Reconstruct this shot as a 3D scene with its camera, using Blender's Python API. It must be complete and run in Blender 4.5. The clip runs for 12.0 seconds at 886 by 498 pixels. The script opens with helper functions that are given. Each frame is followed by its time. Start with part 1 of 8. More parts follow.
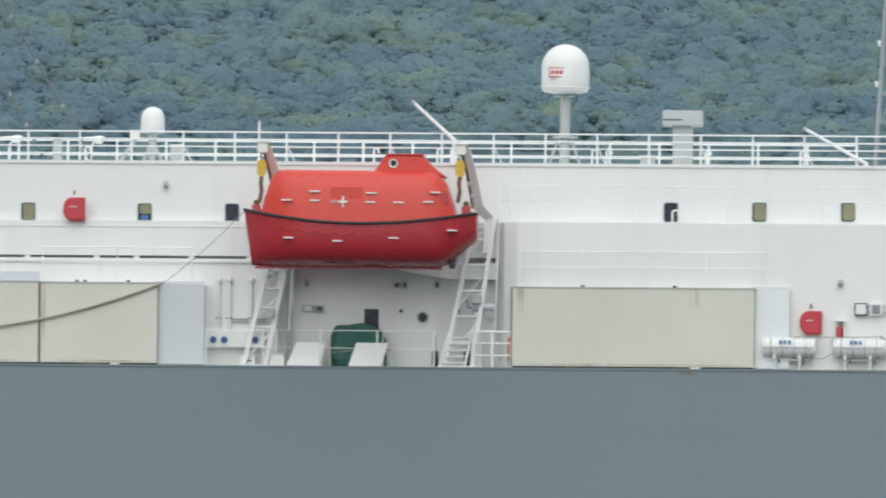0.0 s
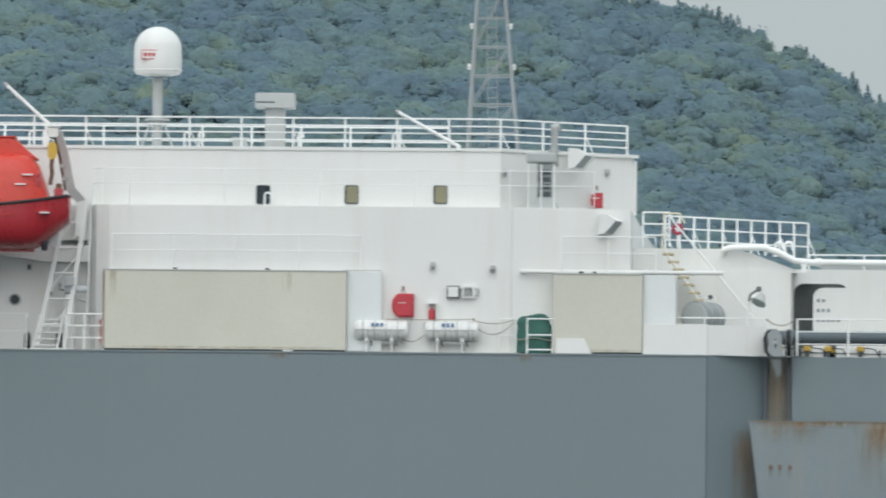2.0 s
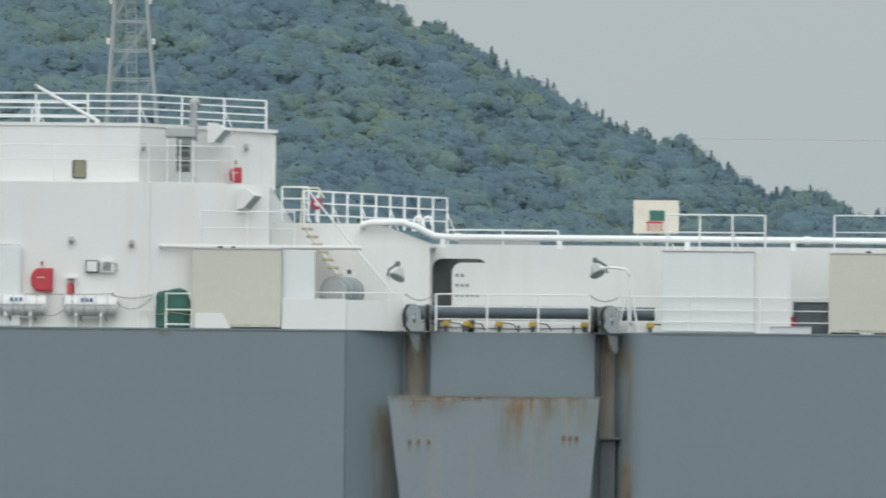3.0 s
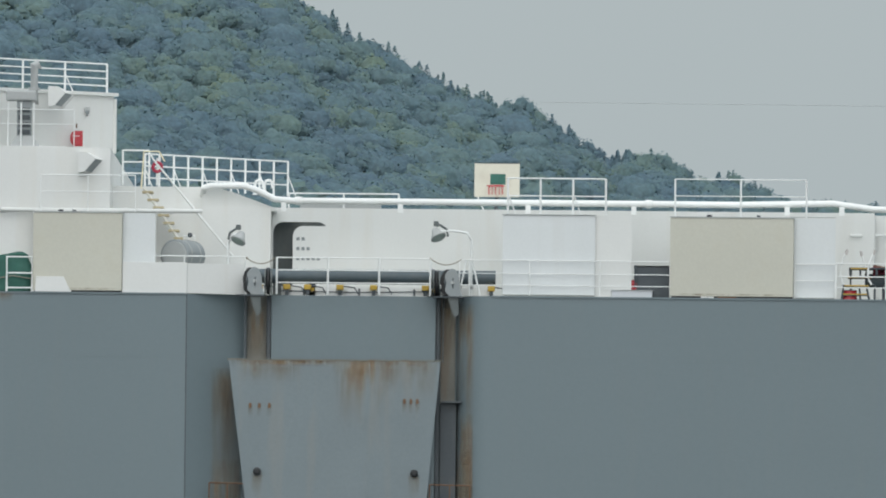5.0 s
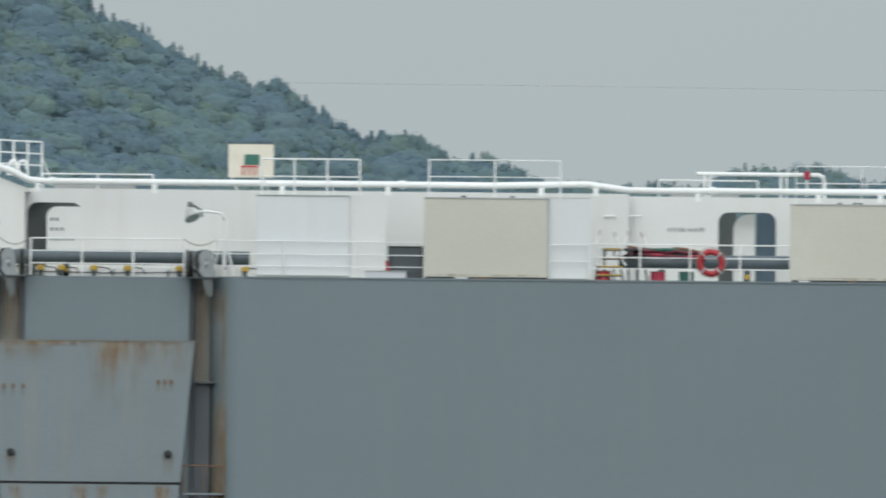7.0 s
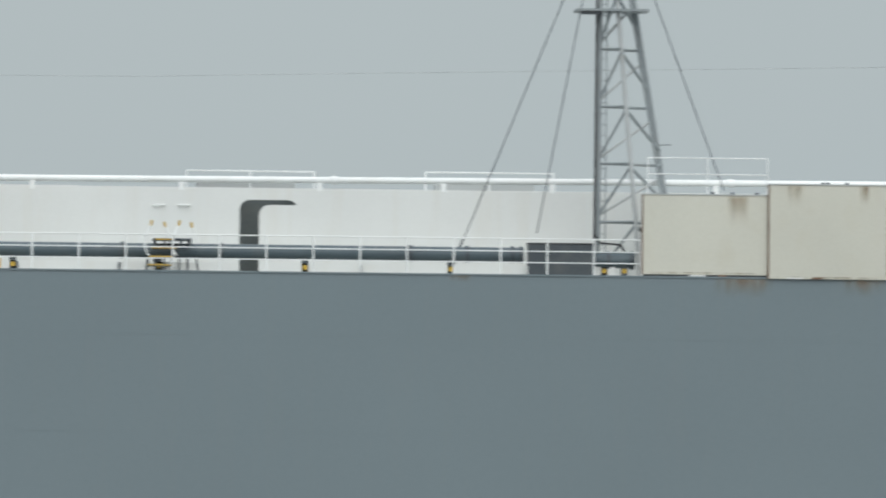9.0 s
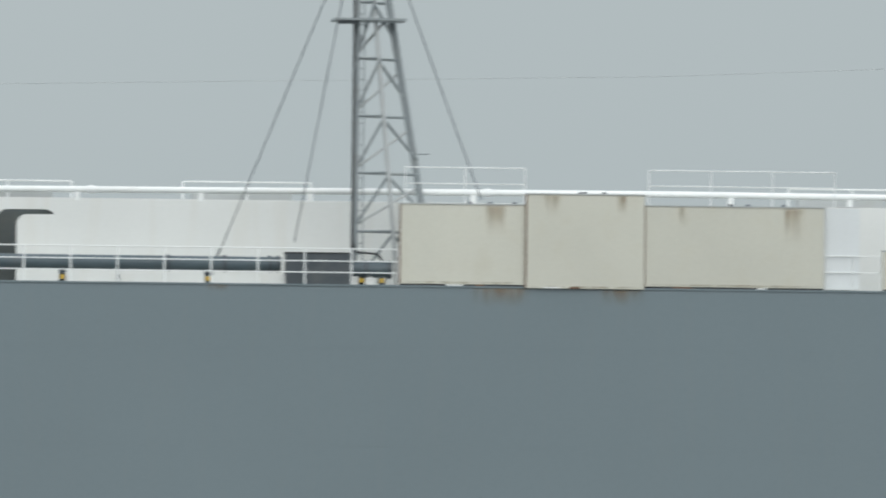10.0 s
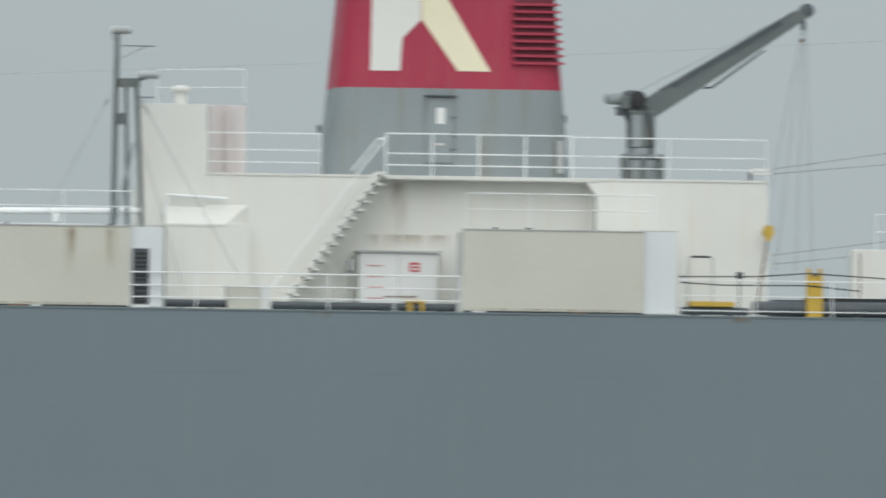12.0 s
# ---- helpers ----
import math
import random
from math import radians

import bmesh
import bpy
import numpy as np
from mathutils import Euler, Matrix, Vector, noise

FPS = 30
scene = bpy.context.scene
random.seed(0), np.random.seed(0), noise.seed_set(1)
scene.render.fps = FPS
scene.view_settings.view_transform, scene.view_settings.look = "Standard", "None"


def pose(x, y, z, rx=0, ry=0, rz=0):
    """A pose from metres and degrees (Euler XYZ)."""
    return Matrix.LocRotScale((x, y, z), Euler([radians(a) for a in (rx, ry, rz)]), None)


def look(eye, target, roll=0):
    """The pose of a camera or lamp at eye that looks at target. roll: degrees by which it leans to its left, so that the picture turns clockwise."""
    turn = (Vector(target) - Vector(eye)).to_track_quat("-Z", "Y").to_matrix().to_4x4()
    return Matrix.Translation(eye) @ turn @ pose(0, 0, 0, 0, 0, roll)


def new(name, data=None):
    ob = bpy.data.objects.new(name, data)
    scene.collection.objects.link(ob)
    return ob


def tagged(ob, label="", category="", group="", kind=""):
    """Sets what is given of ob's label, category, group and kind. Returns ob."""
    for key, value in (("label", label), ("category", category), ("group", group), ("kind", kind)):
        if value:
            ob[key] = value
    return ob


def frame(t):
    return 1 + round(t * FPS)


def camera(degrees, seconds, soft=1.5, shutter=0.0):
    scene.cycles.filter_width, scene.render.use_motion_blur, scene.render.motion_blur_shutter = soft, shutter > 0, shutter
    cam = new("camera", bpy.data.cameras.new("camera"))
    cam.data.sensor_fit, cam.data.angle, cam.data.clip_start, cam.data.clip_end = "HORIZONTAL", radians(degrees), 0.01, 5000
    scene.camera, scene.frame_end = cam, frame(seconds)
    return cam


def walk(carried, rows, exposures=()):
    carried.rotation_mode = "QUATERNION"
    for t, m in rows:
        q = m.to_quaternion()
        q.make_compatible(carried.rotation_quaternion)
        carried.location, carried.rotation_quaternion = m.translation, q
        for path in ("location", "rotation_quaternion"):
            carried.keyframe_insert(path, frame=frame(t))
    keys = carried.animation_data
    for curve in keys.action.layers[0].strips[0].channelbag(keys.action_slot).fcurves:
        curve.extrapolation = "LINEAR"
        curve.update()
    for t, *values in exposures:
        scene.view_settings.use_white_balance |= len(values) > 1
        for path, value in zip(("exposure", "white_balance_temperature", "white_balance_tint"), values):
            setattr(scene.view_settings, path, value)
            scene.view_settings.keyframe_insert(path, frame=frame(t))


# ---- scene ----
# ---------------------------------------------------------------- camera
# A long lens on the far shore, 500 m from the ship's side; it pans along the deck.
cam = camera(2 * math.degrees(math.atan(784 / 32500)), 12.0, soft=1.9, shutter=0.3)
EYE = (30.0, -500.0, 6.0)
ROLL = 0.57
VIEWS = [  # seconds, turn to the left, tilt up
    (0, 3.4377, 2.4277),
    (0.5, 3.0722, 2.4466),
    (0.7, 2.9288, 2.4413),
    (1, 2.6915, 2.4181),
    (1.5, 2.4217, 2.3900),
    (2, 2.1642, 2.3852),
    (2.5, 1.5970, 2.3574),
    (3, 1.0359, 2.3173),
    (3.5, 0.7075, 2.3119),
    (3.7, 0.5939, 2.2970),
    (5.3, 0.5345, 2.1967),
    (5.5, 0.5288, 2.1926),
    (6, 0.4710, 2.1934),
    (6.5, 0.2969, 2.1858),
    (7, -0.2309, 2.1551),
    (7.5, -0.8770, 2.1681),
    (7.7, -1.1970, 2.1537),
    (9.3, -3.6724, 2.1437),
    (9.5, -3.7572, 2.1548),
    (10, -4.1711, 2.1724),
    (10.5, -5.0076, 2.1965),
    (11, -5.7028, 2.1948),
    (11.5, -6.5577, 2.2386),
    (12, -7.5526, 2.2413),
]


def aim(turn, tilt):
    return Matrix.Translation(EYE) @ pose(0, 0, 0, 0, 0, turn) @ pose(0, 0, 0, 90 + tilt) @ pose(0, 0, 0, 0, 0, ROLL)


walk(cam, [(t, aim(a, b)) for t, a, b in VIEWS], exposures=[(0.0, 0.52), (1.5, 0.49), (3.0, 0.36), (5.3, 0.32), (7.0, 0.34), (7.5, 0.39), (10.5, 0.38), (12.0, 0.30)])

# ---------------------------------------------------------------- light
SUN_AZ, SUN_EL = 184.0, 36.0     # compass bearing of the veiled sun (y is north), height
world = bpy.data.worlds.new("overcast_sky")
scene.world = world
world.use_nodes = True
nt = world.node_tree
nt.nodes.clear()
out = nt.nodes.new("ShaderNodeOutputWorld")
sky = nt.nodes.new("ShaderNodeTexSky")
sky.sky_type, sky.sun_disc = "NISHITA", False
sky.sun_elevation, sky.sun_rotation = radians(SUN_EL), radians(SUN_AZ)
sky.dust_density, sky.air_density = 6.0, 1.5
b_sky = nt.nodes.new("ShaderNodeBackground")
b_sky.inputs["Strength"].default_value = 0.05
nt.links.new(sky.outputs[0], b_sky.inputs["Color"])
# the cloud layer: three times as bright overhead as at the horizon
coord = nt.nodes.new("ShaderNodeTexCoord")
sep = nt.nodes.new("ShaderNodeSeparateXYZ")
nt.links.new(coord.outputs["Generated"], sep.inputs[0])
ramp = nt.nodes.new("ShaderNodeValToRGB")
ramp.color_ramp.elements[0].position, ramp.color_ramp.elements[0].color = 0.0, (0.352, 0.404, 0.419, 1)
ramp.color_ramp.elements[1].position, ramp.color_ramp.elements[1].color = 1.0, (0.95, 1.02, 1.06, 1)
nt.links.new(sep.outputs["Z"], ramp.inputs["Fac"])
cloud = nt.nodes.new("ShaderNodeTexNoise")
cloud.inputs["Scale"].default_value, cloud.inputs["Detail"].default_value = 9.0, 3.0
nt.links.new(coord.outputs["Generated"], cloud.inputs["Vector"])
cmul = nt.nodes.new("ShaderNodeMapRange")
cmul.inputs["To Min"].default_value, cmul.inputs["To Max"].default_value = 0.94, 1.06
nt.links.new(cloud.outputs["Fac"], cmul.inputs["Value"])
b_cloud = nt.nodes.new("ShaderNodeBackground")
nt.links.new(ramp.outputs["Color"], b_cloud.inputs["Color"])
nt.links.new(cmul.outputs["Result"], b_cloud.inputs["Strength"])
mixw = nt.nodes.new("ShaderNodeMixShader")
mixw.inputs["Fac"].default_value = 0.88
nt.links.new(b_sky.outputs[0], mixw.inputs[1])
nt.links.new(b_cloud.outputs[0], mixw.inputs[2])
nt.links.new(mixw.outputs[0], out.inputs[0])

sun = new("sun", bpy.data.lights.new("sun", "SUN"))
sun.data.energy, sun.data.angle, sun.data.color = 1.05, radians(75), (0.98, 0.99, 1.0)
_a, _e = radians(SUN_AZ), radians(SUN_EL)
sun.matrix_world = look((0, 0, 200), (-math.sin(_a) * math.cos(_e) * 10, -math.cos(_a) * math.cos(_e) * 10, 200 - math.sin(_e) * 10))


# ---------------------------------------------------------------- materials
def paint(name, color, rough=0.5, var=0.08, metal=0.0, dirt=None, dirt_amount=0.0, streak=False, grain=14.0, bump=0.05, big=0.35, per_object=0.0):
    """Painted or bare surface: base colour with large and fine variation, dirt (streaked downwards if wanted), relief."""
    m = bpy.data.materials.new(name)
    m.use_nodes = True
    t = m.node_tree
    bs = t.nodes["Principled BSDF"]
    bs.inputs["Roughness"].default_value, bs.inputs["Metallic"].default_value = rough, metal
    geo = t.nodes.new("ShaderNodeNewGeometry")

    def tex(scale, detail=4.0, stretch=None):
        n = t.nodes.new("ShaderNodeTexNoise")
        n.inputs["Scale"].default_value, n.inputs["Detail"].default_value = scale, detail
        if stretch:
            mp = t.nodes.new("ShaderNodeMapping")
            mp.inputs["Scale"].default_value = stretch
            t.links.new(geo.outputs["Position"], mp.inputs["Vector"])
            t.links.new(mp.outputs[0], n.inputs["Vector"])
        else:
            t.links.new(geo.outputs["Position"], n.inputs["Vector"])
        return n

    def ranged(src, a, b, lo, hi):
        r = t.nodes.new("ShaderNodeMapRange")
        for key, v in zip(("From Min", "From Max", "To Min", "To Max"), (a, b, lo, hi)):
            r.inputs[key].default_value = v
        t.links.new(src, r.inputs["Value"])
        return r.outputs[0]

    def mul(a, b):
        n = t.nodes.new("ShaderNodeMath")
        n.operation = "MULTIPLY"
        t.links.new(a, n.inputs[0])
        t.links.new(b, n.inputs[1])
        return n.outputs[0]

    val = mul(ranged(tex(big).outputs["Fac"], 0.3, 0.7, 1 - var, 1 + var), ranged(tex(grain).outputs["Fac"], 0.3, 0.7, 1 - var * 0.5, 1 + var * 0.5))
    if per_object:
        info = t.nodes.new("ShaderNodeObjectInfo")
        val = mul(val, ranged(info.outputs["Random"], 0, 1, 1 - per_object, 1 + per_object))
    sc = t.nodes.new("ShaderNodeVectorMath")
    sc.operation = "SCALE"
    sc.inputs[0].default_value = color
    t.links.new(val, sc.inputs["Scale"])
    col = sc.outputs[0]
    if dirt:
        n = tex(1.0, 5.0, (2.6, 2.6, 0.22) if streak else (1.4, 1.4, 1.4))
        f = ranged(n.outputs["Fac"], 0.52, 0.78, 0, dirt_amount)
        mx = t.nodes.new("ShaderNodeMix")
        mx.data_type = "RGBA"
        t.links.new(f, mx.inputs[0])
        t.links.new(col, mx.inputs[6])
        mx.inputs[7].default_value = (*dirt, 1)
        col = mx.outputs[2]
    t.links.new(col, bs.inputs["Base Color"])
    t.links.new(ranged(tex(6.0).outputs["Fac"], 0.3, 0.7, max(0.05, rough - 0.1), min(1, rough + 0.1)), bs.inputs["Roughness"])
    bp = t.nodes.new("ShaderNodeBump")
    bp.inputs["Strength"].default_value, bp.inputs["Distance"].default_value = bump, 0.02
    t.links.new(tex(grain * 0.4, 5.0).outputs["Fac"], bp.inputs["Height"])
    t.links.new(bp.outputs[0], bs.inputs["Normal"])
    return m


WHITE = paint("white_paint", (0.715, 0.728, 0.712), 0.5, 0.025, dirt=(0.64, 0.61, 0.54), dirt_amount=0.3, streak=True, bump=0.08)
WARM_WHITE = paint("warm_white_paint", (0.72, 0.72, 0.675), 0.5, 0.03, dirt=(0.64, 0.55, 0.38), dirt_amount=0.3, streak=True, bump=0.08)
RAIL = paint("rail_paint", (0.82, 0.84, 0.83), 0.45, 0.04, dirt=(0.60, 0.56, 0.50), dirt_amount=0.25)
PALE = paint("pale_white_paint", (0.69, 0.722, 0.728), 0.5, 0.03, dirt=(0.6, 0.6, 0.58), dirt_amount=0.25, streak=True)
PANEL = paint("pale_grey_paint", (0.54, 0.57, 0.60), 0.5, 0.03, dirt=(0.55, 0.55, 0.52), dirt_amount=0.25, streak=True)
HULL = paint("hull_paint", (0.160, 0.207, 0.226), 0.5, 0.03, dirt=(0.185, 0.215, 0.22), dirt_amount=0.2, streak=True, bump=0.12, big=0.12)
RAMP = paint("ramp_paint", (0.19, 0.232, 0.25), 0.55, 0.06, dirt=(0.30, 0.27, 0.22), dirt_amount=0.35, streak=True, bump=0.15)
BEIGE = paint("beige_paint", (0.575, 0.57, 0.495), 0.6, 0.05, dirt=(0.50, 0.47, 0.37), dirt_amount=0.3, bump=0.1, per_object=0.025)
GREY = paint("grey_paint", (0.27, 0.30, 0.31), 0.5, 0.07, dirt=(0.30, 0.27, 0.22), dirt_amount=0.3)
LIGHT_GREY = paint("light_grey_paint", (0.42, 0.44, 0.44), 0.5, 0.06, dirt=(0.34, 0.31, 0.26), dirt_amount=0.3)
BOARD = paint("weathered_board_paint", (0.62, 0.60, 0.51), 0.6, 0.06, dirt=(0.45, 0.42, 0.34), dirt_amount=0.4)
DARK = paint("dark_grey_paint", (0.062, 0.077, 0.088), 0.5, 0.12, dirt=(0.16, 0.16, 0.15), dirt_amount=0.4)
PIPE_GREY = paint("blue_grey_pipe_paint", (0.082, 0.112, 0.128), 0.5, 0.12, dirt=(0.16, 0.16, 0.15), dirt_amount=0.4)
BLACK = paint("black_rubber", (0.02, 0.022, 0.024), 0.6, 0.2)
ORANGE = paint("orange_gelcoat", (0.575, 0.041, 0.024), 0.34, 0.05, dirt=(0.50, 0.055, 0.035), dirt_amount=0.35, streak=True)
ORANGE_DARK = paint("hull_red_gelcoat", (0.38, 0.022, 0.032), 0.3, 0.06, dirt=(0.36, 0.03, 0.03), dirt_amount=0.4, streak=True)
RED = paint("red_paint", (0.47, 0.036, 0.05), 0.45, 0.06)
FUNNEL_RED = paint("funnel_red_paint", (0.36, 0.024, 0.058), 0.5, 0.06, dirt=(0.34, 0.07, 0.085), dirt_amount=0.6, streak=True)
FUNNEL_GREY = paint("funnel_grey_paint", (0.235, 0.27, 0.28), 0.5, 0.06, dirt=(0.20, 0.19, 0.13), dirt_amount=0.85, streak=True)
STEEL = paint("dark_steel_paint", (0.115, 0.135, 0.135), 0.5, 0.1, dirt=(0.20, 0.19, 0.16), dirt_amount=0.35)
OCHRE_WORN = paint("worn_ochre_paint", (0.50, 0.43, 0.27), 0.6, 0.12, dirt=(0.25, 0.18, 0.10), dirt_amount=0.6)
CREAM = paint("cream_paint", (0.80, 0.75, 0.55), 0.5, 0.04, dirt=(0.72, 0.62, 0.38), dirt_amount=0.6, streak=True)
FADED = paint("faded_pink_paint", (0.58, 0.545, 0.53), 0.6, 0.08, dirt=(0.45, 0.30, 0.28), dirt_amount=0.4, streak=True)
YELLOW = paint("yellow_paint", (0.56, 0.37, 0.05), 0.5, 0.1, dirt=(0.3, 0.2, 0.06), dirt_amount=0.4)
CHANNEL = paint("rust_stained_paint", (0.185, 0.185, 0.165), 0.7, 0.1, dirt=(0.17, 0.10, 0.05), dirt_amount=0.85, streak=True, bump=0.2)
BLUE_GREY = paint("blue_grey_paint", (0.10, 0.155, 0.20), 0.6, 0.06)
# deep red of the hoses; also the painted shade behind the funnel slats
DEEP_RED = paint("deep_red_shade_paint", (0.13, 0.014, 0.028), 0.6, 0.1)
TARP = paint("green_tarpaulin", (0.035, 0.125, 0.10), 0.75, 0.18, grain=5.0, bump=0.5)
RUST = paint("rust", (0.17, 0.098, 0.058), 0.85, 0.3, grain=20.0, bump=0.4, dirt=(0.10, 0.06, 0.04), dirt_amount=0.7)
ROPE = paint("rope", (0.32, 0.30, 0.25), 0.9, 0.15)
BLUE = paint("blue_paint", (0.04, 0.13, 0.30), 0.5, 0.1)
DARK_GLASS = paint("window_glass", (0.022, 0.032, 0.042), 0.25, 0.1, bump=0.0)
DARK_GLASS.node_tree.nodes["Principled BSDF"].inputs["Specular IOR Level"].default_value = 0.2
GREEN_GLASS = paint("green_tinted_glass", (0.36, 0.44, 0.41), 0.2, 0.08, bump=0.0)
BLIND = paint("window_blind", (0.235, 0.225, 0.145), 0.8, 0.08, grain=3.0)
DECKPAINT = paint("deck_paint", (0.40, 0.43, 0.41), 0.7, 0.1, dirt=(0.3, 0.22, 0.15), dirt_amount=0.4)
# blue-grey ground, carries the same painted haze as the trees
SOIL = paint("hazed_forest_floor", (0.095, 0.145, 0.155), 0.95, 0.2, big=0.02, grain=0.3)
SEA = paint("sea_water", (0.02, 0.035, 0.04), 0.12, 0.1, grain=0.6, bump=0.6)


def stain_material():
    """Rust run: patchy brown film, thickest at its upper edge, thinning out downwards and to the sides."""
    m = bpy.data.materials.new("rust_film")
    m.use_nodes = True
    t = m.node_tree
    bs = t.nodes["Principled BSDF"]
    bs.inputs["Roughness"].default_value = 0.85
    gen = t.nodes.new("ShaderNodeTexCoord")
    geo = t.nodes.new("ShaderNodeNewGeometry")
    xyz = t.nodes.new("ShaderNodeSeparateXYZ")
    t.links.new(gen.outputs["Generated"], xyz.inputs[0])
    mp = t.nodes.new("ShaderNodeMapping")
    mp.inputs["Scale"].default_value = (4.2, 4.2, 0.7)
    t.links.new(geo.outputs["Position"], mp.inputs["Vector"])
    n = t.nodes.new("ShaderNodeTexNoise")
    n.inputs["Scale"].default_value, n.inputs["Detail"].default_value = 1.0, 5.0
    t.links.new(mp.outputs[0], n.inputs["Vector"])

    def math_node(op, a, b):
        k = t.nodes.new("ShaderNodeMath")
        k.operation, k.use_clamp = op, True
        for i, v in enumerate((a, b)):
            if isinstance(v, float):
                k.inputs[i].default_value = v
            else:
                t.links.new(v, k.inputs[i])
        return k.outputs[0]

    down = math_node("POWER", xyz.outputs["Z"], 1.4)
    inv = math_node("SUBTRACT", 1.0, xyz.outputs["X"])
    side = math_node("MULTIPLY", math_node("MULTIPLY", xyz.outputs["X"], inv), 6.0)
    patch = t.nodes.new("ShaderNodeMapRange")
    for key, v in zip(("From Min", "From Max", "To Min", "To Max"), (0.34, 0.66, 0.0, 0.8)):
        patch.inputs[key].default_value = v
    t.links.new(n.outputs["Fac"], patch.inputs["Value"])
    above = math_node("MULTIPLY", math_node("SUBTRACT", 1.02, xyz.outputs["Z"]), 9.0)
    alpha = math_node("MULTIPLY", math_node("MULTIPLY", math_node("MULTIPLY", down, above), side), patch.outputs[0])
    t.links.new(alpha, bs.inputs["Alpha"])
    ramp = t.nodes.new("ShaderNodeValToRGB")
    ramp.color_ramp.elements[0].color, ramp.color_ramp.elements[1].color = (0.36, 0.26, 0.13, 1), (0.20, 0.115, 0.052, 1)
    t.links.new(patch.outputs[0], ramp.inputs["Fac"])
    t.links.new(ramp.outputs[0], bs.inputs["Base Color"])
    return m


def hazed_foliage_material():
    """Mixed woodland: a tone of its own for every crown, leaf-scale mottling, drifts of lighter trees over the slope.
    Distance haze is put into the colours.
    """
    m = bpy.data.materials.new("hazed_foliage")
    m.use_nodes = True
    t = m.node_tree
    bs = t.nodes["Principled BSDF"]
    bs.inputs["Roughness"].default_value = 0.62
    # strong gloss lays sky colour over the leaves, in place of haze
    bs.inputs["Specular IOR Level"].default_value = 0.8
    geo = t.nodes.new("ShaderNodeNewGeometry")
    ramp = t.nodes.new("ShaderNodeValToRGB")
    cr = ramp.color_ramp
    # lifted bluish greens: the distance haze is painted into these tones
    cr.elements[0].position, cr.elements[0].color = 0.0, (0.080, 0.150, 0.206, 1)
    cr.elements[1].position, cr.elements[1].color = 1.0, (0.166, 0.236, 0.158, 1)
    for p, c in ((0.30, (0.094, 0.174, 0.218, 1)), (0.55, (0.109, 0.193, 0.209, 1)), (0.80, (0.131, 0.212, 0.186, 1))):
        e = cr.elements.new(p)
        e.color = c
    drift = t.nodes.new("ShaderNodeTexNoise")
    drift.inputs["Scale"].default_value, drift.inputs["Detail"].default_value = 0.045, 5.0
    leaf = t.nodes.new("ShaderNodeTexNoise")
    leaf.inputs["Scale"].default_value, leaf.inputs["Detail"].default_value = 1.3, 6.0
    for n in (drift, leaf):
        t.links.new(geo.outputs["Position"], n.inputs["Vector"])
    mixf = t.nodes.new("ShaderNodeMix")
    mixf.inputs[0].default_value = 0.52
    tone = t.nodes.new("ShaderNodeAttribute")
    tone.attribute_name = "tone"
    t.links.new(tone.outputs["Fac"], mixf.inputs[2])
    wide = t.nodes.new("ShaderNodeMapRange")
    for key, v in zip(("From Min", "From Max", "To Min", "To Max"), (0.34, 0.66, 0.0, 1.0)):
        wide.inputs[key].default_value = v
    t.links.new(drift.outputs["Fac"], wide.inputs["Value"])
    t.links.new(wide.outputs[0], mixf.inputs[3])
    t.links.new(mixf.outputs[0], ramp.inputs["Fac"])
    mr = t.nodes.new("ShaderNodeMapRange")
    for key, v in zip(("From Min", "From Max", "To Min", "To Max"), (0.3, 0.7, 0.80, 1.20)):
        mr.inputs[key].default_value = v
    t.links.new(leaf.outputs["Fac"], mr.inputs["Value"])
    sc = t.nodes.new("ShaderNodeVectorMath")
    sc.operation = "SCALE"
    t.links.new(ramp.outputs[0], sc.inputs[0])
    t.links.new(mr.outputs[0], sc.inputs["Scale"])
    t.links.new(sc.outputs[0], bs.inputs["Base Color"])
    # light that passes through the leaves
    tr = t.nodes.new("ShaderNodeBsdfTranslucent")
    t.links.new(sc.outputs[0], tr.inputs["Color"])
    both = t.nodes.new("ShaderNodeMixShader")
    both.inputs["Fac"].default_value = 0.28
    t.links.new(bs.outputs[0], both.inputs[1])
    t.links.new(tr.outputs[0], both.inputs[2])
    t.links.new(both.outputs[0], t.nodes["Material Output"].inputs["Surface"])
    return m


FOREST = hazed_foliage_material()
STAIN = stain_material()


# ---------------------------------------------------------------- mesh helpers
Z0 = 24.0        # height of the weather deck's edge over the water


def link(name, bm, mat, smooth=False):
    me = bpy.data.meshes.new(name)
    bmesh.ops.recalc_face_normals(bm, faces=bm.faces[:])
    if smooth:
        for f in bm.faces:
            f.smooth = True
    bm.to_mesh(me)
    bm.free()
    me.materials.append(mat)
    if smooth:
        me.set_sharp_from_angle(angle=radians(40))
    return new(name, me)


def thing(name, x, y, z, label, category, group="", kind=""):
    ob = new(name)
    ob.location = (x, y, Z0 + z)
    return tagged(ob, label, category, group, kind)


def part(name, bm, mat, parent, label="", smooth=False):
    """One mesh under a thing or a part; its shape is given in the ship's space."""
    root = parent.parent or parent
    bmesh.ops.translate(bm, verts=bm.verts[:], vec=(-root.location.x, -root.location.y, Z0 - root.location.z))
    ob = link(name, bm, mat, smooth)
    ob.parent = parent
    if label:
        ob["label"] = label
    return ob


def solid(name, bm, mat, label, category, x=0, y=0, z=0, group="", kind="", smooth=False):
    ob = link(name, bm, mat, smooth)
    ob.location = (x, y, Z0 + z)
    return tagged(ob, label, category, group, kind)


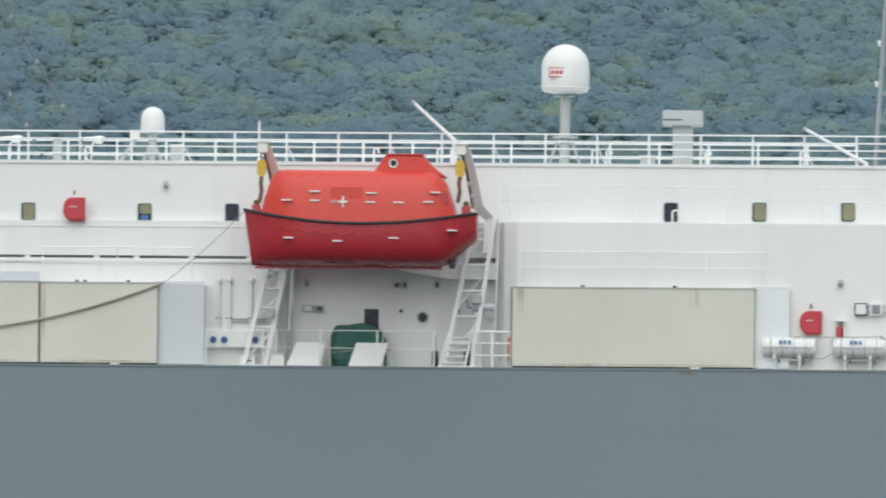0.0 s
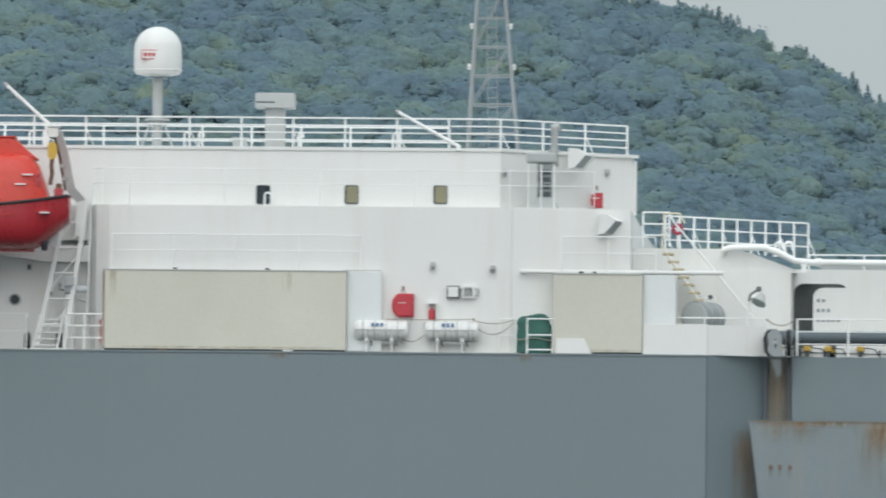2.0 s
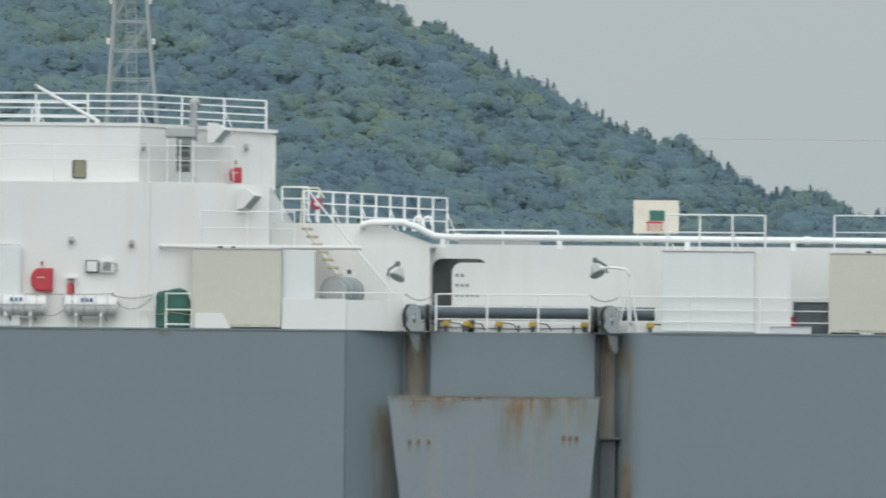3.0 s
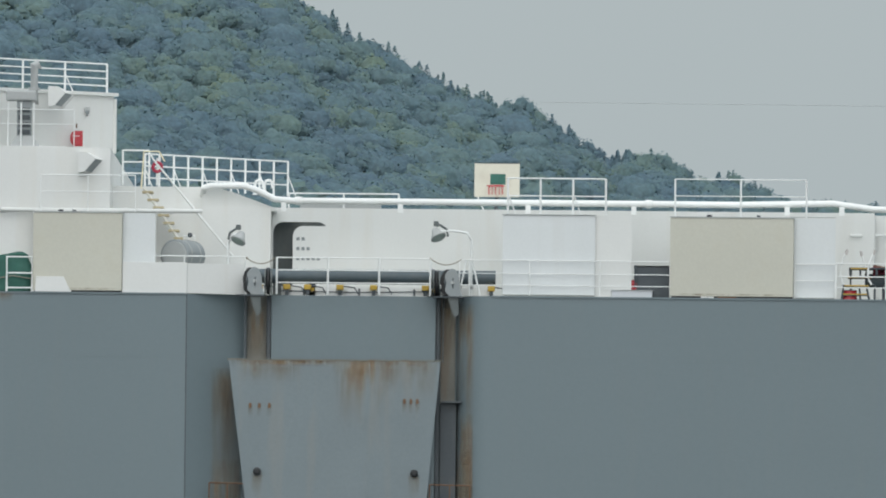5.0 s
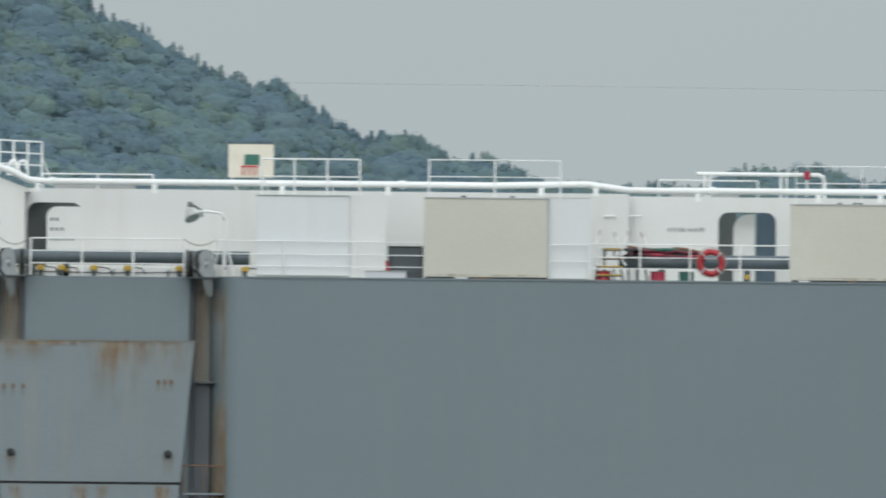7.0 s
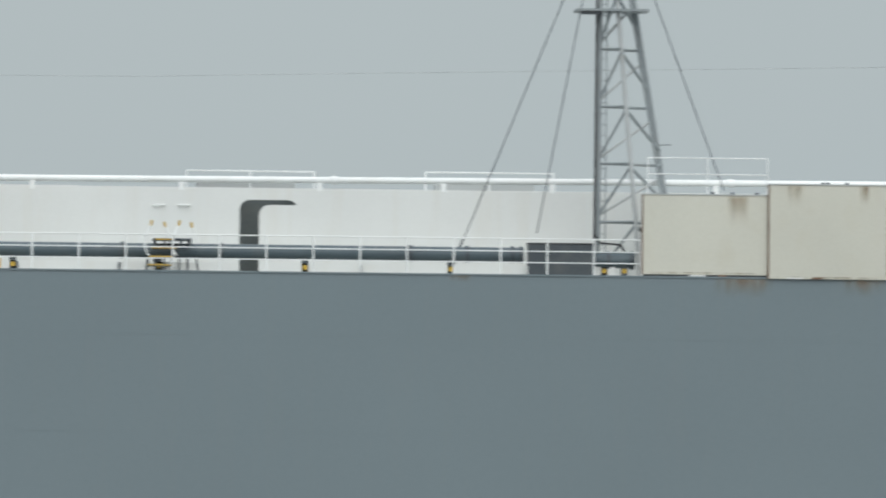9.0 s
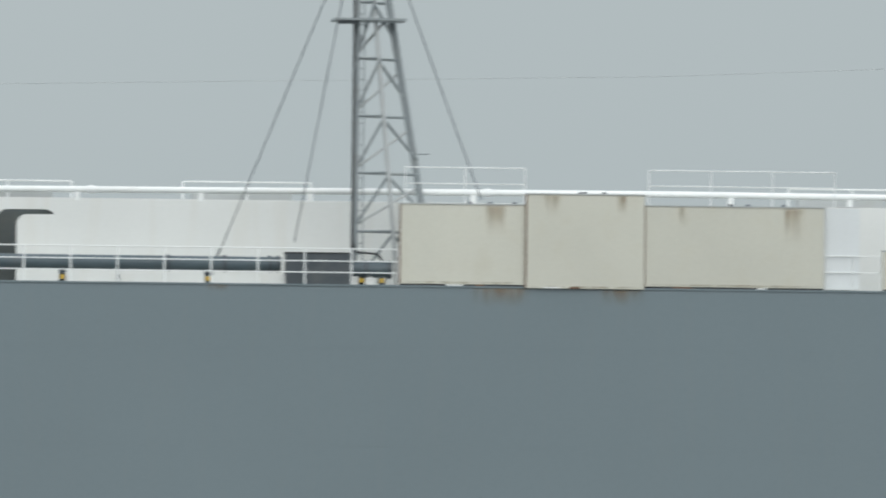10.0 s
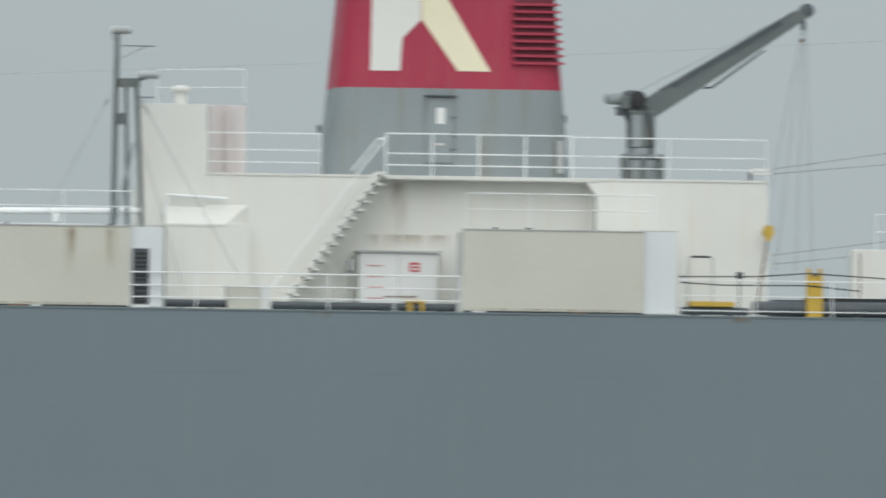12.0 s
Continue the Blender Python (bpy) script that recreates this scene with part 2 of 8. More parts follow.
def B(*boxes, bm=None, bevel=0.0):
    """Boxes (x0, x1, y0, y1, z0, z1) in one bmesh."""
    bm = bm or bmesh.new()
    for x0, x1, y0, y1, z0, z1 in boxes:
        vs = [bm.verts.new(p) for p in ((x0, y0, z0), (x1, y0, z0), (x1, y1, z0), (x0, y1, z0), (x0, y0, z1), (x1, y0, z1), (x1, y1, z1), (x0, y1, z1))]
        for f in ((3, 2, 1, 0), (4, 5, 6, 7), (0, 1, 5, 4), (1, 2, 6, 5), (2, 3, 7, 6), (3, 0, 4, 7)):
            bm.faces.new([vs[i] for i in f])
    if bevel:
        bmesh.ops.bevel(bm, geom=bm.edges[:], offset=bevel, segments=2, affect="EDGES", profile=0.5)
    return bm


def tube(points, r, seg=8, bm=None, r1=None):
    """A round bar along a polyline."""
    bm = bm or bmesh.new()
    pts = [Vector(p) for p in points]
    rings = []
    for i, p in enumerate(pts):
        d = ((pts[min(i + 1, len(pts) - 1)] - p).normalized() + (p - pts[max(i - 1, 0)]).normalized()).normalized()
        side = d.cross(Vector((0, 0, 1)) if abs(d.z) < 0.9 else Vector((0, 1, 0))).normalized()
        up = side.cross(d)
        rad = r if r1 is None else r + (r1 - r) * i / (len(pts) - 1)
        rings.append([bm.verts.new(p + rad * (math.cos(a) * side + math.sin(a) * up)) for a in (2 * math.pi * k / seg for k in range(seg))])
    for a, b in zip(rings, rings[1:]):
        for k in range(seg):
            bm.faces.new((a[k], a[(k + 1) % seg], b[(k + 1) % seg], b[k]))
    bm.faces.new(rings[0][::-1])
    bm.faces.new(rings[-1])
    return bm


def spin(profile, seg=24, axis="z", bm=None, at=(0, 0, 0)):
    """A turned body from (radius, height) pairs."""
    bm = bm or bmesh.new()
    rings = []
    for r, h in profile:
        ring = []
        for k in range(seg):
            a = 2 * math.pi * k / seg
            c, s = max(r, 1e-4) * math.cos(a), max(r, 1e-4) * math.sin(a)
            p = {"z": (c, s, h), "x": (h, c, s), "y": (c, h, s)}[axis]
            ring.append(bm.verts.new((p[0] + at[0], p[1] + at[1], p[2] + at[2])))
        rings.append(ring)
    for a, b in zip(rings, rings[1:]):
        for k in range(seg):
            bm.faces.new((a[k], a[(k + 1) % seg], b[(k + 1) % seg], b[k]))
    bm.faces.new(rings[0][::-1])
    bm.faces.new(rings[-1])
    return bm


def prism(outline, d0, d1, axis="y", bm=None):
    """An outline pushed through from d0 to d1; the outline lies across the axis."""
    bm = bm or bmesh.new()

    def at(p, d):
        return {"y": (p[0], d, p[1]), "z": (p[0], p[1], d), "x": (d, p[0], p[1])}[axis]

    a = [bm.verts.new(at(p, d0)) for p in outline]
    b = [bm.verts.new(at(p, d1)) for p in outline]
    n = len(outline)
    bm.faces.new(a[::-1])
    bm.faces.new(b)
    for i in range(n):
        bm.faces.new((a[i], a[(i + 1) % n], b[(i + 1) % n], b[i]))
    return bm


def wall_with_hole(x0, x1, z0, z1, y0, y1, hx0, hx1, hz0, hz1, r=0.3):
    """A wall with a round-cornered opening that goes through it down to its foot."""
    bm = B((x0, hx0, y0, y1, z0, z1), (hx1, x1, y0, y1, z0, z1))
    arc = [(hx0 + r - r * math.cos(radians(15 * k)), hz1 - r + r * math.sin(radians(15 * k))) for k in range(7)]
    arc += [(hx1 - r + r * math.sin(radians(15 * k)), hz1 - r + r * math.cos(radians(15 * k))) for k in range(7)]
    for (xa, za), (xb, zb) in zip(arc, arc[1:]):
        if xb - xa < 1e-4:
            continue
        for y in (y0, y1):
            bm.faces.new([bm.verts.new(p) for p in ((xa, y, za), (xb, y, zb), (xb, y, z1), (xa, y, z1))])
        bm.faces.new([bm.verts.new(p) for p in ((xa, y0, za), (xb, y0, zb), (xb, y1, zb), (xa, y1, za))])
        bm.faces.new([bm.verts.new(p) for p in ((xa, y0, z1), (xb, y0, z1), (xb, y1, z1), (xa, y1, z1))])
    return bm


def text_curve(name, body, size, mat, parent, x, y, z):
    cu = bpy.data.curves.new(name, "FONT")
    cu.body, cu.size, cu.extrude = body, size, 0.002
    cu.materials.append(mat)
    ob = new(name, cu)
    ob.parent = parent
    ob.location, ob.rotation_euler = (x, y, z), (radians(90), 0, 0)
    return ob


def railing(points, h, bars, step, label, r=0.022, rp=0.03, mat=None, group="deck railings", stanchion=False):
    """A railing along a polyline of feet: each bar and each post is a part."""
    mat = mat or RAIL
    pts = [Vector(p) for p in points]
    th = thing("railing", *pts[0], label, "railing", group)
    part("top_bar", tube([p + Vector((0, 0, h)) for p in pts], r * 1.15, 6), mat, th)
    for b in bars:
        part("middle_bar", tube([p + Vector((0, 0, b)) for p in pts], r, 6), mat, th)
    for a, b in zip(pts, pts[1:]):
        n = max(1, round((b - a).length / step))
        for k in range(n + 1):
            if k == 0 and a != pts[0]:
                continue
            p = a.lerp(b, k / n)
            bm = tube([p, p + Vector((0, 0, h))], rp, 6)
            if stanchion and k % 2 == 0:
                tube([p + Vector((0.22, 0.1, 0)), p + Vector((0.02, 0, h * 0.55))], rp * 0.6, 5, bm)
            part("post", bm, mat, th)
    return th


def bar_marks(parent, x0, x1, y, z, h, n, mat, name="marking"):
    """Writing too small to read: short upright bars."""
    w = (x1 - x0) / n
    for k in range(n):
        part(name, B((x0 + k * w, x0 + (k + 0.62) * w, y - 0.004, y, z, z + h)), mat, parent)


def torus(x, y, z, R, r, seg=30):
    """A ring that stands across the y axis."""
    rings = [[(x + (R + r * math.cos(radians(b))) * math.cos(2 * math.pi * a / seg), y + r * math.sin(radians(b)), z + (R + r * math.cos(radians(b))) * math.sin(2 * math.pi * a / seg)) for b in range(0, 360, 36)] for a in range(seg + 1)]
    bm = bmesh.new()
    rows = [[bm.verts.new(p) for p in ring] for ring in rings]
    for a, b in zip(rows, rows[1:]):
        for k in range(10):
            bm.faces.new((a[k], a[(k + 1) % 10], b[(k + 1) % 10], b[k]))
    return bm


# ---------------------------------------------------------------- sea and hill
def build_sea():
    bm = bmesh.new()
    bmesh.ops.create_grid(bm, x_segments=4, y_segments=4, size=5200)
    ob = link("water", bm, SEA)
    tagged(ob, "dark grey-green sea under an overcast sky", "sea", kind="structure")


RIDGE = [(-0.30000, 0.05800), (-0.16000, 0.06600), (-0.10000, 0.06400), (-0.06000, 0.06100), (-0.02620, 0.05555), (-0.02435, 0.05526), (-0.02218, 0.05445), (-0.02104, 0.05406), (-0.01979, 0.05293), (-0.01887, 0.05313), (-0.01670, 0.05210), (-0.01484, 0.05057), (-0.01268, 0.04982), (-0.01144, 0.04876), (-0.01020, 0.04840), (-0.00835, 0.04749), (-0.00649, 0.04664), (-0.00495, 0.04672), (-0.00389, 0.04608), (-0.00234, 0.04501), (-0.00032, 0.04389), (0.00075, 0.04415), (0.00229, 0.04398), (0.00399, 0.04322), (0.00477, 0.04271), (0.00615, 0.04309), (0.00723, 0.04264), (0.00847, 0.04182), (0.00971, 0.04143), (0.01827, 0.04131), (0.01964, 0.04219), (0.02134, 0.04233), (0.02288, 0.04222), (0.02426, 0.04276), (0.02534, 0.04246), (0.02643, 0.04164), (0.02781, 0.04146), (0.02827, 0.04202), (0.02889, 0.04157), (0.03059, 0.04066), (0.06000, 0.02200), (0.30000, 0.01200)]
HILL_D = 3000.0


def ridge_z(az):
    return EYE[2] + HILL_D * float(np.interp(az, [p[0] for p in RIDGE], [p[1] for p in RIDGE]))


def hill_height(x, y):
    """Height of the hillside over the water at a place of the plan."""
    dx, dy = x - EYE[0], y - EYE[1]
    az = math.atan2(dx, dy)
    d = math.hypot(dx, dy)
    top = ridge_z(az) - 2.75
    s = (d - 2350.0) / (HILL_D - 2350.0)
    if s <= 0:
        return -1.0
    fold = 9.0 * noise.noise((x * 0.012, y * 0.012, 3.1)) + 4.0 * noise.noise((x * 0.035, y * 0.035, 7.7))
    if s < 1:
        return top * s ** 0.8 + fold * s * (1 - s) * 3.2
    return top - (s - 1) * 120.0


def build_hill():
    na, nd = 150, 44
    verts, faces = [], []
    for j in range(nd + 1):
        d = 2330.0 + j * 24.0
        for i in range(na + 1):
            az = -0.30 + 0.60 * i / na
            x, y = EYE[0] + d * math.sin(az), EYE[1] + d * math.cos(az)
            verts.append((x, y, hill_height(x, y)))
    for j in range(nd):
        for i in range(na):
            a = j * (na + 1) + i
            faces.append((a, a + 1, a + na + 2, a + na + 1))
    me = bpy.data.meshes.new("hill")
    me.from_pydata(verts, [], faces)
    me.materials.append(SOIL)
    tagged(new("hill", me), "steep wooded hill across the water", "hill", kind="structure")

    # the wood: every crown is a body of leaf sprays with its own tone
    rng = np.random.default_rng(5)

    def sprays_at(p, u, size, tone, flat):
        """Small uneven quads at the points p, that face outwards along u."""
        n, k = u.shape[:2]
        nrm = u + rng.normal(size=u.shape) * 0.5 + np.array([0.0, -0.45, 0.25])
        nrm /= np.linalg.norm(nrm, axis=2, keepdims=True)
        a = np.cross(nrm, rng.normal(size=u.shape) * 0.55 + np.array([0.0, 0.0, 1.0]))   # sprays lie in level pads
        a /= np.linalg.norm(a, axis=2, keepdims=True)
        b = np.cross(nrm, a)
        q = (size * rng.uniform(0.5, 1.4, (n, k)))[..., None]
        quad = np.stack([p - a * q * 1.3 - b * q * 0.4, p + a * q * 1.1 - b * q * 0.6, p + a * q * 1.4 + b * q * 0.3, p - a * q * 0.8 + b * q * 0.7], 2)
        soft = flat * u + 0.42 * nrm + np.array([0.0, -0.34, 0.36])
        soft /= np.linalg.norm(soft, axis=2, keepdims=True)
        tt = np.clip(tone[:, None] + rng.normal(size=(n, k)) * 0.20, 0, 1)
        return quad.reshape(-1, 3), np.repeat(soft.reshape(-1, 3), 4, axis=0), np.repeat(tt.ravel(), 4), np.arange(n * k * 4).reshape(-1, 4)

    def crowns(step, az0, az1, d0, d1, r0, r1, sprays, size, tall=0.8, sink=0.25, rows=7, cols=10):
        # uneven planting: a loose lattice, every tree moved off its point
        na, nd = int((az1 - az0) * (d0 + d1) * 0.5 / step), max(1, int((d1 - d0) / step))
        i, j = (g.ravel() for g in np.meshgrid(np.arange(na), np.arange(nd)))
        n = na * nd
        az = az0 + (az1 - az0) * (i + 0.5 * (j % 2) + rng.uniform(-0.48, 0.48, n)) / na
        d = d0 + (d1 - d0) * (j + 0.5 + rng.uniform(-0.5, 0.5, n)) / nd
        x, y = EYE[0] + d * np.sin(az), EYE[1] + d * np.cos(az)
        z = np.array([hill_height(a, b) for a, b in zip(x, y)])
        r = rng.uniform(r0, r1, n) * rng.choice((0.65, 0.9, 1.0, 1.2), n)
        keep = z > 2
        c = np.stack([x, y, z - sink * r], 1)[keep]
        r = r[keep]
        n = len(c)
        height = tall * rng.uniform(0.75, 1.35, n)
        tone = np.clip(rng.beta(1.3, 1.7, n), 0, 1)
        # uneven outline: each crown has its own few boughs
        bough = rng.normal(size=(n, 9, 3))
        bough[..., 1] -= 0.4
        bough[..., 2] = np.abs(bough[..., 2])
        bough /= np.linalg.norm(bough, axis=2, keepdims=True)
        stretch = np.stack([np.ones(n), np.ones(n), height], 1)[:, None]

        def swollen(u):
            return 0.66 + 0.40 * np.clip(np.einsum("nsk,nbk->nsb", u, bough).max(axis=2), 0, 1) ** 7

        # inner mass of the crown
        th = np.linspace(0.10, 2.6, rows)
        ph = np.arange(cols) * 2 * math.pi / cols
        g = np.stack([np.outer(np.sin(th), np.cos(ph)), np.outer(np.sin(th), np.sin(ph)), np.outer(np.cos(th), np.ones(cols))], 2).reshape(1, -1, 3).repeat(n, 0)
        core = c[:, None] + g * (r[:, None] * (swollen(g) - 0.06 + rng.uniform(-0.04, 0.04, (n, rows * cols))))[..., None] * stretch
        core[..., 2] += 0.5 * r[:, None]
        cn = 0.5 * g + np.array([0.0, -0.36, 0.38])
        cn /= np.linalg.norm(cn, axis=2, keepdims=True)
        one = np.array([(i * cols + j, (i + 1) * cols + j, (i + 1) * cols + (j + 1) % cols, i * cols + (j + 1) % cols) for i in range(rows - 1) for j in range(cols)])
        cf = (np.arange(n)[:, None, None] * rows * cols + one[None]).reshape(-1, 4)
        u = rng.normal(size=(n, sprays, 3))
        u[..., 1] -= 0.45                       # fuller on the open side of the slope
        u[..., 2] = np.abs(u[..., 2]) * 1.1 - 0.3
        u /= np.linalg.norm(u, axis=2, keepdims=True)
        p = c[:, None] + u * (r[:, None] * (swollen(u) + rng.uniform(-0.10, 0.17, (n, sprays))))[..., None] * stretch
        p[..., 2] += 0.5 * r[:, None]
        Q, QN, QT, QF = sprays_at(p, u, size, tone, 0.42)
        k = n * rows * cols
        return np.concatenate([core.reshape(-1, 3), Q]), np.concatenate([cn.reshape(-1, 3), QN]), np.concatenate([np.repeat(tone, rows * cols), QT]), np.concatenate([cf, k + QF])

    def conifers(count, az0, az1, d0, d1, h0, h1, sprays, size):
        # dark pointed tops that stand out of the ridge
        az, d = rng.uniform(az0, az1, count), rng.uniform(d0, d1, count)
        x, y = EYE[0] + d * np.sin(az), EYE[1] + d * np.cos(az)
        z = np.array([hill_height(a, b) for a, b in zip(x, y)])
        h = rng.uniform(h0, h1, count)
        f = rng.uniform(0, 1, (count, sprays)) ** 1.25
        a = rng.uniform(0, 2 * math.pi, (count, sprays))
        tier = rng.uniform(0.55, 1.0, (count, sprays))
        w = (h * rng.uniform(0.38, 0.62, count))[:, None] * (1.02 - f) * tier * rng.uniform(0.5, 1.1, (count, sprays))
        p = np.stack([x[:, None] + w * np.cos(a), y[:, None] + w * np.sin(a), z[:, None] + h[:, None] * f], 2)
        u = np.stack([np.cos(a), np.sin(a), np.full_like(a, 0.35)], 2)
        return sprays_at(p, u, size, rng.uniform(0.08, 0.35, count), 0.5)

    made = [
        crowns(3.5, -0.090, 0.036, 2775, 2990, 1.6, 3.6, 112, 0.20, tall=0.72, sink=0.35, rows=6, cols=8),
        crowns(2.6, -0.088, 0.034, 2988, 3008, 0.9, 1.9, 90, 0.17, tall=1.0, sink=0.05, rows=6, cols=8),
        conifers(170, -0.036, 0.003, 2992, 3006, 2.0, 4.0, 170, 0.15),
        conifers(160, 0.003, 0.034, 2994, 3006, 2.0, 3.4, 130, 0.14),
        crowns(9.0, -0.092, 0.038, 2600, 2775, 4.5, 7.0, 60, 0.9, rows=6, cols=8),
        crowns(20.0, -0.28, -0.092, 2380, 3010, 8.0, 13.0, 50, 2.2, rows=6, cols=8),
        crowns(20.0, 0.038, 0.25, 2380, 3010, 8.0, 13.0, 50, 2.2, rows=6, cols=8),
        crowns(12.0, -0.092, 0.038, 2380, 2600, 6.0, 9.0, 50, 1.5, rows=6, cols=8)]
    V, N, tones = (np.concatenate([m[i] for m in made]) for i in (0, 1, 2))
    first = np.cumsum([0] + [len(m[0]) for m in made])
    Fc = np.concatenate([m[3] + k for m, k in zip(made, first)])
    me = bpy.data.meshes.new("woodland")
    me.vertices.add(len(V))
    me.vertices.foreach_set("co", V.ravel())
    me.loops.add(Fc.size)
    me.loops.foreach_set("vertex_index", Fc.ravel())
    me.polygons.add(len(Fc))
    me.polygons.foreach_set("loop_start", np.arange(0, Fc.size, 4))
    me.polygons.foreach_set("loop_total", np.full(len(Fc), 4))
    me.update()
    me.attributes.new("tone", "FLOAT", "POINT").data.foreach_set("value", tones.astype(np.float32))
    me.normals_split_custom_set_from_vertices(N.tolist())
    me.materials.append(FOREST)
    tagged(new("woodland", me), "dense mixed green woodland covering the hillside", "trees", kind="stuff")


# ---------------------------------------------------------------- the ship's hull
def recess_bend(q, off=0.0):
    """The rounded after edge of the ramp recess: plan point at q degrees of the bend."""
    return (26.60 - (0.90 + off) * math.cos(radians(q)), 1.0 - (1.0 + off) * math.sin(radians(q)))


def build_hull():
    side = [(-45, 0.0), (18.33, 0.0), (19.88, 1.0)] + [recess_bend(q) for q in range(0, 91, 9)] + [(122, 0.0), (126, 1.5)]
    other = [(126, 30.5), (122, 32), (-45, 32), (-62, 25), (-72, 16), (-62, 7)]
    hull = thing("ship_hull", 0, 0, 0, "slab-sided blue-grey steel hull of a car carrier", "ship hull")
    part("shell", prism(side + other, -25.0, 0.0, "z"), HULL, hull, smooth=True).data.set_sharp_from_angle(angle=radians(20))
    part("weather_deck", prism([(x, y + (0.02 if y < 16 else -0.02)) for x, y in side + other], 0.004, 0.012, "z"), DECKPAINT, hull, "grey-green painted steel deck")
    # welded plate joints
    for z, r in ((-1.74, 0.0025), (-4.4, 0.002), (-7.2, 0.002)):
        for a, b in ((-45, 18.2), (26.7, 122)):
            part("weld_seam", tube([(a, -0.002, z), (b, -0.002, z)], r, 6), HULL, hull)
    for x in (-38, -26, -14, -2, 10, 38, 50, 62, 74, 86, 98, 110):
        part("butt_seam", tube([(x, 0.0, -0.05), (x, 0.0, -24)], 0.003, 6), HULL, hull)
    part("gunwale_bar", B((-45, 18.3, -0.03, 0.05, -0.03, 0.015), (26.62, 122, -0.03, 0.05, -0.03, 0.015)), HULL, hull)



# ---------------------------------------------------------------- bridge deck
def build_bridge():
    # the wheelhouse block, its windows, the top deck's rails
    house = thing("bridge_house", -8, 1.3, 4.0, "white steel wheelhouse block with small square windows", "deckhouse")
    outline = [(-30, 1.3), (12.62, 1.3), (16.17, 4.6), (11.0, 10.0), (11.0, 27), (-30, 27)]
    part("wall", prism(outline, 3.9, 5.57, "z"), WHITE, house)
    part("roof_edge", prism([(-30, 1.26), (12.64, 1.26), (16.30, 4.56), (11.0, 10.0), (11.0, 27), (-30, 27)], 5.57, 5.66, "z"), WHITE, house)
    part("downpipe", tube([(16.20, 4.62, 4.0), (16.20, 4.62, 5.5)], 0.05), WHITE, house)
    part("plate_joint", B((12.55, 12.59, 1.285, 1.3, 4.0, 5.5)), WHITE, house)
    part("drip_ledge", B((-30, 1.2, 1.285, 1.3, 4.0, 4.02)), WHITE, house)
    for x, z, blind in ((-11.51, 4.22, 1), (-8.31, 4.22, 2), (-5.91, 4.23, 0), (6.12, 4.34, 0), (8.54, 4.36, 1), (10.97, 4.38, 1)):
        cabin_window(house, x, z, blind)
    for px in (-7.74, 12.73):
        deck_light(px, 1.25, 5.0)

    r1 = railing([(-30, 1.42, 5.66), (12.6, 1.42, 5.66), (15.97, 4.7, 5.66)], 0.80, (0.20, 0.40, 0.60), 1.42, "white tubular railing round the wheelhouse top", stanchion=True)
    r2 = railing([(-30, 6.6, 5.66), (11.0, 6.6, 5.66)], 0.80, (0.4,), 1.36, "white tubular railing inboard on the wheelhouse top")
    gooseneck(6.18, 0.9, 4.01, 0.37, 0.17, 0.028)
    # small goose-neck vents on the top
    for x in (-0.35, 0.03, -2.09, 3.90, 4.30, 7.03, 9.62, -10.02):
        gooseneck(x, 2.2, 5.66, 0.42, 0.13)


def rounded(x, z, w, h, r):
    """Outline of a round-cornered rectangle about (x, z), with half sizes w and h."""
    pts = []
    for cx, cz, a0 in ((x + w - r, z + h - r, 0), (x - w + r, z + h - r, 90), (x - w + r, z - h + r, 180), (x + w - r, z - h + r, 270)):
        pts += [(cx + r * math.cos(radians(a0 + q)), cz + r * math.sin(radians(a0 + q))) for q in (0, 30, 60, 90)]
    return pts


def rim(x, z, w, h, r, t, y0, y1):
    """A round-cornered frame of width t that goes round an opening."""
    ins, outs = rounded(x, z, w, h, r), rounded(x, z, w + t, h + t, r + t)
    bm = bmesh.new()
    rows = [[bm.verts.new((p[0], y, p[1])) for p in ring] for ring, y in ((ins, y1), (ins, y0), (outs, y0), (outs, y1))]
    n = len(ins)
    for a, b in zip(rows, rows[1:]):
        for k in range(n):
            bm.faces.new((a[k], a[(k + 1) % n], b[(k + 1) % n], b[k]))
    return bm


def cabin_window(house, x, z, blind):
    """Round-cornered cabin window: 0 bare, 1 blind drawn, 2 blind half drawn over a screen."""
    win = part("window", prism(rounded(x, z, 0.185, 0.255, 0.06), 1.290, 1.31), DARK_GLASS, house, "dark cabin window" if not blind else "cabin window with its blind drawn")
    part("frame", rim(x, z, 0.185, 0.255, 0.06, 0.022, 1.275, 1.305), LIGHT_GREY, win)
    if blind:
        low = z - (0.22 if blind == 1 else 0.02)
        part("blind", prism(rounded(x + 0.012, (low + z + 0.235) / 2, 0.155, (z + 0.235 - low) / 2, 0.04), 1.284, 1.289), BLIND, win, "drawn olive-beige blind")
    if blind == 2:
        part("monitor", B((x - 0.10, x + 0.10, 1.280, 1.288, z - 0.2, z - 0.06)), BLUE, win, "blue screen behind the glass")


def deck_light(x, y, z):
    th = thing("bulkhead_light", x, y, z, "small caged deck light fixed to the white bulkhead", "lamp", "bulkhead lights")
    part("back_plate", B((x - 0.07, x + 0.07, y - 0.03, y + 0.06, z - 0.05, z + 0.09)), LIGHT_GREY, th)
    part("globe", spin([(0.02, -0.10), (0.05, -0.06), (0.055, 0.0), (0.03, 0.03)], 10, at=(x, y - 0.08, z - 0.02)), GREY, th, "grey glass globe", smooth=True)


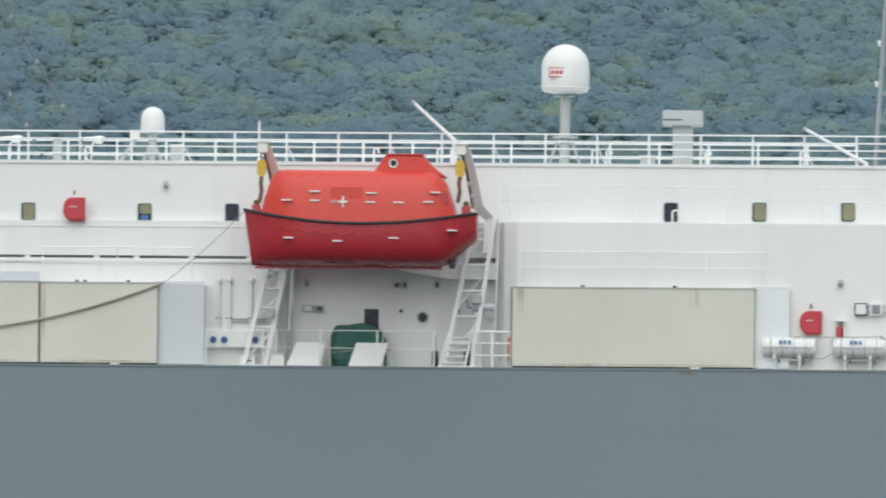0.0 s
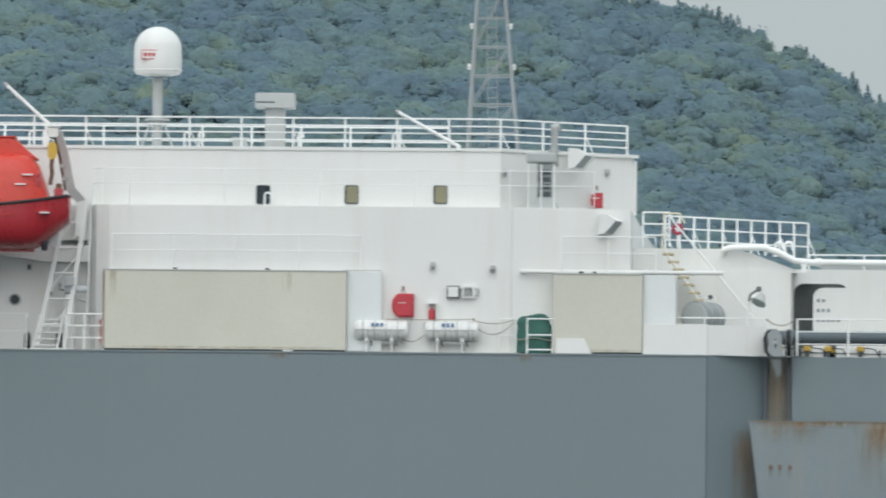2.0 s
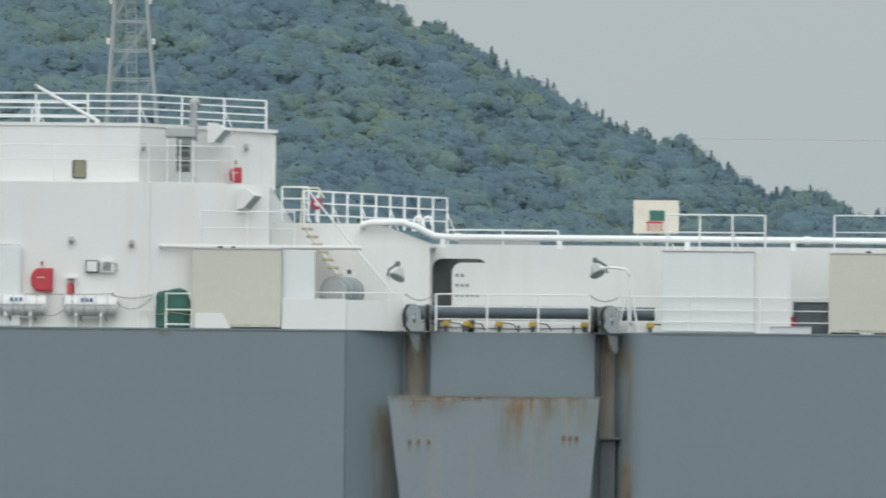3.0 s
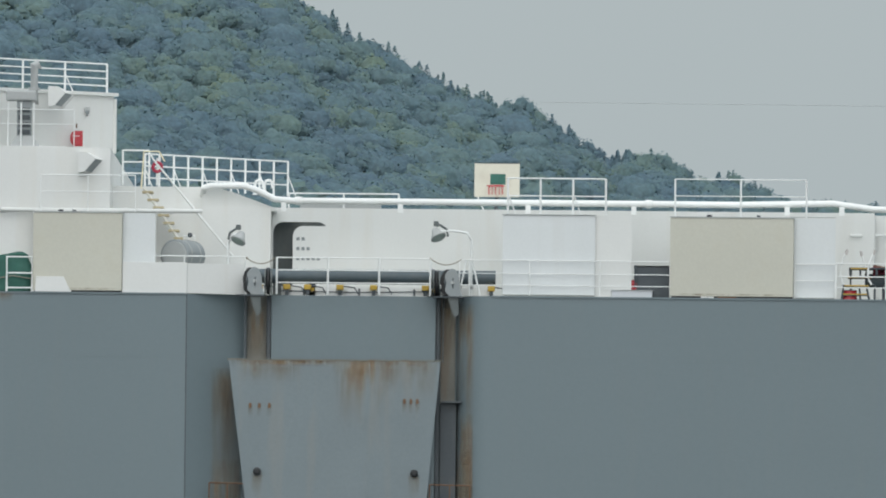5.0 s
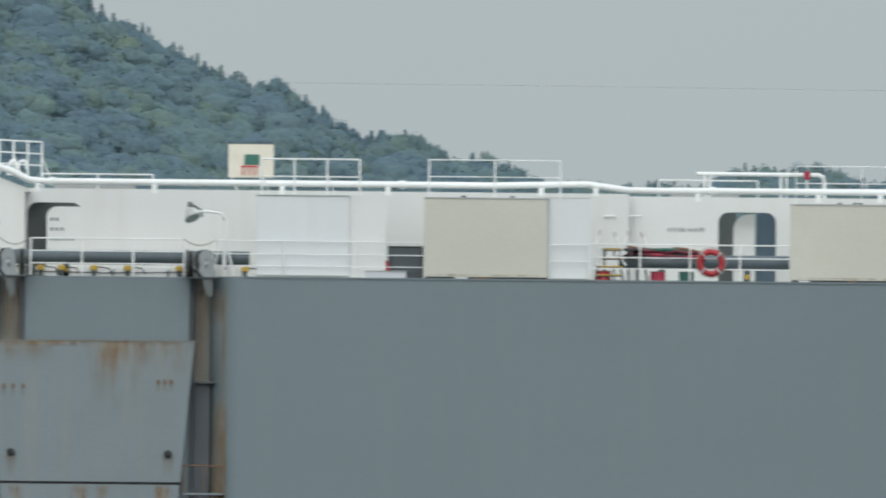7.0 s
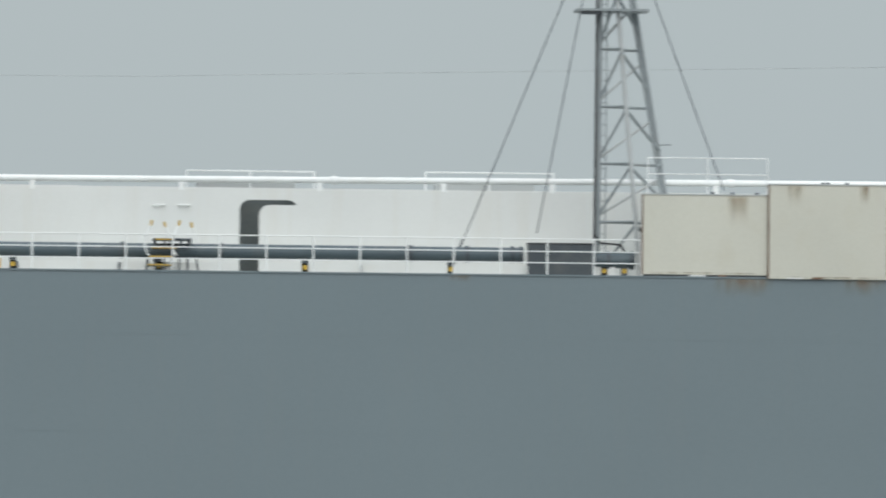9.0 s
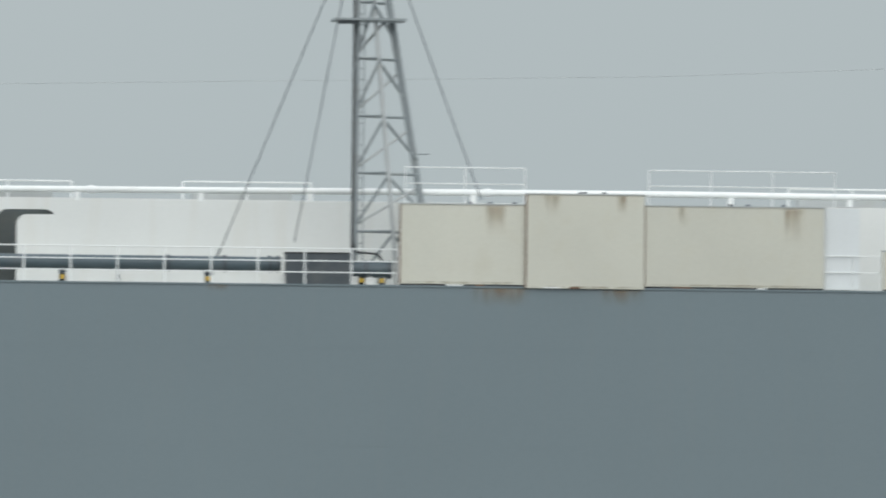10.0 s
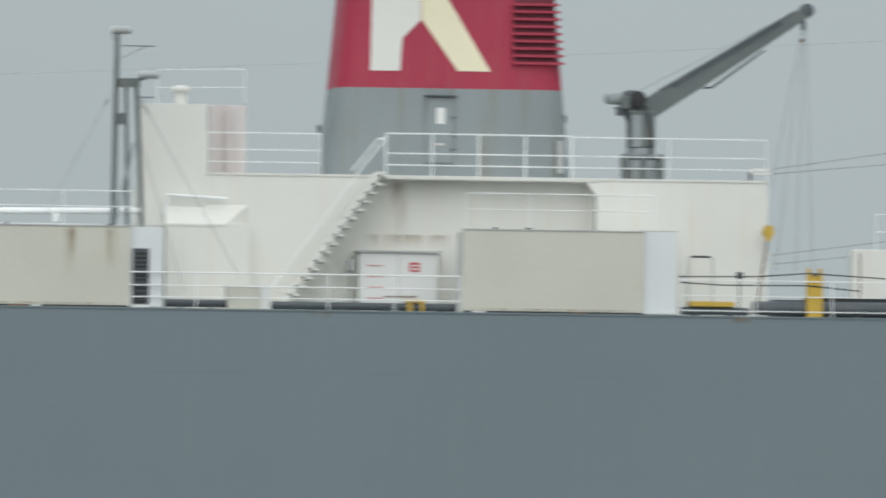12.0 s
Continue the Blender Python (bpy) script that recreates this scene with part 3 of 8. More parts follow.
def gooseneck(x, y, z, h, w, r=0.03, mat=None):
    th = thing("gooseneck_vent", x, y, z, "white bent pipe air vent on the deck", "air vent", "gooseneck vents")
    pts = [(x, y, z), (x, y, z + h - w / 2)] + [(x + w / 2 - w / 2 * math.cos(radians(a)), y, z + h - w / 2 + w / 2 * math.sin(radians(a))) for a in range(20, 181, 20)]
    pts += [(x + w, y, z + h - w)]
    part("pipe", tube(pts, r, 8), mat or RAIL, th, smooth=True)
    part("foot", spin([(r * 2, 0), (r * 2, 0.03)], 10, at=(x, y, z)), mat or RAIL, th)


def build_top_gear():
    # large radome
    x, y = 3.08, 3.5
    z0, zt = 7.73, 9.04
    th = thing("radome", x, y, 5.66, "large white satellite dome on a grey pedestal", "radome")
    R = 0.66
    prof = [(0.30, z0 - 0.06), (R * 0.93, z0 + 0.0), (R, z0 + 0.10), (R * 0.995, z0 + 0.45)]
    zc = zt - R
    prof += [(R * math.cos(radians(a)), zc + R * math.sin(radians(a))) for a in range(10, 91, 10)]
    part("dome", spin(prof, 40, at=(x, y, 0)), WHITE, th, smooth=True)
    part("flange", spin([(R * 1.0, z0 + 0.085), (R * 1.02, z0 + 0.095), (R * 1.02, z0 + 0.115), (R, z0 + 0.125)], 40, at=(x, y, 0)), WHITE, th)
    part("pedestal", spin([(0.30, z0 - 0.12), (0.14, z0 - 0.10), (0.13, 5.62), (0.2, 5.66)], 16, at=(x, y, 0)), LIGHT_GREY, th, "grey steel pedestal")
    for s in (-1, 1):
        part("leg", tube([(x + s * 0.45, y - 0.1, 5.66), (x + s * 0.17, y - 0.05, 6.45)], 0.035), LIGHT_GREY, th)
        part("foot_bar", tube([(x, y - 0.1, 5.65), (x + s * 0.45, y - 0.1, 5.65)], 0.03), LIGHT_GREY, th)
    part("platform", spin([(0.2, 6.44), (0.34, 6.46), (0.34, 6.5), (0.2, 6.52)], 20, at=(x, y, 0)), LIGHT_GREY, th)
    part("cable", tube([(x + 0.28, y - 0.2, z0), (x + 0.33, y - 0.2, z0 - 0.25), (x + 0.2, y - 0.15, z0 - 0.4)], 0.02), DARK, th)
    xs = x - 0.20
    yy = y - math.sqrt(R * R - 0.20 ** 2) - 0.003
    zl = 8.24
    emblem = part("emblem", B((xs - 0.22, xs + 0.22, yy - 0.02, yy + 0.1, zl - 0.13, zl + 0.13)), RED, th, "small red maker's emblem")
    part("emblem_field", B((xs - 0.195, xs + 0.195, yy - 0.024, yy - 0.02, zl - 0.105, zl + 0.105)), WHITE, emblem)
    bm = B((xs - 0.16, xs - 0.07, yy - 0.028, yy - 0.02, zl - 0.05, zl + 0.05), (xs - 0.04, xs + 0.05, yy - 0.028, yy - 0.02, zl - 0.05, zl + 0.05), (xs + 0.08, xs + 0.16, yy - 0.028, yy - 0.02, zl - 0.05, zl + 0.05))
    part("emblem_bars", bm, RED, emblem)

    # small radome on a tripod
    x, y = -8.32, 4.0
    zt = 7.27
    th = thing("radome", x, y, 5.66, "small white satellite dome on a grey tripod", "radome")
    R = 0.325
    zb = 6.54
    part("dome", spin([(R * 0.9, zb), (R, zb + 0.04), (R, zt - R)] + [(R * math.cos(radians(a)), zt - R + R * math.sin(radians(a))) for a in range(15, 91, 15)], 28, at=(x, y, 0)), WHITE, th, smooth=True)
    part("post", spin([(0.15, zb), (0.11, zb - 0.2), (0.10, 5.66)], 14, at=(x, y, 0)), LIGHT_GREY, th)
    for s in (-1, 1):
        part("leg", tube([(x + s * 0.30, y - 0.05, 5.66), (x + s * 0.08, y, 6.15)], 0.05), LIGHT_GREY, th)
    part("boom", tube([(x - 0.95, y, 5.66), (x - 0.35, y, 6.55), (x - 0.25, y, 6.8)], 0.055), LIGHT_GREY, th, "slanting grey boom")
    part("lamp_head", B((x - 0.62, x - 0.36, y - 0.1, y + 0.1, 6.38, 6.62)), WARM_WHITE, th)

    # box on a post (ventilator head)
    x, y = 6.33, 3.5
    th = thing("box_ventilator", x, y, 5.66, "grey box-shaped ventilator head on a square trunk", "ventilator")
    part("hood", B((x - 0.54, x + 0.54, y - 0.5, y + 0.5, 6.81, 7.22), bevel=0.02), LIGHT_GREY, th)
    part("trunk", B((x - 0.27, x + 0.27, y - 0.25, y + 0.25, 5.66, 6.81 - 0.001)), LIGHT_GREY, th)
    part("louvre", B((x - 0.5, x, y - 0.52, y - 0.49, 6.95, 6.98)), DARK, th)
    x = 5.39
    th = thing("cable_box", x, 3.0, 5.66, "grey steel junction box on the deck", "box")
    part("case", B((x - 0.2, x + 0.2, 2.8, 3.2, 5.66, 5.95), bevel=0.02), LIGHT_GREY, th)
    part("lid", B((x - 0.23, x + 0.23, 2.77, 3.23, 5.95, 5.98)), LIGHT_GREY, th)

    # two slanting poles with their foot sockets
    for a, b in ((((-0.98, 7.32)), ((0.21, 6.24))), (((9.75, 6.66)), ((11.48, 5.69)))):
        th = thing("slanting_pole", b[0], 1.1, b[1], "white wooden pole stowed slanting across the railing", "pole", "stowed poles")
        part("shaft", tube([(a[0], 1.25, a[1]), (b[0], 1.25, b[1])], 0.045, 10, r1=0.055), RAIL, th)
        part("socket", B((b[0] - 0.09, b[0] + 0.03, 1.19, 1.31, 5.60, b[1] + 0.03)), RAIL, th)
        part("tip", tube([(a[0] - 0.02, 1.25, a[1] + 0.02), (a[0] + 0.06, 1.25, a[1] - 0.05)], 0.052, 10), LIGHT_GREY, th)
    # wire stays of the forward aerial, with small insulators
    for a, b in ((((-13.45, 11.84)), ((-10.40, 6.63))), (((-13.43, 9.82)), ((-11.71, 6.66)))):
        f = (b[1] - 5.66) / (a[1] - b[1])
        foot = (b[0] + (b[0] - a[0]) * f, 3.0, 5.66)
        th = thing("aerial_stay", foot[0], 3.0, 5.66, "grey wire stay of the aerial with small insulators", "wire stay", "aerial stays")
        part("wire", tube([(a[0], 3.0, a[1]), foot], 0.035, 6), STEEL, th)
        part("deck_eye", B((foot[0] - 0.06, foot[0] + 0.06, 2.94, 3.06, 5.60, 5.72)), LIGHT_GREY, th)
        for q in (0.35, 0.55, 0.75):
            c = Vector((a[0], 3.0, a[1])).lerp(Vector(foot), q)
            part("insulator", spin([(0.02, -0.07), (0.05, -0.04), (0.05, 0.04), (0.02, 0.07)], 8, at=tuple(c)), GREY, th)
    # davit head aerial
    x = -5.20
    th = thing("rod_aerial", x, 1.45, 5.66, "short white rod aerial at the railing", "aerial")
    part("rod", tube([(x, 1.45, 5.66), (x, 1.45, 6.78)], 0.03), RAIL, th)
    part("socket", tube([(x, 1.45, 5.66), (x, 1.45, 5.75)], 0.05), RAIL, th)
    # yellow-brown lockers and searchlights near the bow end of the top deck
    for x, w, h, m, lab in ((-7.56, 0.18, 0.55, LIGHT_GREY, "small grey locker at the railing"), (-10.86, 0.12, 0.7, LIGHT_GREY, "small grey stand at the railing")):
        th = thing("deck_locker", x, 3.0, 5.66, lab, "locker")
        part("case", B((x - w, x + w, 2.85, 3.15, 5.66, 5.6 + h), bevel=0.02), m, th)
        part("lid", B((x - w - 0.02, x + w + 0.02, 2.83, 3.17, 5.6 + h, 5.63 + h)), WARM_WHITE, th)
    for x in (-12.19, -9.93):
        th = thing("signal_lamp", x, 3.0, 5.66, "white signal lamp on a bent stand", "lamp", "signal lamps")
        part("stand", tube([(x, 3, 5.66), (x, 3, 6.1), (x + 0.1, 3, 6.3)], 0.035), RAIL, th)
        part("arm", tube([(x - 0.25, 3, 6.33), (x + 0.35, 3, 6.36)], 0.04), RAIL, th)
        part("head", spin([(0.05, -0.12), (0.11, -0.08), (0.12, 0.08), (0.1, 0.1)], 14, "x", at=(x + 0.2, 3, 6.3)), RAIL, th)

    # lattice mast behind
    y = 9.0
    xa, xb, z0 = 11.41, 12.86, 5.62
    xc, xd, z1 = 11.64, 12.46, 9.85
    lattice_mast("lattice_mast", xa, xb, y, z0, xc, xd, z1, 3.0, 9)


def lattice_mast(name, xa, xb, y, z0, xc, xd, z1, extra, n):
    """A square tapering lattice mast with ladder and lamp brackets."""
    th = thing(name, (xa + xb) / 2, y, z0, "grey steel lattice mast with a ladder and insulators", "mast")
    s = (z1 + extra - z0) / (z1 - z0)
    xc, xd, z1 = xa + (xc - xa) * s, xb + (xd - xb) * s, z1 + extra
    w0, w1 = (xb - xa) / 2, (xd - xc) / 2
    cx0, cx1 = (xa + xb) / 2, (xc + xd) / 2

    def corner(f, sx, sy):
        w = w0 + (w1 - w0) * f
        return (cx0 + (cx1 - cx0) * f + sx * w, y + sy * w, z0 + (z1 - z0) * f)

    for sx in (-1, 1):
        for sy in (-1, 1):
            part("leg", tube([corner(0, sx, sy), corner(1, sx, sy)], 0.04, 6), GREY, th)
    for k in range(1, n):
        f = k / n
        for p, q in (((-1, -1), (1, -1)), ((-1, 1), (1, 1)), ((-1, -1), (-1, 1)), ((1, -1), (1, 1))):
            part("cross_bar", tube([corner(f, *p), corner(f, *q)], 0.018, 5), GREY, th)
    for k in range(0, n, 2):
        for sy in (-1, 1):
            part("brace", tube([corner(k / n, -1, sy), corner(min(1, (k + 2) / n), 1, sy)], 0.015, 5), GREY, th)
    lad = part("ladder", tube([(cx0 - 0.12, y - 0.1, z0), (cx1 - 0.12, y - 0.1, z1)], 0.014, 5), GREY, th)
    bm = tube([(cx0 + 0.14, y - 0.1, z0), (cx1 + 0.14, y - 0.1, z1)], 0.014, 5)
    for k in range(26):
        f = (k + 0.5) / 26
        zz = z0 + (z1 - z0) * f
        tube([(cx0 + (cx1 - cx0) * f - 0.12, y - 0.1, zz), (cx0 + (cx1 - cx0) * f + 0.14, y - 0.1, zz)], 0.014, 4, bm)
    part("rungs", bm, GREY, lad)
    for zi, sx in ((8.28, -1), (9.41, -1), (8.28, 1), (9.41, 1)):
        c = corner((zi - z0) / (z1 - z0), sx, 0)
        arm = part("insulator_arm", tube([(c[0], c[1] - 0.3, zi), (c[0] + sx * 0.10, c[1] - 0.3, zi)], 0.015, 5), GREY, th)
        part("insulator", spin([(0.02, -0.09), (0.045, -0.06), (0.035, -0.02), (0.055, 0.01), (0.055, 0.05), (0.02, 0.08)], 12, at=(c[0] + sx * 0.10, c[1] - 0.3, zi)), WHITE, arm, "white porcelain insulator")
        part("insulator_wire", tube([(c[0] + sx * 0.10, c[1] - 0.3, zi + 0.07), (c[0] + sx * 0.03, c[1] - 0.3, zi + 1.2)], 0.006, 4), DARK, th)


# ---------------------------------------------------------------- accommodation side
def build_accommodation():
    # aft block: flush side plating up to the bridge deck walkway
    blk = thing("accommodation_block", 7, 0.5, 0, "white steel accommodation side with a curved forward edge", "deckhouse")
    outline = [(1.42, 1.1), (1.60, 0.72), (1.95, 0.55), (2.5, 0.5), (12.95, 0.5), (16.2, 0.62), (16.2, 28), (1.42, 28)]
    part("side_wall", prism(outline, 0.012, 3.98, "z"), WHITE, blk)
    part("deck_edge", prism([(1.42, 1.1), (1.60, 0.725), (1.95, 0.555), (2.5, 0.505), (12.95, 0.505), (15.0, 0.6), (15.0, 1.29), (1.40, 1.29)], 3.98, 4.01, "z"), WHITE, blk)
    part("corner_trim", tube([(12.95, 0.50, 0.02), (12.95, 0.50, 3.98)], 0.03), WHITE, blk)
    railing([(1.45, 1.0, 4.01), (1.75, 0.62, 4.01), (2.5, 0.52, 4.01), (12.9, 0.52, 4.01), (15.2, 0.6, 4.01)], 1.0, (0.6,), 2.45, "thin white wire railing along the bridge deck walkway", r=0.012, rp=0.014)
    # forward block
    fwd = thing("accommodation_block", -15, 1.0, 0, "white steel accommodation side forward of the lifeboat", "deckhouse")
    part("side_wall", B((-30, -4.62, 1.0, 28, 0.012, 2.965)), WHITE, fwd)
    part("upper_side_wall", B((-30, 1.40, 1.02, 1.28, 3.045, 3.98)), WHITE, fwd)
    # fills the open slot; the slot's shade is put into its grey
    part("deck_slab", B((-30, 1.40, 1.2, 28, 2.967, 3.043)), GREY, fwd, "grey slab in place of the shaded gap under the deck edge")
    for x in (-11.5, -9.6, -8.5, -7.0, -5.4):
        part("bracket", B((x - 0.08, x + 0.08, 1.03, 1.6, 2.966, 3.044)), WHITE, fwd)
    part("ledge", B((-30, 1.3, 1.0, 1.018, 3.83, 3.85)), WHITE, fwd)
    part("lower_ledge", B((-30, -4.62, 0.94, 0.995, 2.86, 2.92)), WHITE, fwd)
    # vertical pipes on the forward wall
    for x in (-6.22, -5.93, -5.34):
        th = thing("drain_pipe", x, 0.93, 0.9, "white painted pipe with a rounded cap on the bulkhead", "pipe", "wall pipes")
        part("pipe", tube([(x, 0.93, 0.9), (x, 0.93, 2.35)], 0.045, 10), WHITE, th, smooth=True)
        part("cap", spin([(0.075, 2.33), (0.085, 2.38), (0.06, 2.45), (0.01, 2.47)], 12, at=(x, 0.93, 0)), WHITE, th, smooth=True)
        part("clip", B((x - 0.07, x + 0.07, 0.90, 0.99, 1.32, 1.36)), DARK, th)
    cab = thing("control_panel", -5.81, 0.9, 0.3, "white control cabinet with blue round handwheels", "cabinet")
    x0, x1 = -6.53, -4.95
    part("case", B((x0, x1, 0.72, 0.995, 0.55, 0.98), bevel=0.015), WHITE, cab)
    for x in (-6.35, -6.05, -5.20):
        w = part("handwheel", spin([(0.02, -0.05), (0.085, -0.045), (0.095, 0.0), (0.02, 0.03)], 16, "y", at=(x, 0.70, 0.74)), BLUE, cab, "blue handwheel", smooth=True)
        part("hub", spin([(0.03, -0.08), (0.03, 0.0)], 8, "y", at=(x, 0.68, 0.74)), DARK, w)
    for z in (1.22, 1.30):
        part("cable_tray", B((x0 + 0.65, x1 + 0.05, 0.93, 0.99, z, z + 0.035)), LIGHT_GREY, cab)
    # bulkhead behind the boat
    rec = thing("boat_deck_bulkhead", -1.3, 1.45, 0, "white steel bulkhead in the shade behind the lifeboat", "deckhouse")
    part("wall", B((-4.62, 1.42, 1.45, 28, 0.012, 3.9)), WHITE, rec)
    part("corner_bead", tube([(-4.62, 1.02, 0.012), (-4.62, 1.02, 2.93)], 0.03), WHITE, rec)
    part("underside_bulge", prism([(-1.95, 2.9), (1.42, 2.9), (1.42, 2.45), (0.2, 2.45), (-1.0, 2.62)], 0.95, 1.44), WHITE, rec, "sloping underside of the boat platform")
    part("boat_platform", B((-4.6, 1.41, 1.30, 1.44, 2.92, 3.04)), WHITE, rec)
    part("bulge_plate", B((0.55, 1.40, 1.36, 1.449, 0.02, 2.44)), WHITE, rec)
    x, z = -2.06, 1.29
    d = part("door_window", B((x - 0.2, x + 0.2, 1.42, 1.44, 0.75, z + 0.35)), DARK_GLASS, rec, "dark doorway with a raised sill")
    part("door_frame", B((x - 0.25, x - 0.2, 1.39, 1.448, 0.7, z + 0.4), (x + 0.2, x + 0.25, 1.39, 1.448, 0.7, z + 0.4), (x - 0.2, x + 0.2, 1.39, 1.448, z + 0.35, z + 0.4)), WHITE, d)
    x, z = -0.66, 1.42
    p = part("porthole", spin([(0.125, -0.02), (0.125, 0.02)], 24, "y", at=(x, 1.425, z)), DARK_GLASS, rec, "dark round porthole")
    part("porthole_ring", spin([(0.13, 0.0), (0.165, -0.01), (0.165, 0.04), (0.13, 0.04)], 24, "y", at=(x, 1.41, z)), LIGHT_GREY, p)
    for x, z, w, h in ((-3.81, 1.64, 0.15, 0.1), (-3.49, 1.63, 0.13, 0.09), (-1.37, 2.30, 0.08, 0.08), (-1.15, 2.30, 0.06, 0.1), (-1.25, 1.59, 0.06, 0.06), (0.31, 1.60, 0.06, 0.06), (-0.27, 2.31, 0.06, 0.09)):
        th = thing("wall_box", x, 1.43, z, "small electrical box fixed to the shaded bulkhead", "electrical box", "bulkhead boxes")
        part("case", B((x - w, x + w, 1.33, 1.448, z - h, z + h), bevel=0.01), LIGHT_GREY, th)
        part("cover", B((x - w * 0.6, x + w * 0.6, 1.315, 1.329, z - h * 0.6, z + h * 0.6)), DARK if w < 0.14 else WHITE, th)
    deck_light(-3.84, 1.40, 2.35)
    # round posts beside the davits
    for px, x in ((0, -4.28), (1, -4.90)):
        th = thing("pillar", x, 1.2, 0, "white round steel pillar under the boat platform", "pillar", "pillars")
        part("shaft", tube([(x, 1.2, 0.012), (x, 1.2, 2.92)], 0.06, 12), LIGHT_GREY, th, smooth=True)
        part("foot", B((x - 0.1, x + 0.1, 1.1, 1.3, 0.012, 0.05)), LIGHT_GREY, th)


def lifebuoy_case(x, y, z, w=0.6, h=0.64):
    th = thing("lifebuoy_case", x, y, z, "red plastic lifebuoy case with one rounded side", "lifebuoy case", "red lifebuoy cases")
    o = [(x + w / 2, z - h * 0.5), (x + w / 2, z + h * 0.5), (x - w * 0.15, z + h * 0.5)]
    o += [(x - w * 0.12 - w * 0.38 * math.sin(radians(a)), z + h * 0.5 - h * 0.5 * (1 - math.cos(radians(a)))) for a in range(15, 180, 15)]
    o += [(x - w * 0.15, z - h * 0.5)]
    bm = prism(o, y - 0.22, y)
    bmesh.ops.bevel(bm, geom=[e for e in bm.edges if abs((e.verts[0].co - e.verts[1].co).y) < 0.01 and e.verts[0].co.y < y - 0.1], offset=0.05, segments=3, affect="EDGES")
    part("case", bm, RED, th, smooth=True)
    bar_marks(th, x - 0.12, x + 0.1, y - 0.221, z + 0.05, 0.03, 6, WHITE)
    part("strap", B((x - 0.02, x + 0.02, y - 0.1, y, z + h * 0.5 + 0.08, z + h * 0.5 + 0.2)), RUST, th)


def build_wall_gear():
    lifebuoy_case(-10.22, 1.0, 4.29)
    lifebuoy_case(10.01, 0.49, 1.31)
    # liferafts in their cradles
    for x in (9.42, 11.35):
        liferaft(x, 0.25, 0.62)
    # cable boxes
    for k, (x, z) in enumerate((((11.38, 1.69)), (11.80, 1.69))):
        th = thing("wall_box", x, 0.45, z, "white square junction box with a dark rim" if k == 0 else "white junction box with a dark grille", "electrical box")
        part("case", B((x - 0.17, x + 0.17, 0.36, 0.498, z - 0.17, z + 0.17), bevel=0.01), DARK if k == 0 else WHITE, th)
        part("face", B((x - 0.14, x + 0.14, 0.345, 0.359, z - 0.14, z + 0.14)) if k == 0 else B(*[(x - 0.11 + 0.057 * i, x - 0.075 + 0.057 * i, 0.345, 0.359, z - 0.12, z + 0.12) for i in range(4)]), WHITE if k == 0 else DARK, th)
        part("gland", tube([(x + 0.17, 0.42, z + 0.08), (x + 0.27, 0.42, z + 0.08), (x + 0.27, 0.42, z - 0.09), (x + 0.17, 0.42, z - 0.09)], 0.02), LIGHT_GREY, th)
    # fire extinguisher in its bracket
    x, z = 10.82, 1.11
    th = thing("fire_extinguisher", x, 0.4, z - 0.25, "red fire extinguisher hung in a white bracket", "fire extinguisher")
    part("bottle", spin([(0.05, z - 0.2), (0.09, z - 0.17), (0.09, z + 0.05), (0.04, z + 0.12), (0.03, z + 0.15)], 14, at=(x - 0.02, 0.38, 0)), RED, th, smooth=True)
    part("roof", B((x - 0.14, x + 0.10, 0.25, 0.498, z + 0.24, z + 0.28)), WHITE, th)
    part("side", B((x + 0.10, x + 0.14, 0.27, 0.498, z - 0.25, z + 0.28)), WHITE, th)
    part("shelf", B((x - 0.22, x + 0.42, 0.3, 0.498, z - 0.25, z - 0.21)), WHITE, th)
    part("hose_reel", spin([(0.07, -0.05), (0.07, 0.05)], 12, "y", at=(x + 0.22, 0.42, z - 0.28)), RED, th)
    deck_light(12.45, 0.44, 2.33)
    deck_light(10.81, 0.44, 2.41)
    # ropes strung along the side
    for a, b, sag in (((10.05, 0.37), (10.66, 0.53), 0.12), ((11.97, 0.90), (13.09, 0.94), 0.10), ((12.05, 0.70), (13.05, 0.86), 0.25), ((11.96, 0.94), (9.57, 0.92), 0.02)):
        rope((a[0], 0.12, a[1]), (b[0], 0.12, b[1]), sag)
    # gantry of pale pipe at the deck edge by the rafts
    railing([(12.65, 0.3, 0.012), (13.11, 0.3, 0.012)], 0.95, (0.5,), 0.6, "short white railing beside the liferafts", r=0.014, rp=0.018)


def rope(a, b, sag, r=0.013, mat=None):
    a, b = Vector(a), Vector(b)
    pts = [a.lerp(b, k / 10) - Vector((0, 0, 4 * sag * (k / 10) * (1 - k / 10))) for k in range(11)]
    th = thing("rope", a.x, a.y, a.z, "weathered rope slung between its fastenings", "rope", "ropes")
    part("line", tube(pts, r, 6), mat or ROPE, th)
    part("end_knot", spin([(0.01, -0.03), (0.03, -0.01), (0.03, 0.01), (0.01, 0.03)], 8, at=tuple(a)), mat or ROPE, th)
    return th


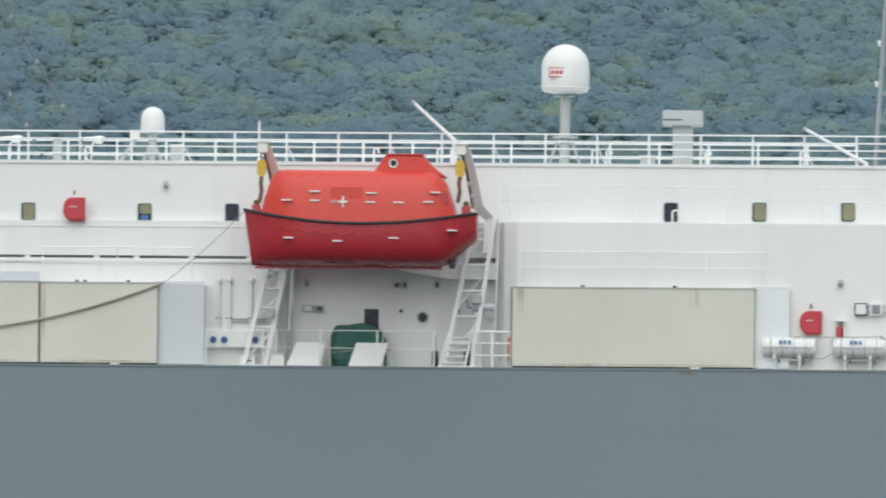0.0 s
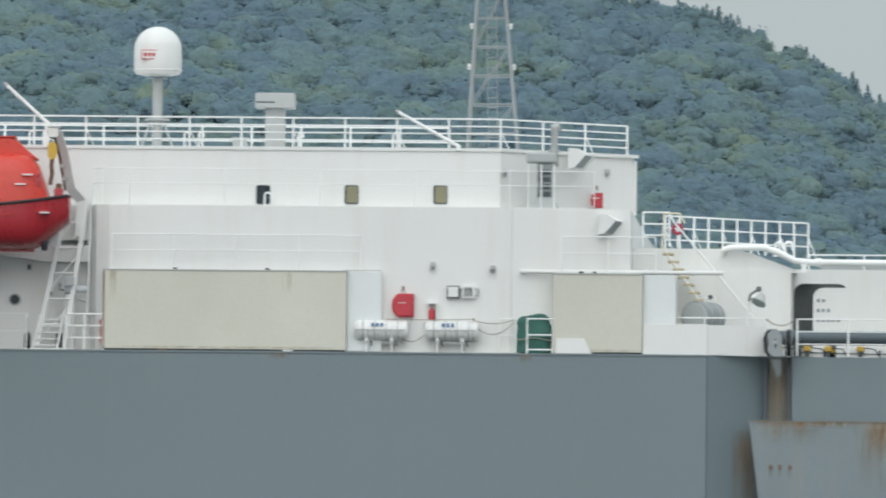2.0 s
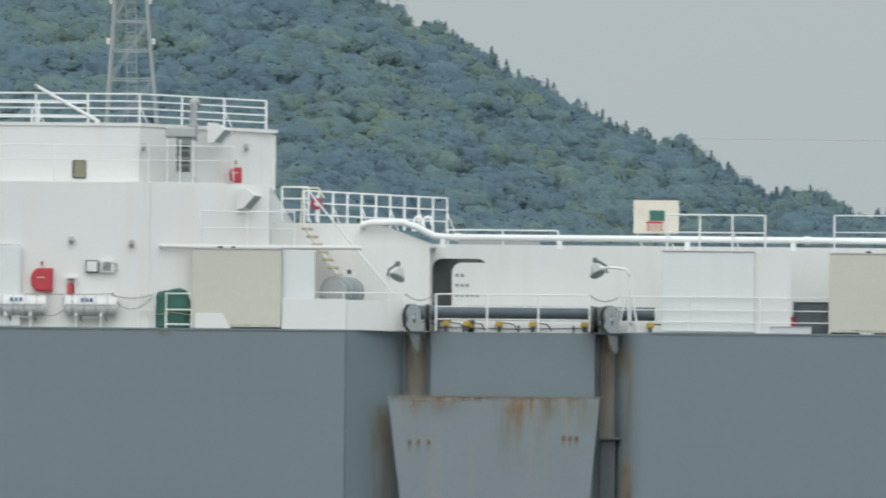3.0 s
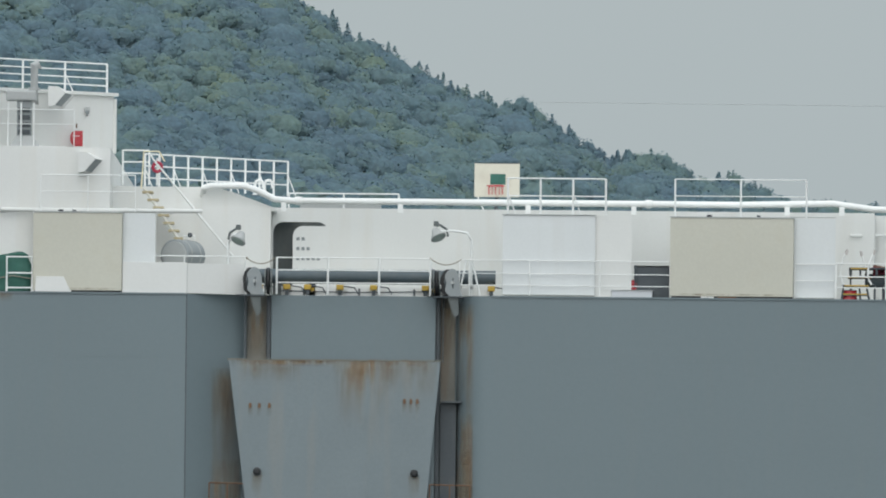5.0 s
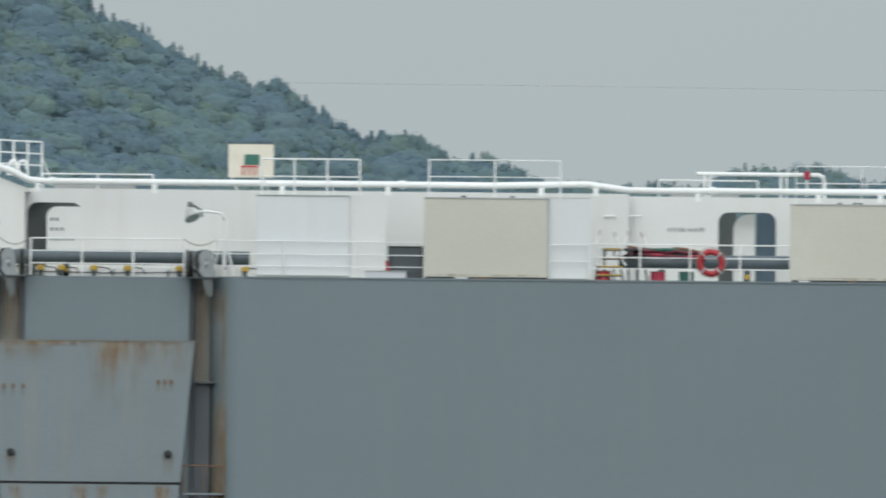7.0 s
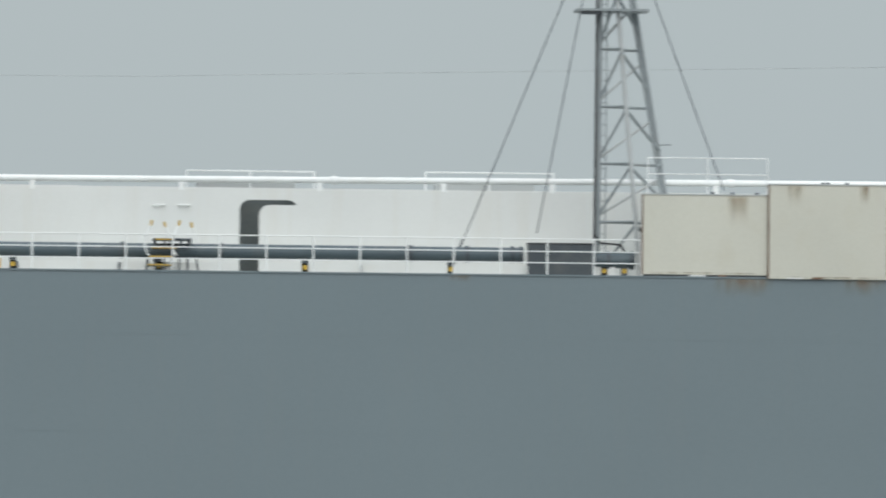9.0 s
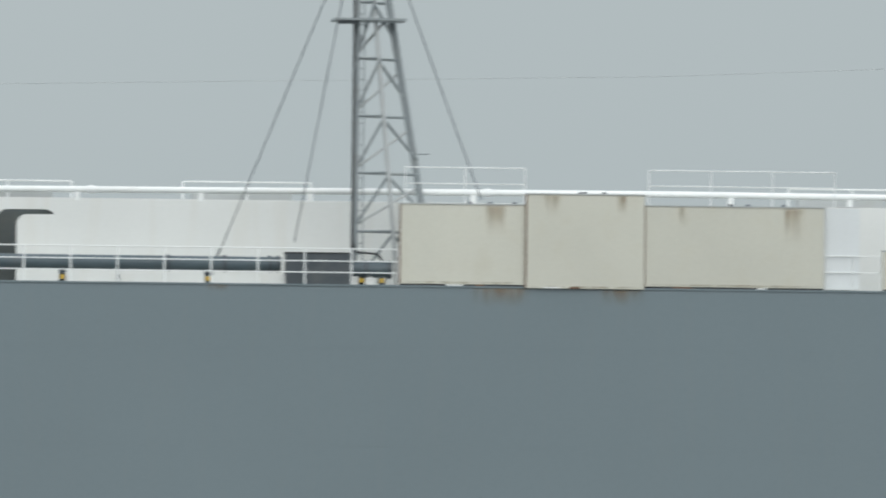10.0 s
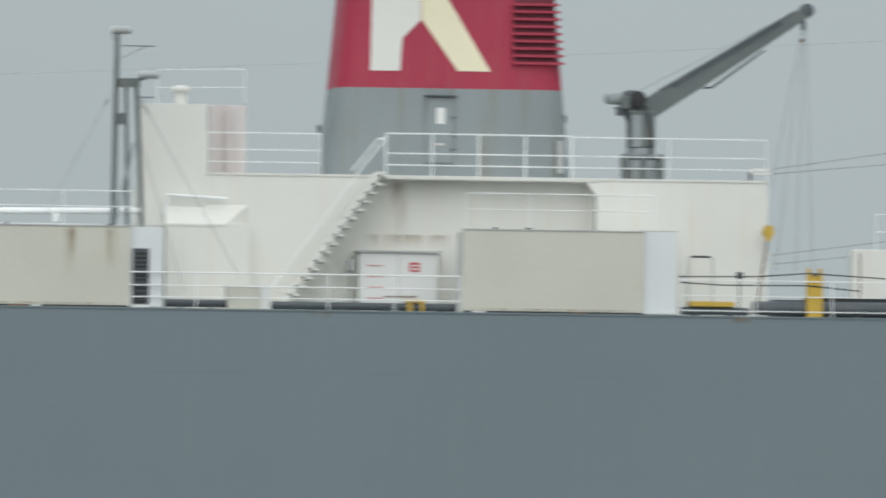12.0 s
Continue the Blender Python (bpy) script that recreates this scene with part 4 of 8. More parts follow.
def liferaft(x, y, z):
    th = thing("liferaft_canister", x, y, 0, "white ribbed liferaft canister strapped in a steel cradle", "liferaft", "liferaft canisters")
    L, R = 0.73, 0.275
    prof = [(0.05, -L), (R * 0.80, -L + 0.02), (R * 0.93, -L + 0.10)]
    k = -L + 0.12
    while k < L - 0.12:
        prof += [(R, k), (R, k + 0.10), (R * 0.92, k + 0.11), (R * 0.92, k + 0.14)]
        k += 0.15
    prof += [(R * 0.93, L - 0.10), (R * 0.80, L - 0.02), (0.05, L)]
    part("shell", spin(prof, 28, "x", at=(x, y, z)), WHITE, th, smooth=True)
    part("joint_band", B((x - L + 0.05, x + L - 0.05, y - R - 0.012, y + R + 0.012, z - 0.02, z + 0.015)), LIGHT_GREY, th)
    for s in (-0.48, -0.16, 0.16, 0.48):
        part("strap", spin([(R * 1.015, -0.012), (R * 1.015, 0.012)], 28, "x", at=(x + s, y, z)), LIGHT_GREY, th)
    for s in (-0.38, 0.30):
        part("cradle", B((x + s - 0.04, x + s + 0.04, y - 0.22, y + 0.22, z - R - 0.04, z - R + 0.06)), WHITE, th)
        for sy in (-0.15, 0.15):
            part("cradle_leg", tube([(x + s, y + sy, 0.012), (x + s, y + sy, z - R)], 0.03), WHITE, th)
        part("release_hook", tube([(x + s + 0.12, y - 0.2, z - R - 0.02), (x + s + 0.14, y - 0.22, z - R - 0.16)], 0.025), DARK, th)
    part("skid", B((x - 0.5, x + 0.5, y - 0.03, y + 0.03, z - R - 0.07, z - R - 0.04)), WHITE, th)
    bar_marks(th, x - 0.25, x + 0.12, y - R - 0.006, z + 0.09, 0.10, 3, BLUE, "maker_mark")


# ---------------------------------------------------------------- lifeboat and davits
def loft(sections, bm=None, caps=True):
    bm = bm or bmesh.new()
    rings = [[bm.verts.new(p) for p in s] for s in sections]
    n = len(rings[0])
    for a, b in zip(rings, rings[1:]):
        for k in range(n):
            bm.faces.new((a[k], a[(k + 1) % n], b[(k + 1) % n], b[k]))
    if caps:
        bm.faces.new(rings[0][::-1])
        bm.faces.new(rings[-1])
    return bm


def build_lifeboat():
    yc = -1.15
    xa, xb = -5.39, 0.96
    zk = 2.67
    zg0, zgm, zg1 = 4.20, 3.81, 4.13
    L = xb - xa
    th = thing("lifeboat", (xa + xb) / 2, yc, zk, "orange-red enclosed lifeboat hanging in its davits", "lifeboat")

    def gun(u):
        return zgm + (zg0 - zgm) * max(0, 1 - u / 0.5) ** 2 + (zg1 - zgm) * max(0, (u - 0.5) / 0.5) ** 2

    def wid(u):
        return 1.12 * (1 - 0.80 * max(0, 1 - u / 0.30) ** 2.2 - 0.62 * max(0, (u - 0.74) / 0.26) ** 2.4)

    secs = []
    for k in range(25):
        u = k / 24
        w, zg = wid(u), gun(u)
        bottom = zk + (0.0 if u < 0.86 else (u - 0.86) / 0.14 * 0.75) + 0.03 * max(0, 1 - u / 0.15)
        x = xa + L * u
        s = []
        for f, g in ((1.0, 0.0), (0.985, 0.25), (0.95, 0.5), (0.86, 0.72), (0.70, 0.86), (0.40, 0.95), (0.06, 1.0)):
            lean = 0.22 * g * max(0, 1 - u / 0.12)
            s.append((x + lean, yc - w * f, zg + (bottom - zg) * g))
        s += [(p[0], 2 * yc - p[1], p[2]) for p in s[::-1]]
        secs.append(s)
    part("hull", loft(secs), ORANGE_DARK, th, "darker red glass-fibre hull", smooth=True)
    part("keel", B((xa + 0.3, xb - 0.95, yc - 0.05, yc + 0.05, zk - 0.05, zk + 0.03)), ORANGE_DARK, th)
    fend = [(xa + L * k / 24, yc - wid(k / 24) - 0.03, gun(k / 24) + 0.015) for k in range(25)]
    part("fender", tube(fend, 0.04, 8), BLACK, th, "black rubber fender along the gunwale")
    part("fender", tube([(x, 2 * yc - y, z) for x, y, z in fend], 0.04, 8), BLACK, th)
    # canopy
    zt = 5.32
    secs = []
    for k in range(25):
        u = 0.075 + 0.84 * k / 24
        f = (u - 0.075) / 0.84
        w = wid(u) * 0.97
        zb = gun(u) - 0.02
        top = zt - 0.62 * max(0, 1 - f / 0.10) ** 2.0 - 0.55 * max(0, (f - 0.86) / 0.14) ** 1.8 - 0.04 * f
        if k in (0, 24):
            top = zb + 0.50
        x = xa + L * u
        s = []
        for wy, hz in ((1.0, 0.0), (0.985, 0.30), (0.93, 0.62), (0.84, 0.86), (0.66, 0.97), (0.3, 1.0)):
            s.append((x + 0.10 * hz * max(0, 1 - f / 0.1) - 0.14 * hz * max(0, (f - 0.9) / 0.1), yc - w * wy, zb + (top - zb) * hz))
        s += [(p[0], 2 * yc - p[1], p[2]) for p in s[::-1]]
        secs.append(s)
    can = part("canopy", loft(secs), ORANGE, th, "bright orange-red rigid canopy", smooth=True)
    # conning tower
    t0, t1, t2, t3 = -1.87, -1.54, -0.52, -0.10
    zt2 = 5.74
    o = [(t0, zt - 0.12), (t1, zt2 - 0.03), (t1 + 0.08, zt2), (t2 - 0.08, zt2), (t2, zt2 - 0.04), (t3, zt - 0.02), (t3 + 0.25, zt - 0.2)]
    bm = prism(o, yc - 0.52, yc + 0.52)
    bmesh.ops.bevel(bm, geom=bm.edges[:], offset=0.05, segments=3, affect="EDGES")
    tow = part("helm_tower", bm, ORANGE, th, "helmsman's raised tower", smooth=True)
    x, z = -1.31, 5.49
    part("tower_window", spin([(0.085, -0.02), (0.085, 0.02)], 20, "y", at=(x, yc - 0.525, z)), DARK_GLASS, tow, "small round window")
    part("window_ring", spin([(0.085, -0.01), (0.12, -0.02), (0.12, 0.03), (0.085, 0.03)], 20, "y", at=(x, yc - 0.53, z)), WHITE, tow)
    part("tower_rim", B((t1 + 0.02, t2 + 0.02, yc - 0.55, yc + 0.55, zt2 - 0.03, zt2 + 0.012), bevel=0.01), ORANGE, tow)
    # reflective tape
    tape = bmesh.new()
    for px, py in ((-4.18, 4.45), (-3.41, 4.69), (-3.41, 4.44), (-1.86, 4.65), (-1.90, 4.40), (-1.13, 4.40), (-0.32, 4.42), (-0.13, 4.68)):
        B((px - 0.14, px + 0.14, yc - 1.10, yc - 1.0, py - 0.02, py + 0.02), bm=tape)
    part("reflective_tape", tape, WHITE, can, "white reflective strips")
    x, z = -2.64, 4.41
    part("cross_mark", B((x - 0.13, x + 0.13, yc - 1.11, yc - 1.0, z - 0.025, z + 0.025), (x - 0.025, x + 0.025, yc - 1.111, yc - 1.0, z - 0.15, z + 0.15)), WHITE, can, "white cross of reflective tape")
    bar_marks(can, x - 0.32, x - 0.16, yc - 1.10, z - 0.04, 0.08, 2, LIGHT_GREY)
    low = bmesh.new()
    for px, py in ((-4.11, 3.42), (-2.78, 3.34), (-1.25, 3.43), (0.34, 3.65)):
        B((px - 0.13, px + 0.13, yc - 1.135, yc - 0.8, py - 0.018, py + 0.018), bm=low)
    part("hull_tape", low, WHITE, th, "white reflective strips on the hull")
    # lifeline loops
    for k in range(9):
        u0, u1 = 0.10 + 0.075 * k, 0.10 + 0.075 * (k + 1)
        pts = []
        for j in range(7):
            u = u0 + (u1 - u0) * j / 6
            pts.append((xa + L * u, yc - wid(u) * 0.99 - 0.02, gun(u) - 0.22 - 0.09 * 4 * (j / 6) * (1 - j / 6)))
        part("lifeline", tube(pts, 0.010, 5), ORANGE, th)
    # side hatch outline and after ladder
    hx0, hx1 = -2.97, -2.12
    hz0, hz1 = 4.14, 4.83
    part("side_hatch", B((hx0, hx1, yc - 1.04, yc - 0.95, hz0, hz1), bevel=0.02), ORANGE, can)
    vx = 0.13
    vent = part("louvre", B((vx - 0.09, vx + 0.09, yc - 0.93, yc - 0.7, 4.37, 4.71)), ORANGE_DARK, can)
    part("louvre_slats", B(*[(vx - 0.08, vx + 0.08, yc - 0.945, yc - 0.93, 4.38 + 0.07 * i, 4.38 + 0.03 + 0.07 * i) for i in range(5)]), DARK, vent)
    # propeller, rudder
    rx = xb - 0.55
    part("rudder", prism([(rx, zk + 0.1), (rx + 0.22, zk + 0.12), (rx + 0.28, zk + 0.62), (rx + 0.05, zk + 0.62)], yc - 0.03, yc + 0.03), LIGHT_GREY, th, "grey rudder")
    part("propeller_ring", spin([(0.22, -0.08), (0.25, 0.0), (0.22, 0.08), (0.18, 0.08), (0.18, -0.08)], 20, "x", at=(rx - 0.12, yc, zk + 0.22)), DARK, th)
    for x in (xa + 0.32, xb - 0.30):
        part("lifting_post", B((x - 0.12, x + 0.12, yc - 0.12, yc + 0.12, zg1 - 0.1, zg1 + 0.22), bevel=0.02), ORANGE_DARK, th)
        part("lifting_ring", spin([(0.05, -0.02), (0.09, -0.02), (0.09, 0.02), (0.05, 0.02)], 14, "y", at=(x, yc, zg1 + 0.28)), RUST, th)
    # rope that trails forward from the bow
    rope((xa + 0.02, yc, zg0 + 0.03), (-7.67, -0.03, 2.26), 0.10, 0.010)
    rope((-7.67, -0.03, 2.26), (-13.2, -0.05, 0.92), 0.22, 0.035)


def davit(xh, zh, s, feet, label, block_z, yb=-1.15):
    """One davit: slanting track frame, bent arm, fall block and hook. s: +1 leans to the stern."""
    th = thing("boat_davit", feet[0][0], 0.6, 0.012, label, "davit", "lifeboat davits")
    (xf0, xf1), (xt0, xt1), ztop = feet
    # track legs: foot at the deck edge, leaning inboard to the top
    for a, b in ((xf0, xt0), (xf1, xt1)):
        part("track", loft([[(a - 0.06, 0.15, 0.012), (a + 0.06, 0.15, 0.012), (a + 0.06, 0.33, 0.012), (a - 0.06, 0.33, 0.012)], [(b - 0.06, 0.75, ztop), (b + 0.06, 0.75, ztop), (b + 0.06, 0.93, ztop), (b - 0.06, 0.93, ztop)]]), WHITE, th)
    for k in range(1, 6):
        f = k / 6
        xa, xb, y = xf0 + (xt0 - xf0) * f, xf1 + (xt1 - xf1) * f, 0.24 + 0.6 * f
        part("cross_bar", tube([(xa, y, 0.012 + ztop * f), (xb, y, 0.012 + ztop * f)], 0.03), WHITE, th)
    for k in range(3):
        f, g = k / 3 + 0.04, k / 3 + 0.30
        part("diagonal", tube([(xf0 + (xt0 - xf0) * f, 0.30 + 0.6 * f, ztop * f + 0.05), (xf1 + (xt1 - xf1) * g, 0.30 + 0.6 * g, ztop * g)], 0.022), RAIL, th)
    part("back_strut", tube([(xf1 + 0.62, 1.5, 0.012), (xt1 + 0.05, 0.95, ztop * 0.97)], 0.055, 8), WHITE, th)
    part("strut_tie", tube([(xf1 + (xt1 - xf1) * 0.35, 0.45, ztop * 0.35), (xf1 + 0.5, 1.4, ztop * 0.33)], 0.025), WHITE, th)
    part("limit_box", B((xf1 + 0.02, xf1 + 0.24, 0.2, 0.4, ztop * 0.42, ztop * 0.42 + 0.26), bevel=0.02), LIGHT_GREY, th)
    part("foot_plate", B((xf0 - 0.15, xf1 + 0.15, 0.05, 0.45, 0.014, 0.05)), WHITE, th)
    # arm: white box beam from the track head out to the boat's hook, with a rusty sheave channel beside it
    xm = (xt0 + xt1) / 2
    knots = [(xm - 0.02, 0.78, ztop - 1.05, 0.10), (xm + 0.06 * s, 0.70, ztop - 0.1, 0.13), (xh + 0.36 * s, 0.30, zh - 1.5, 0.13), (xh + 0.22 * s, -0.5, zh - 0.55, 0.11), (xh + 0.08 * s, yb, zh + 0.02, 0.09)]

    def beam(shift, half, deep, first=0):
        return loft([[(x + shift - half * q, y - deep, z - 0.04), (x + shift + half * q, y - deep, z + 0.04), (x + shift + half * q, y + deep, z + 0.04), (x + shift - half * q, y + deep, z - 0.04)] for x, y, z, q in knots[first:]])

    a = part("arm", beam(0.05, 0.95, 0.12), RAIL, th, "white bent steel box arm")
    part("arm_channel", beam(-0.095, 0.30, 0.10, 2), RUST, a, "rust-brown sheave channel")
    for q in (0.3, 0.65):
        c = Vector(knots[2][:3]).lerp(Vector(knots[3][:3]), q)
        part("guide_roller", spin([(0.03, -0.05), (0.07, -0.04), (0.07, 0.04), (0.03, 0.05)], 12, "y", at=(c.x - 0.05, c.y - 0.14, c.z)), LIGHT_GREY, a)
    part("hand_post", tube([(xt1 + 0.02, 0.62, 1.0), (xt1 + 0.12, 0.6, ztop + 0.1)], 0.022, 6), RAIL, th)
    head = part("head_sheave", spin([(0.06, -0.12), (0.17, -0.10), (0.15, 0.0), (0.17, 0.10), (0.06, 0.12)], 16, "y", at=(xh, yb, zh)), LIGHT_GREY, th, smooth=True)
    for yc in (yb - 0.16, yb + 0.12):
        part("cheek_plate", B((xh - 0.14, xh + 0.14, yc, yc + 0.04, zh - 0.14, zh + 0.12), bevel=0.01), WARM_WHITE, head)
    part("cap", B((xh - 0.17, xh + 0.20, yb - 0.18, yb + 0.18, zh + 0.12, zh + 0.16)), LIGHT_GREY, head)
    blk = part("fall_block", spin([(0.05, -0.07), (0.13, -0.06), (0.14, 0.0), (0.13, 0.06), (0.05, 0.07)], 16, "y", at=(xh - 0.02, yb - 0.02, block_z)), YELLOW, th, "yellow fall block", smooth=True)
    part("block_cheek", prism(rounded(xh - 0.02, block_z - 0.02, 0.125, 0.24, 0.12), yb - 0.11, yb - 0.075), YELLOW, blk)
    part("hook", tube([(xh - 0.02, yb, block_z - 0.2), (xh - 0.05, yb, block_z - 0.45), (xh - 0.02, yb, block_z - 0.62), (xh - 0.08, yb, block_z - 0.95)], 0.055), RUST, th, "rusty suspension hook")
    for dx in (-0.06, 0.06):
        part("wire_fall", tube([(xh + dx, yb, zh), (xh + dx * 0.7, yb, block_z + 0.15)], 0.015, 6), DARK, th)


def build_davits():
    davit(-4.91, 5.92, 1, ((-5.48, -4.89), (-4.79, -4.29), 3.2), "white steel lifeboat davit forward with a yellow fall block", 5.38)
    davit(0.50, 5.89, 1, ((-0.00, 0.77), (0.81, 1.34), 4.2), "white steel lifeboat davit aft with a yellow fall block", 5.40)
    # boarding ladder at the after davit
    x0, x1 = -0.10, 0.70
    th = thing("boarding_steps", x0, 0.1, 0.012, "white steel boarding steps at the after davit", "steps")
    for a, b in ((x0, x0 + 0.22), (x1 - 0.12, x1 + 0.05)):
        part("string", tube([(a, 0.06, 0.012), (b, 0.3, 0.98)], 0.035), WHITE, th)
    for k in range(5):
        f = (k + 0.6) / 5.4
        part("tread", B((x0 + 0.22 * f, x1 - 0.1 + 0.16 * f, 0.05 + 0.22 * f, 0.22 + 0.22 * f, 0.012 + 0.95 * f, 0.04 + 0.95 * f)), WHITE, th)
    # winch at the after davit
    x, z = 0.90, 1.66
    th = thing("boat_winch", x, 0.6, 0.012, "pale green painted boat winch on a stand", "winch")
    part("stand", B((x - 0.12, x + 0.12, 0.5, 0.8, 0.012, z - 0.15)), WHITE, th)
    part("drum", spin([(0.2, -0.16), (0.2, -0.13), (0.11, -0.12), (0.11, 0.12), (0.2, 0.13), (0.2, 0.16)], 18, "x", at=(x, 0.6, z)), PANEL, th, smooth=True)
    part("motor", spin([(0.08, 0.0), (0.10, 0.03), (0.10, 0.28), (0.05, 0.3)], 14, "x", at=(x + 0.17, 0.6, z + 0.02)), PANEL, th, smooth=True)
    part("crank", tube([(x - 0.16, 0.6, z), (x - 0.28, 0.6, z), (x - 0.28, 0.6, z + 0.2)], 0.02), DARK, th)
    for x in (-0.24, 0.63):
        th = thing("tyre_fender", x, 0.35, 0.012, "old black tyre hung as a fender", "tyre", "tyre fenders")
        part("tyre", spin([(0.13, -0.07), (0.2, -0.08), (0.23, 0.0), (0.2, 0.08), (0.13, 0.07), (0.12, 0)], 20, "x", at=(x, 0.35, 0.26)), BLACK, th, smooth=True)
        part("lashing", tube([(x, 0.35, 0.47), (x, 0.4, 0.9)], 0.012), ROPE, th)
    railing([(0.82, 0.1, 0.012), (1.83, 0.1, 0.012)], 0.98, (0.33, 0.66), 0.52, "white railing beside the boat winch")
    x = 1.83
    th = thing("fire_hose_box", x, 0.3, 0.012, "narrow red hose box at the railing", "hose box")
    part("case", B((x - 0.08, x + 0.02, 0.2, 0.5, 0.2, 0.85), bevel=0.01), RED, th)
    part("leg", B((x - 0.06, x - 0.02, 0.3, 0.36, 0.012, 0.2)), DARK, th)
    railing([(-6.5, 0.1, 0.012), (-0.26, 0.1, 0.012)], 0.98, (0.5,), 1.6, "slack wire railing along the boat deck", r=0.010, rp=0.02)
    for x in (-3.23, -1.56):
        th = thing("hose_rack", x, 0.5, 0.012, "ochre pipe rack on the boat deck", "rack")
        part("hoop", tube([(x - 0.12, 0.5, 0.012), (x - 0.12, 0.5, 0.98), (x + 0.10, 0.5, 0.98), (x + 0.10, 0.5, 0.012)], 0.02), WARM_WHITE, th)
        part("cross", tube([(x - 0.12, 0.5, 0.5), (x + 0.1, 0.5, 0.5)], 0.016), YELLOW, th)

    # white boards that lean at the deck edge
    for a, b, c, d, z1 in ((-4.30, -3.37, -4.06, -3.27, 0.68), (-2.60, -1.70, -2.42, -1.55, 0.68)):
        th = thing("embarkation_board", (a + b) / 2, 0.3, 0.012, "white board leaning on a frame at the deck edge", "board", "white boards")
        part("board", loft([[(a, 0.10, 0.03), (b, 0.10, 0.03), (b, 0.15, 0.03), (a, 0.15, 0.03)], [(c, 0.55, z1), (d, 0.55, z1), (d, 0.60, z1), (c, 0.60, z1)]]), WHITE, th)
        for x0, x1 in ((a + 0.1, c + 0.1), (b - 0.1, d - 0.1)):
            part("strut", tube([(x0, 0.75, 0.012), (x1, 0.57, z1 - 0.05)], 0.02), RAIL, th)
        part("ground_bar", B((a, b, 0.12, 0.8, 0.012, 0.028)), RAIL, th)
    tarp_heap(-2.38, 0.92, 0.70, 0.36, 1.14, "green tarpaulin lashed over a winch on the boat deck")
    # small grey chest
    x = -4.57
    th = thing("deck_chest", x, 0.5, 0.012, "pale steel chest at the foot of the davit", "chest")
    part("case", B((x - 0.2, x + 0.2, 0.3, 0.7, 0.012, 0.34), bevel=0.015), WHITE, th)
    part("lid", B((x - 0.22, x + 0.22, 0.28, 0.72, 0.34, 0.37)), WHITE, th)
    x = -5.39
    th = thing("deck_chest", x, 0.55, 0.012, "white slotted chest at the deck edge", "chest")
    part("case", B((x - 0.22, x + 0.22, 0.4, 0.7, 0.012, 0.30), bevel=0.015), WHITE, th)
    part("slot", B((x - 0.12, x + 0.12, 0.393, 0.399, 0.14, 0.18)), DARK, th)


def tarp_heap(x, y, w, d, h, label):
    """Something covered with a lashed tarpaulin: a lumpy draped block."""
    bm = bmesh.new()
    bmesh.ops.create_cube(bm, size=1.0)
    bmesh.ops.subdivide_edges(bm, edges=bm.edges[:], cuts=9, use_grid_fill=True)
    for v in bm.verts:
        c = v.co.copy()
        q = Vector((c.x, c.y, c.z))
        r = max(abs(q.x), abs(q.y), abs(q.z)) * 2
        n = q.normalized() * 0.62 * r
        q = q.lerp(n, 0.42)
        t = q.z + 0.5
        flare = 1.08 - 0.20 * t
        fold = 0.06 * math.sin(11 * math.atan2(q.y, q.x) + 2.6 * t) * (1.1 - t)
        k = 0.17 * noise.noise(c * 3.1 + Vector((x, 0, 0)))
        q = Vector((q.x * (flare + fold + k) * 2 * w, q.y * (flare + fold + k) * 2 * d, (t + 0.10 * noise.noise(c * 2.0 + Vector((x, 5, 0))) * t) * h))
        v.co = Vector((x, y, 0.012)) + Vector((q.x, q.y, max(0.0, q.z)))
    th = thing("tarpaulin_cover", x, y, 0.012, label, "tarpaulin", "green tarpaulins")
    part("cover", bm, TARP, th, smooth=True)
    part("lashing", tube([(x - w * 0.98, y - d * 1.03, h * 0.35), (x, y - d * 1.14, h * 0.42), (x + w * 0.98, y - d * 1.03, h * 0.35)], 0.014), ROPE, th)
    return th


# ---------------------------------------------------------------- screens and trunks at the deck edge
def stain(parent, x0, x1, y, z0, z1, name="rust_stain"):
    bm = bmesh.new()
    vs = [bm.verts.new(p) for p in ((x0, y, z0), (x1, y, z0), (x1, y, z1), (x0, y, z1))]
    bm.faces.new(vs)
    ob = part(name, bm, STAIN, parent)
    ob.visible_shadow = False
    return ob


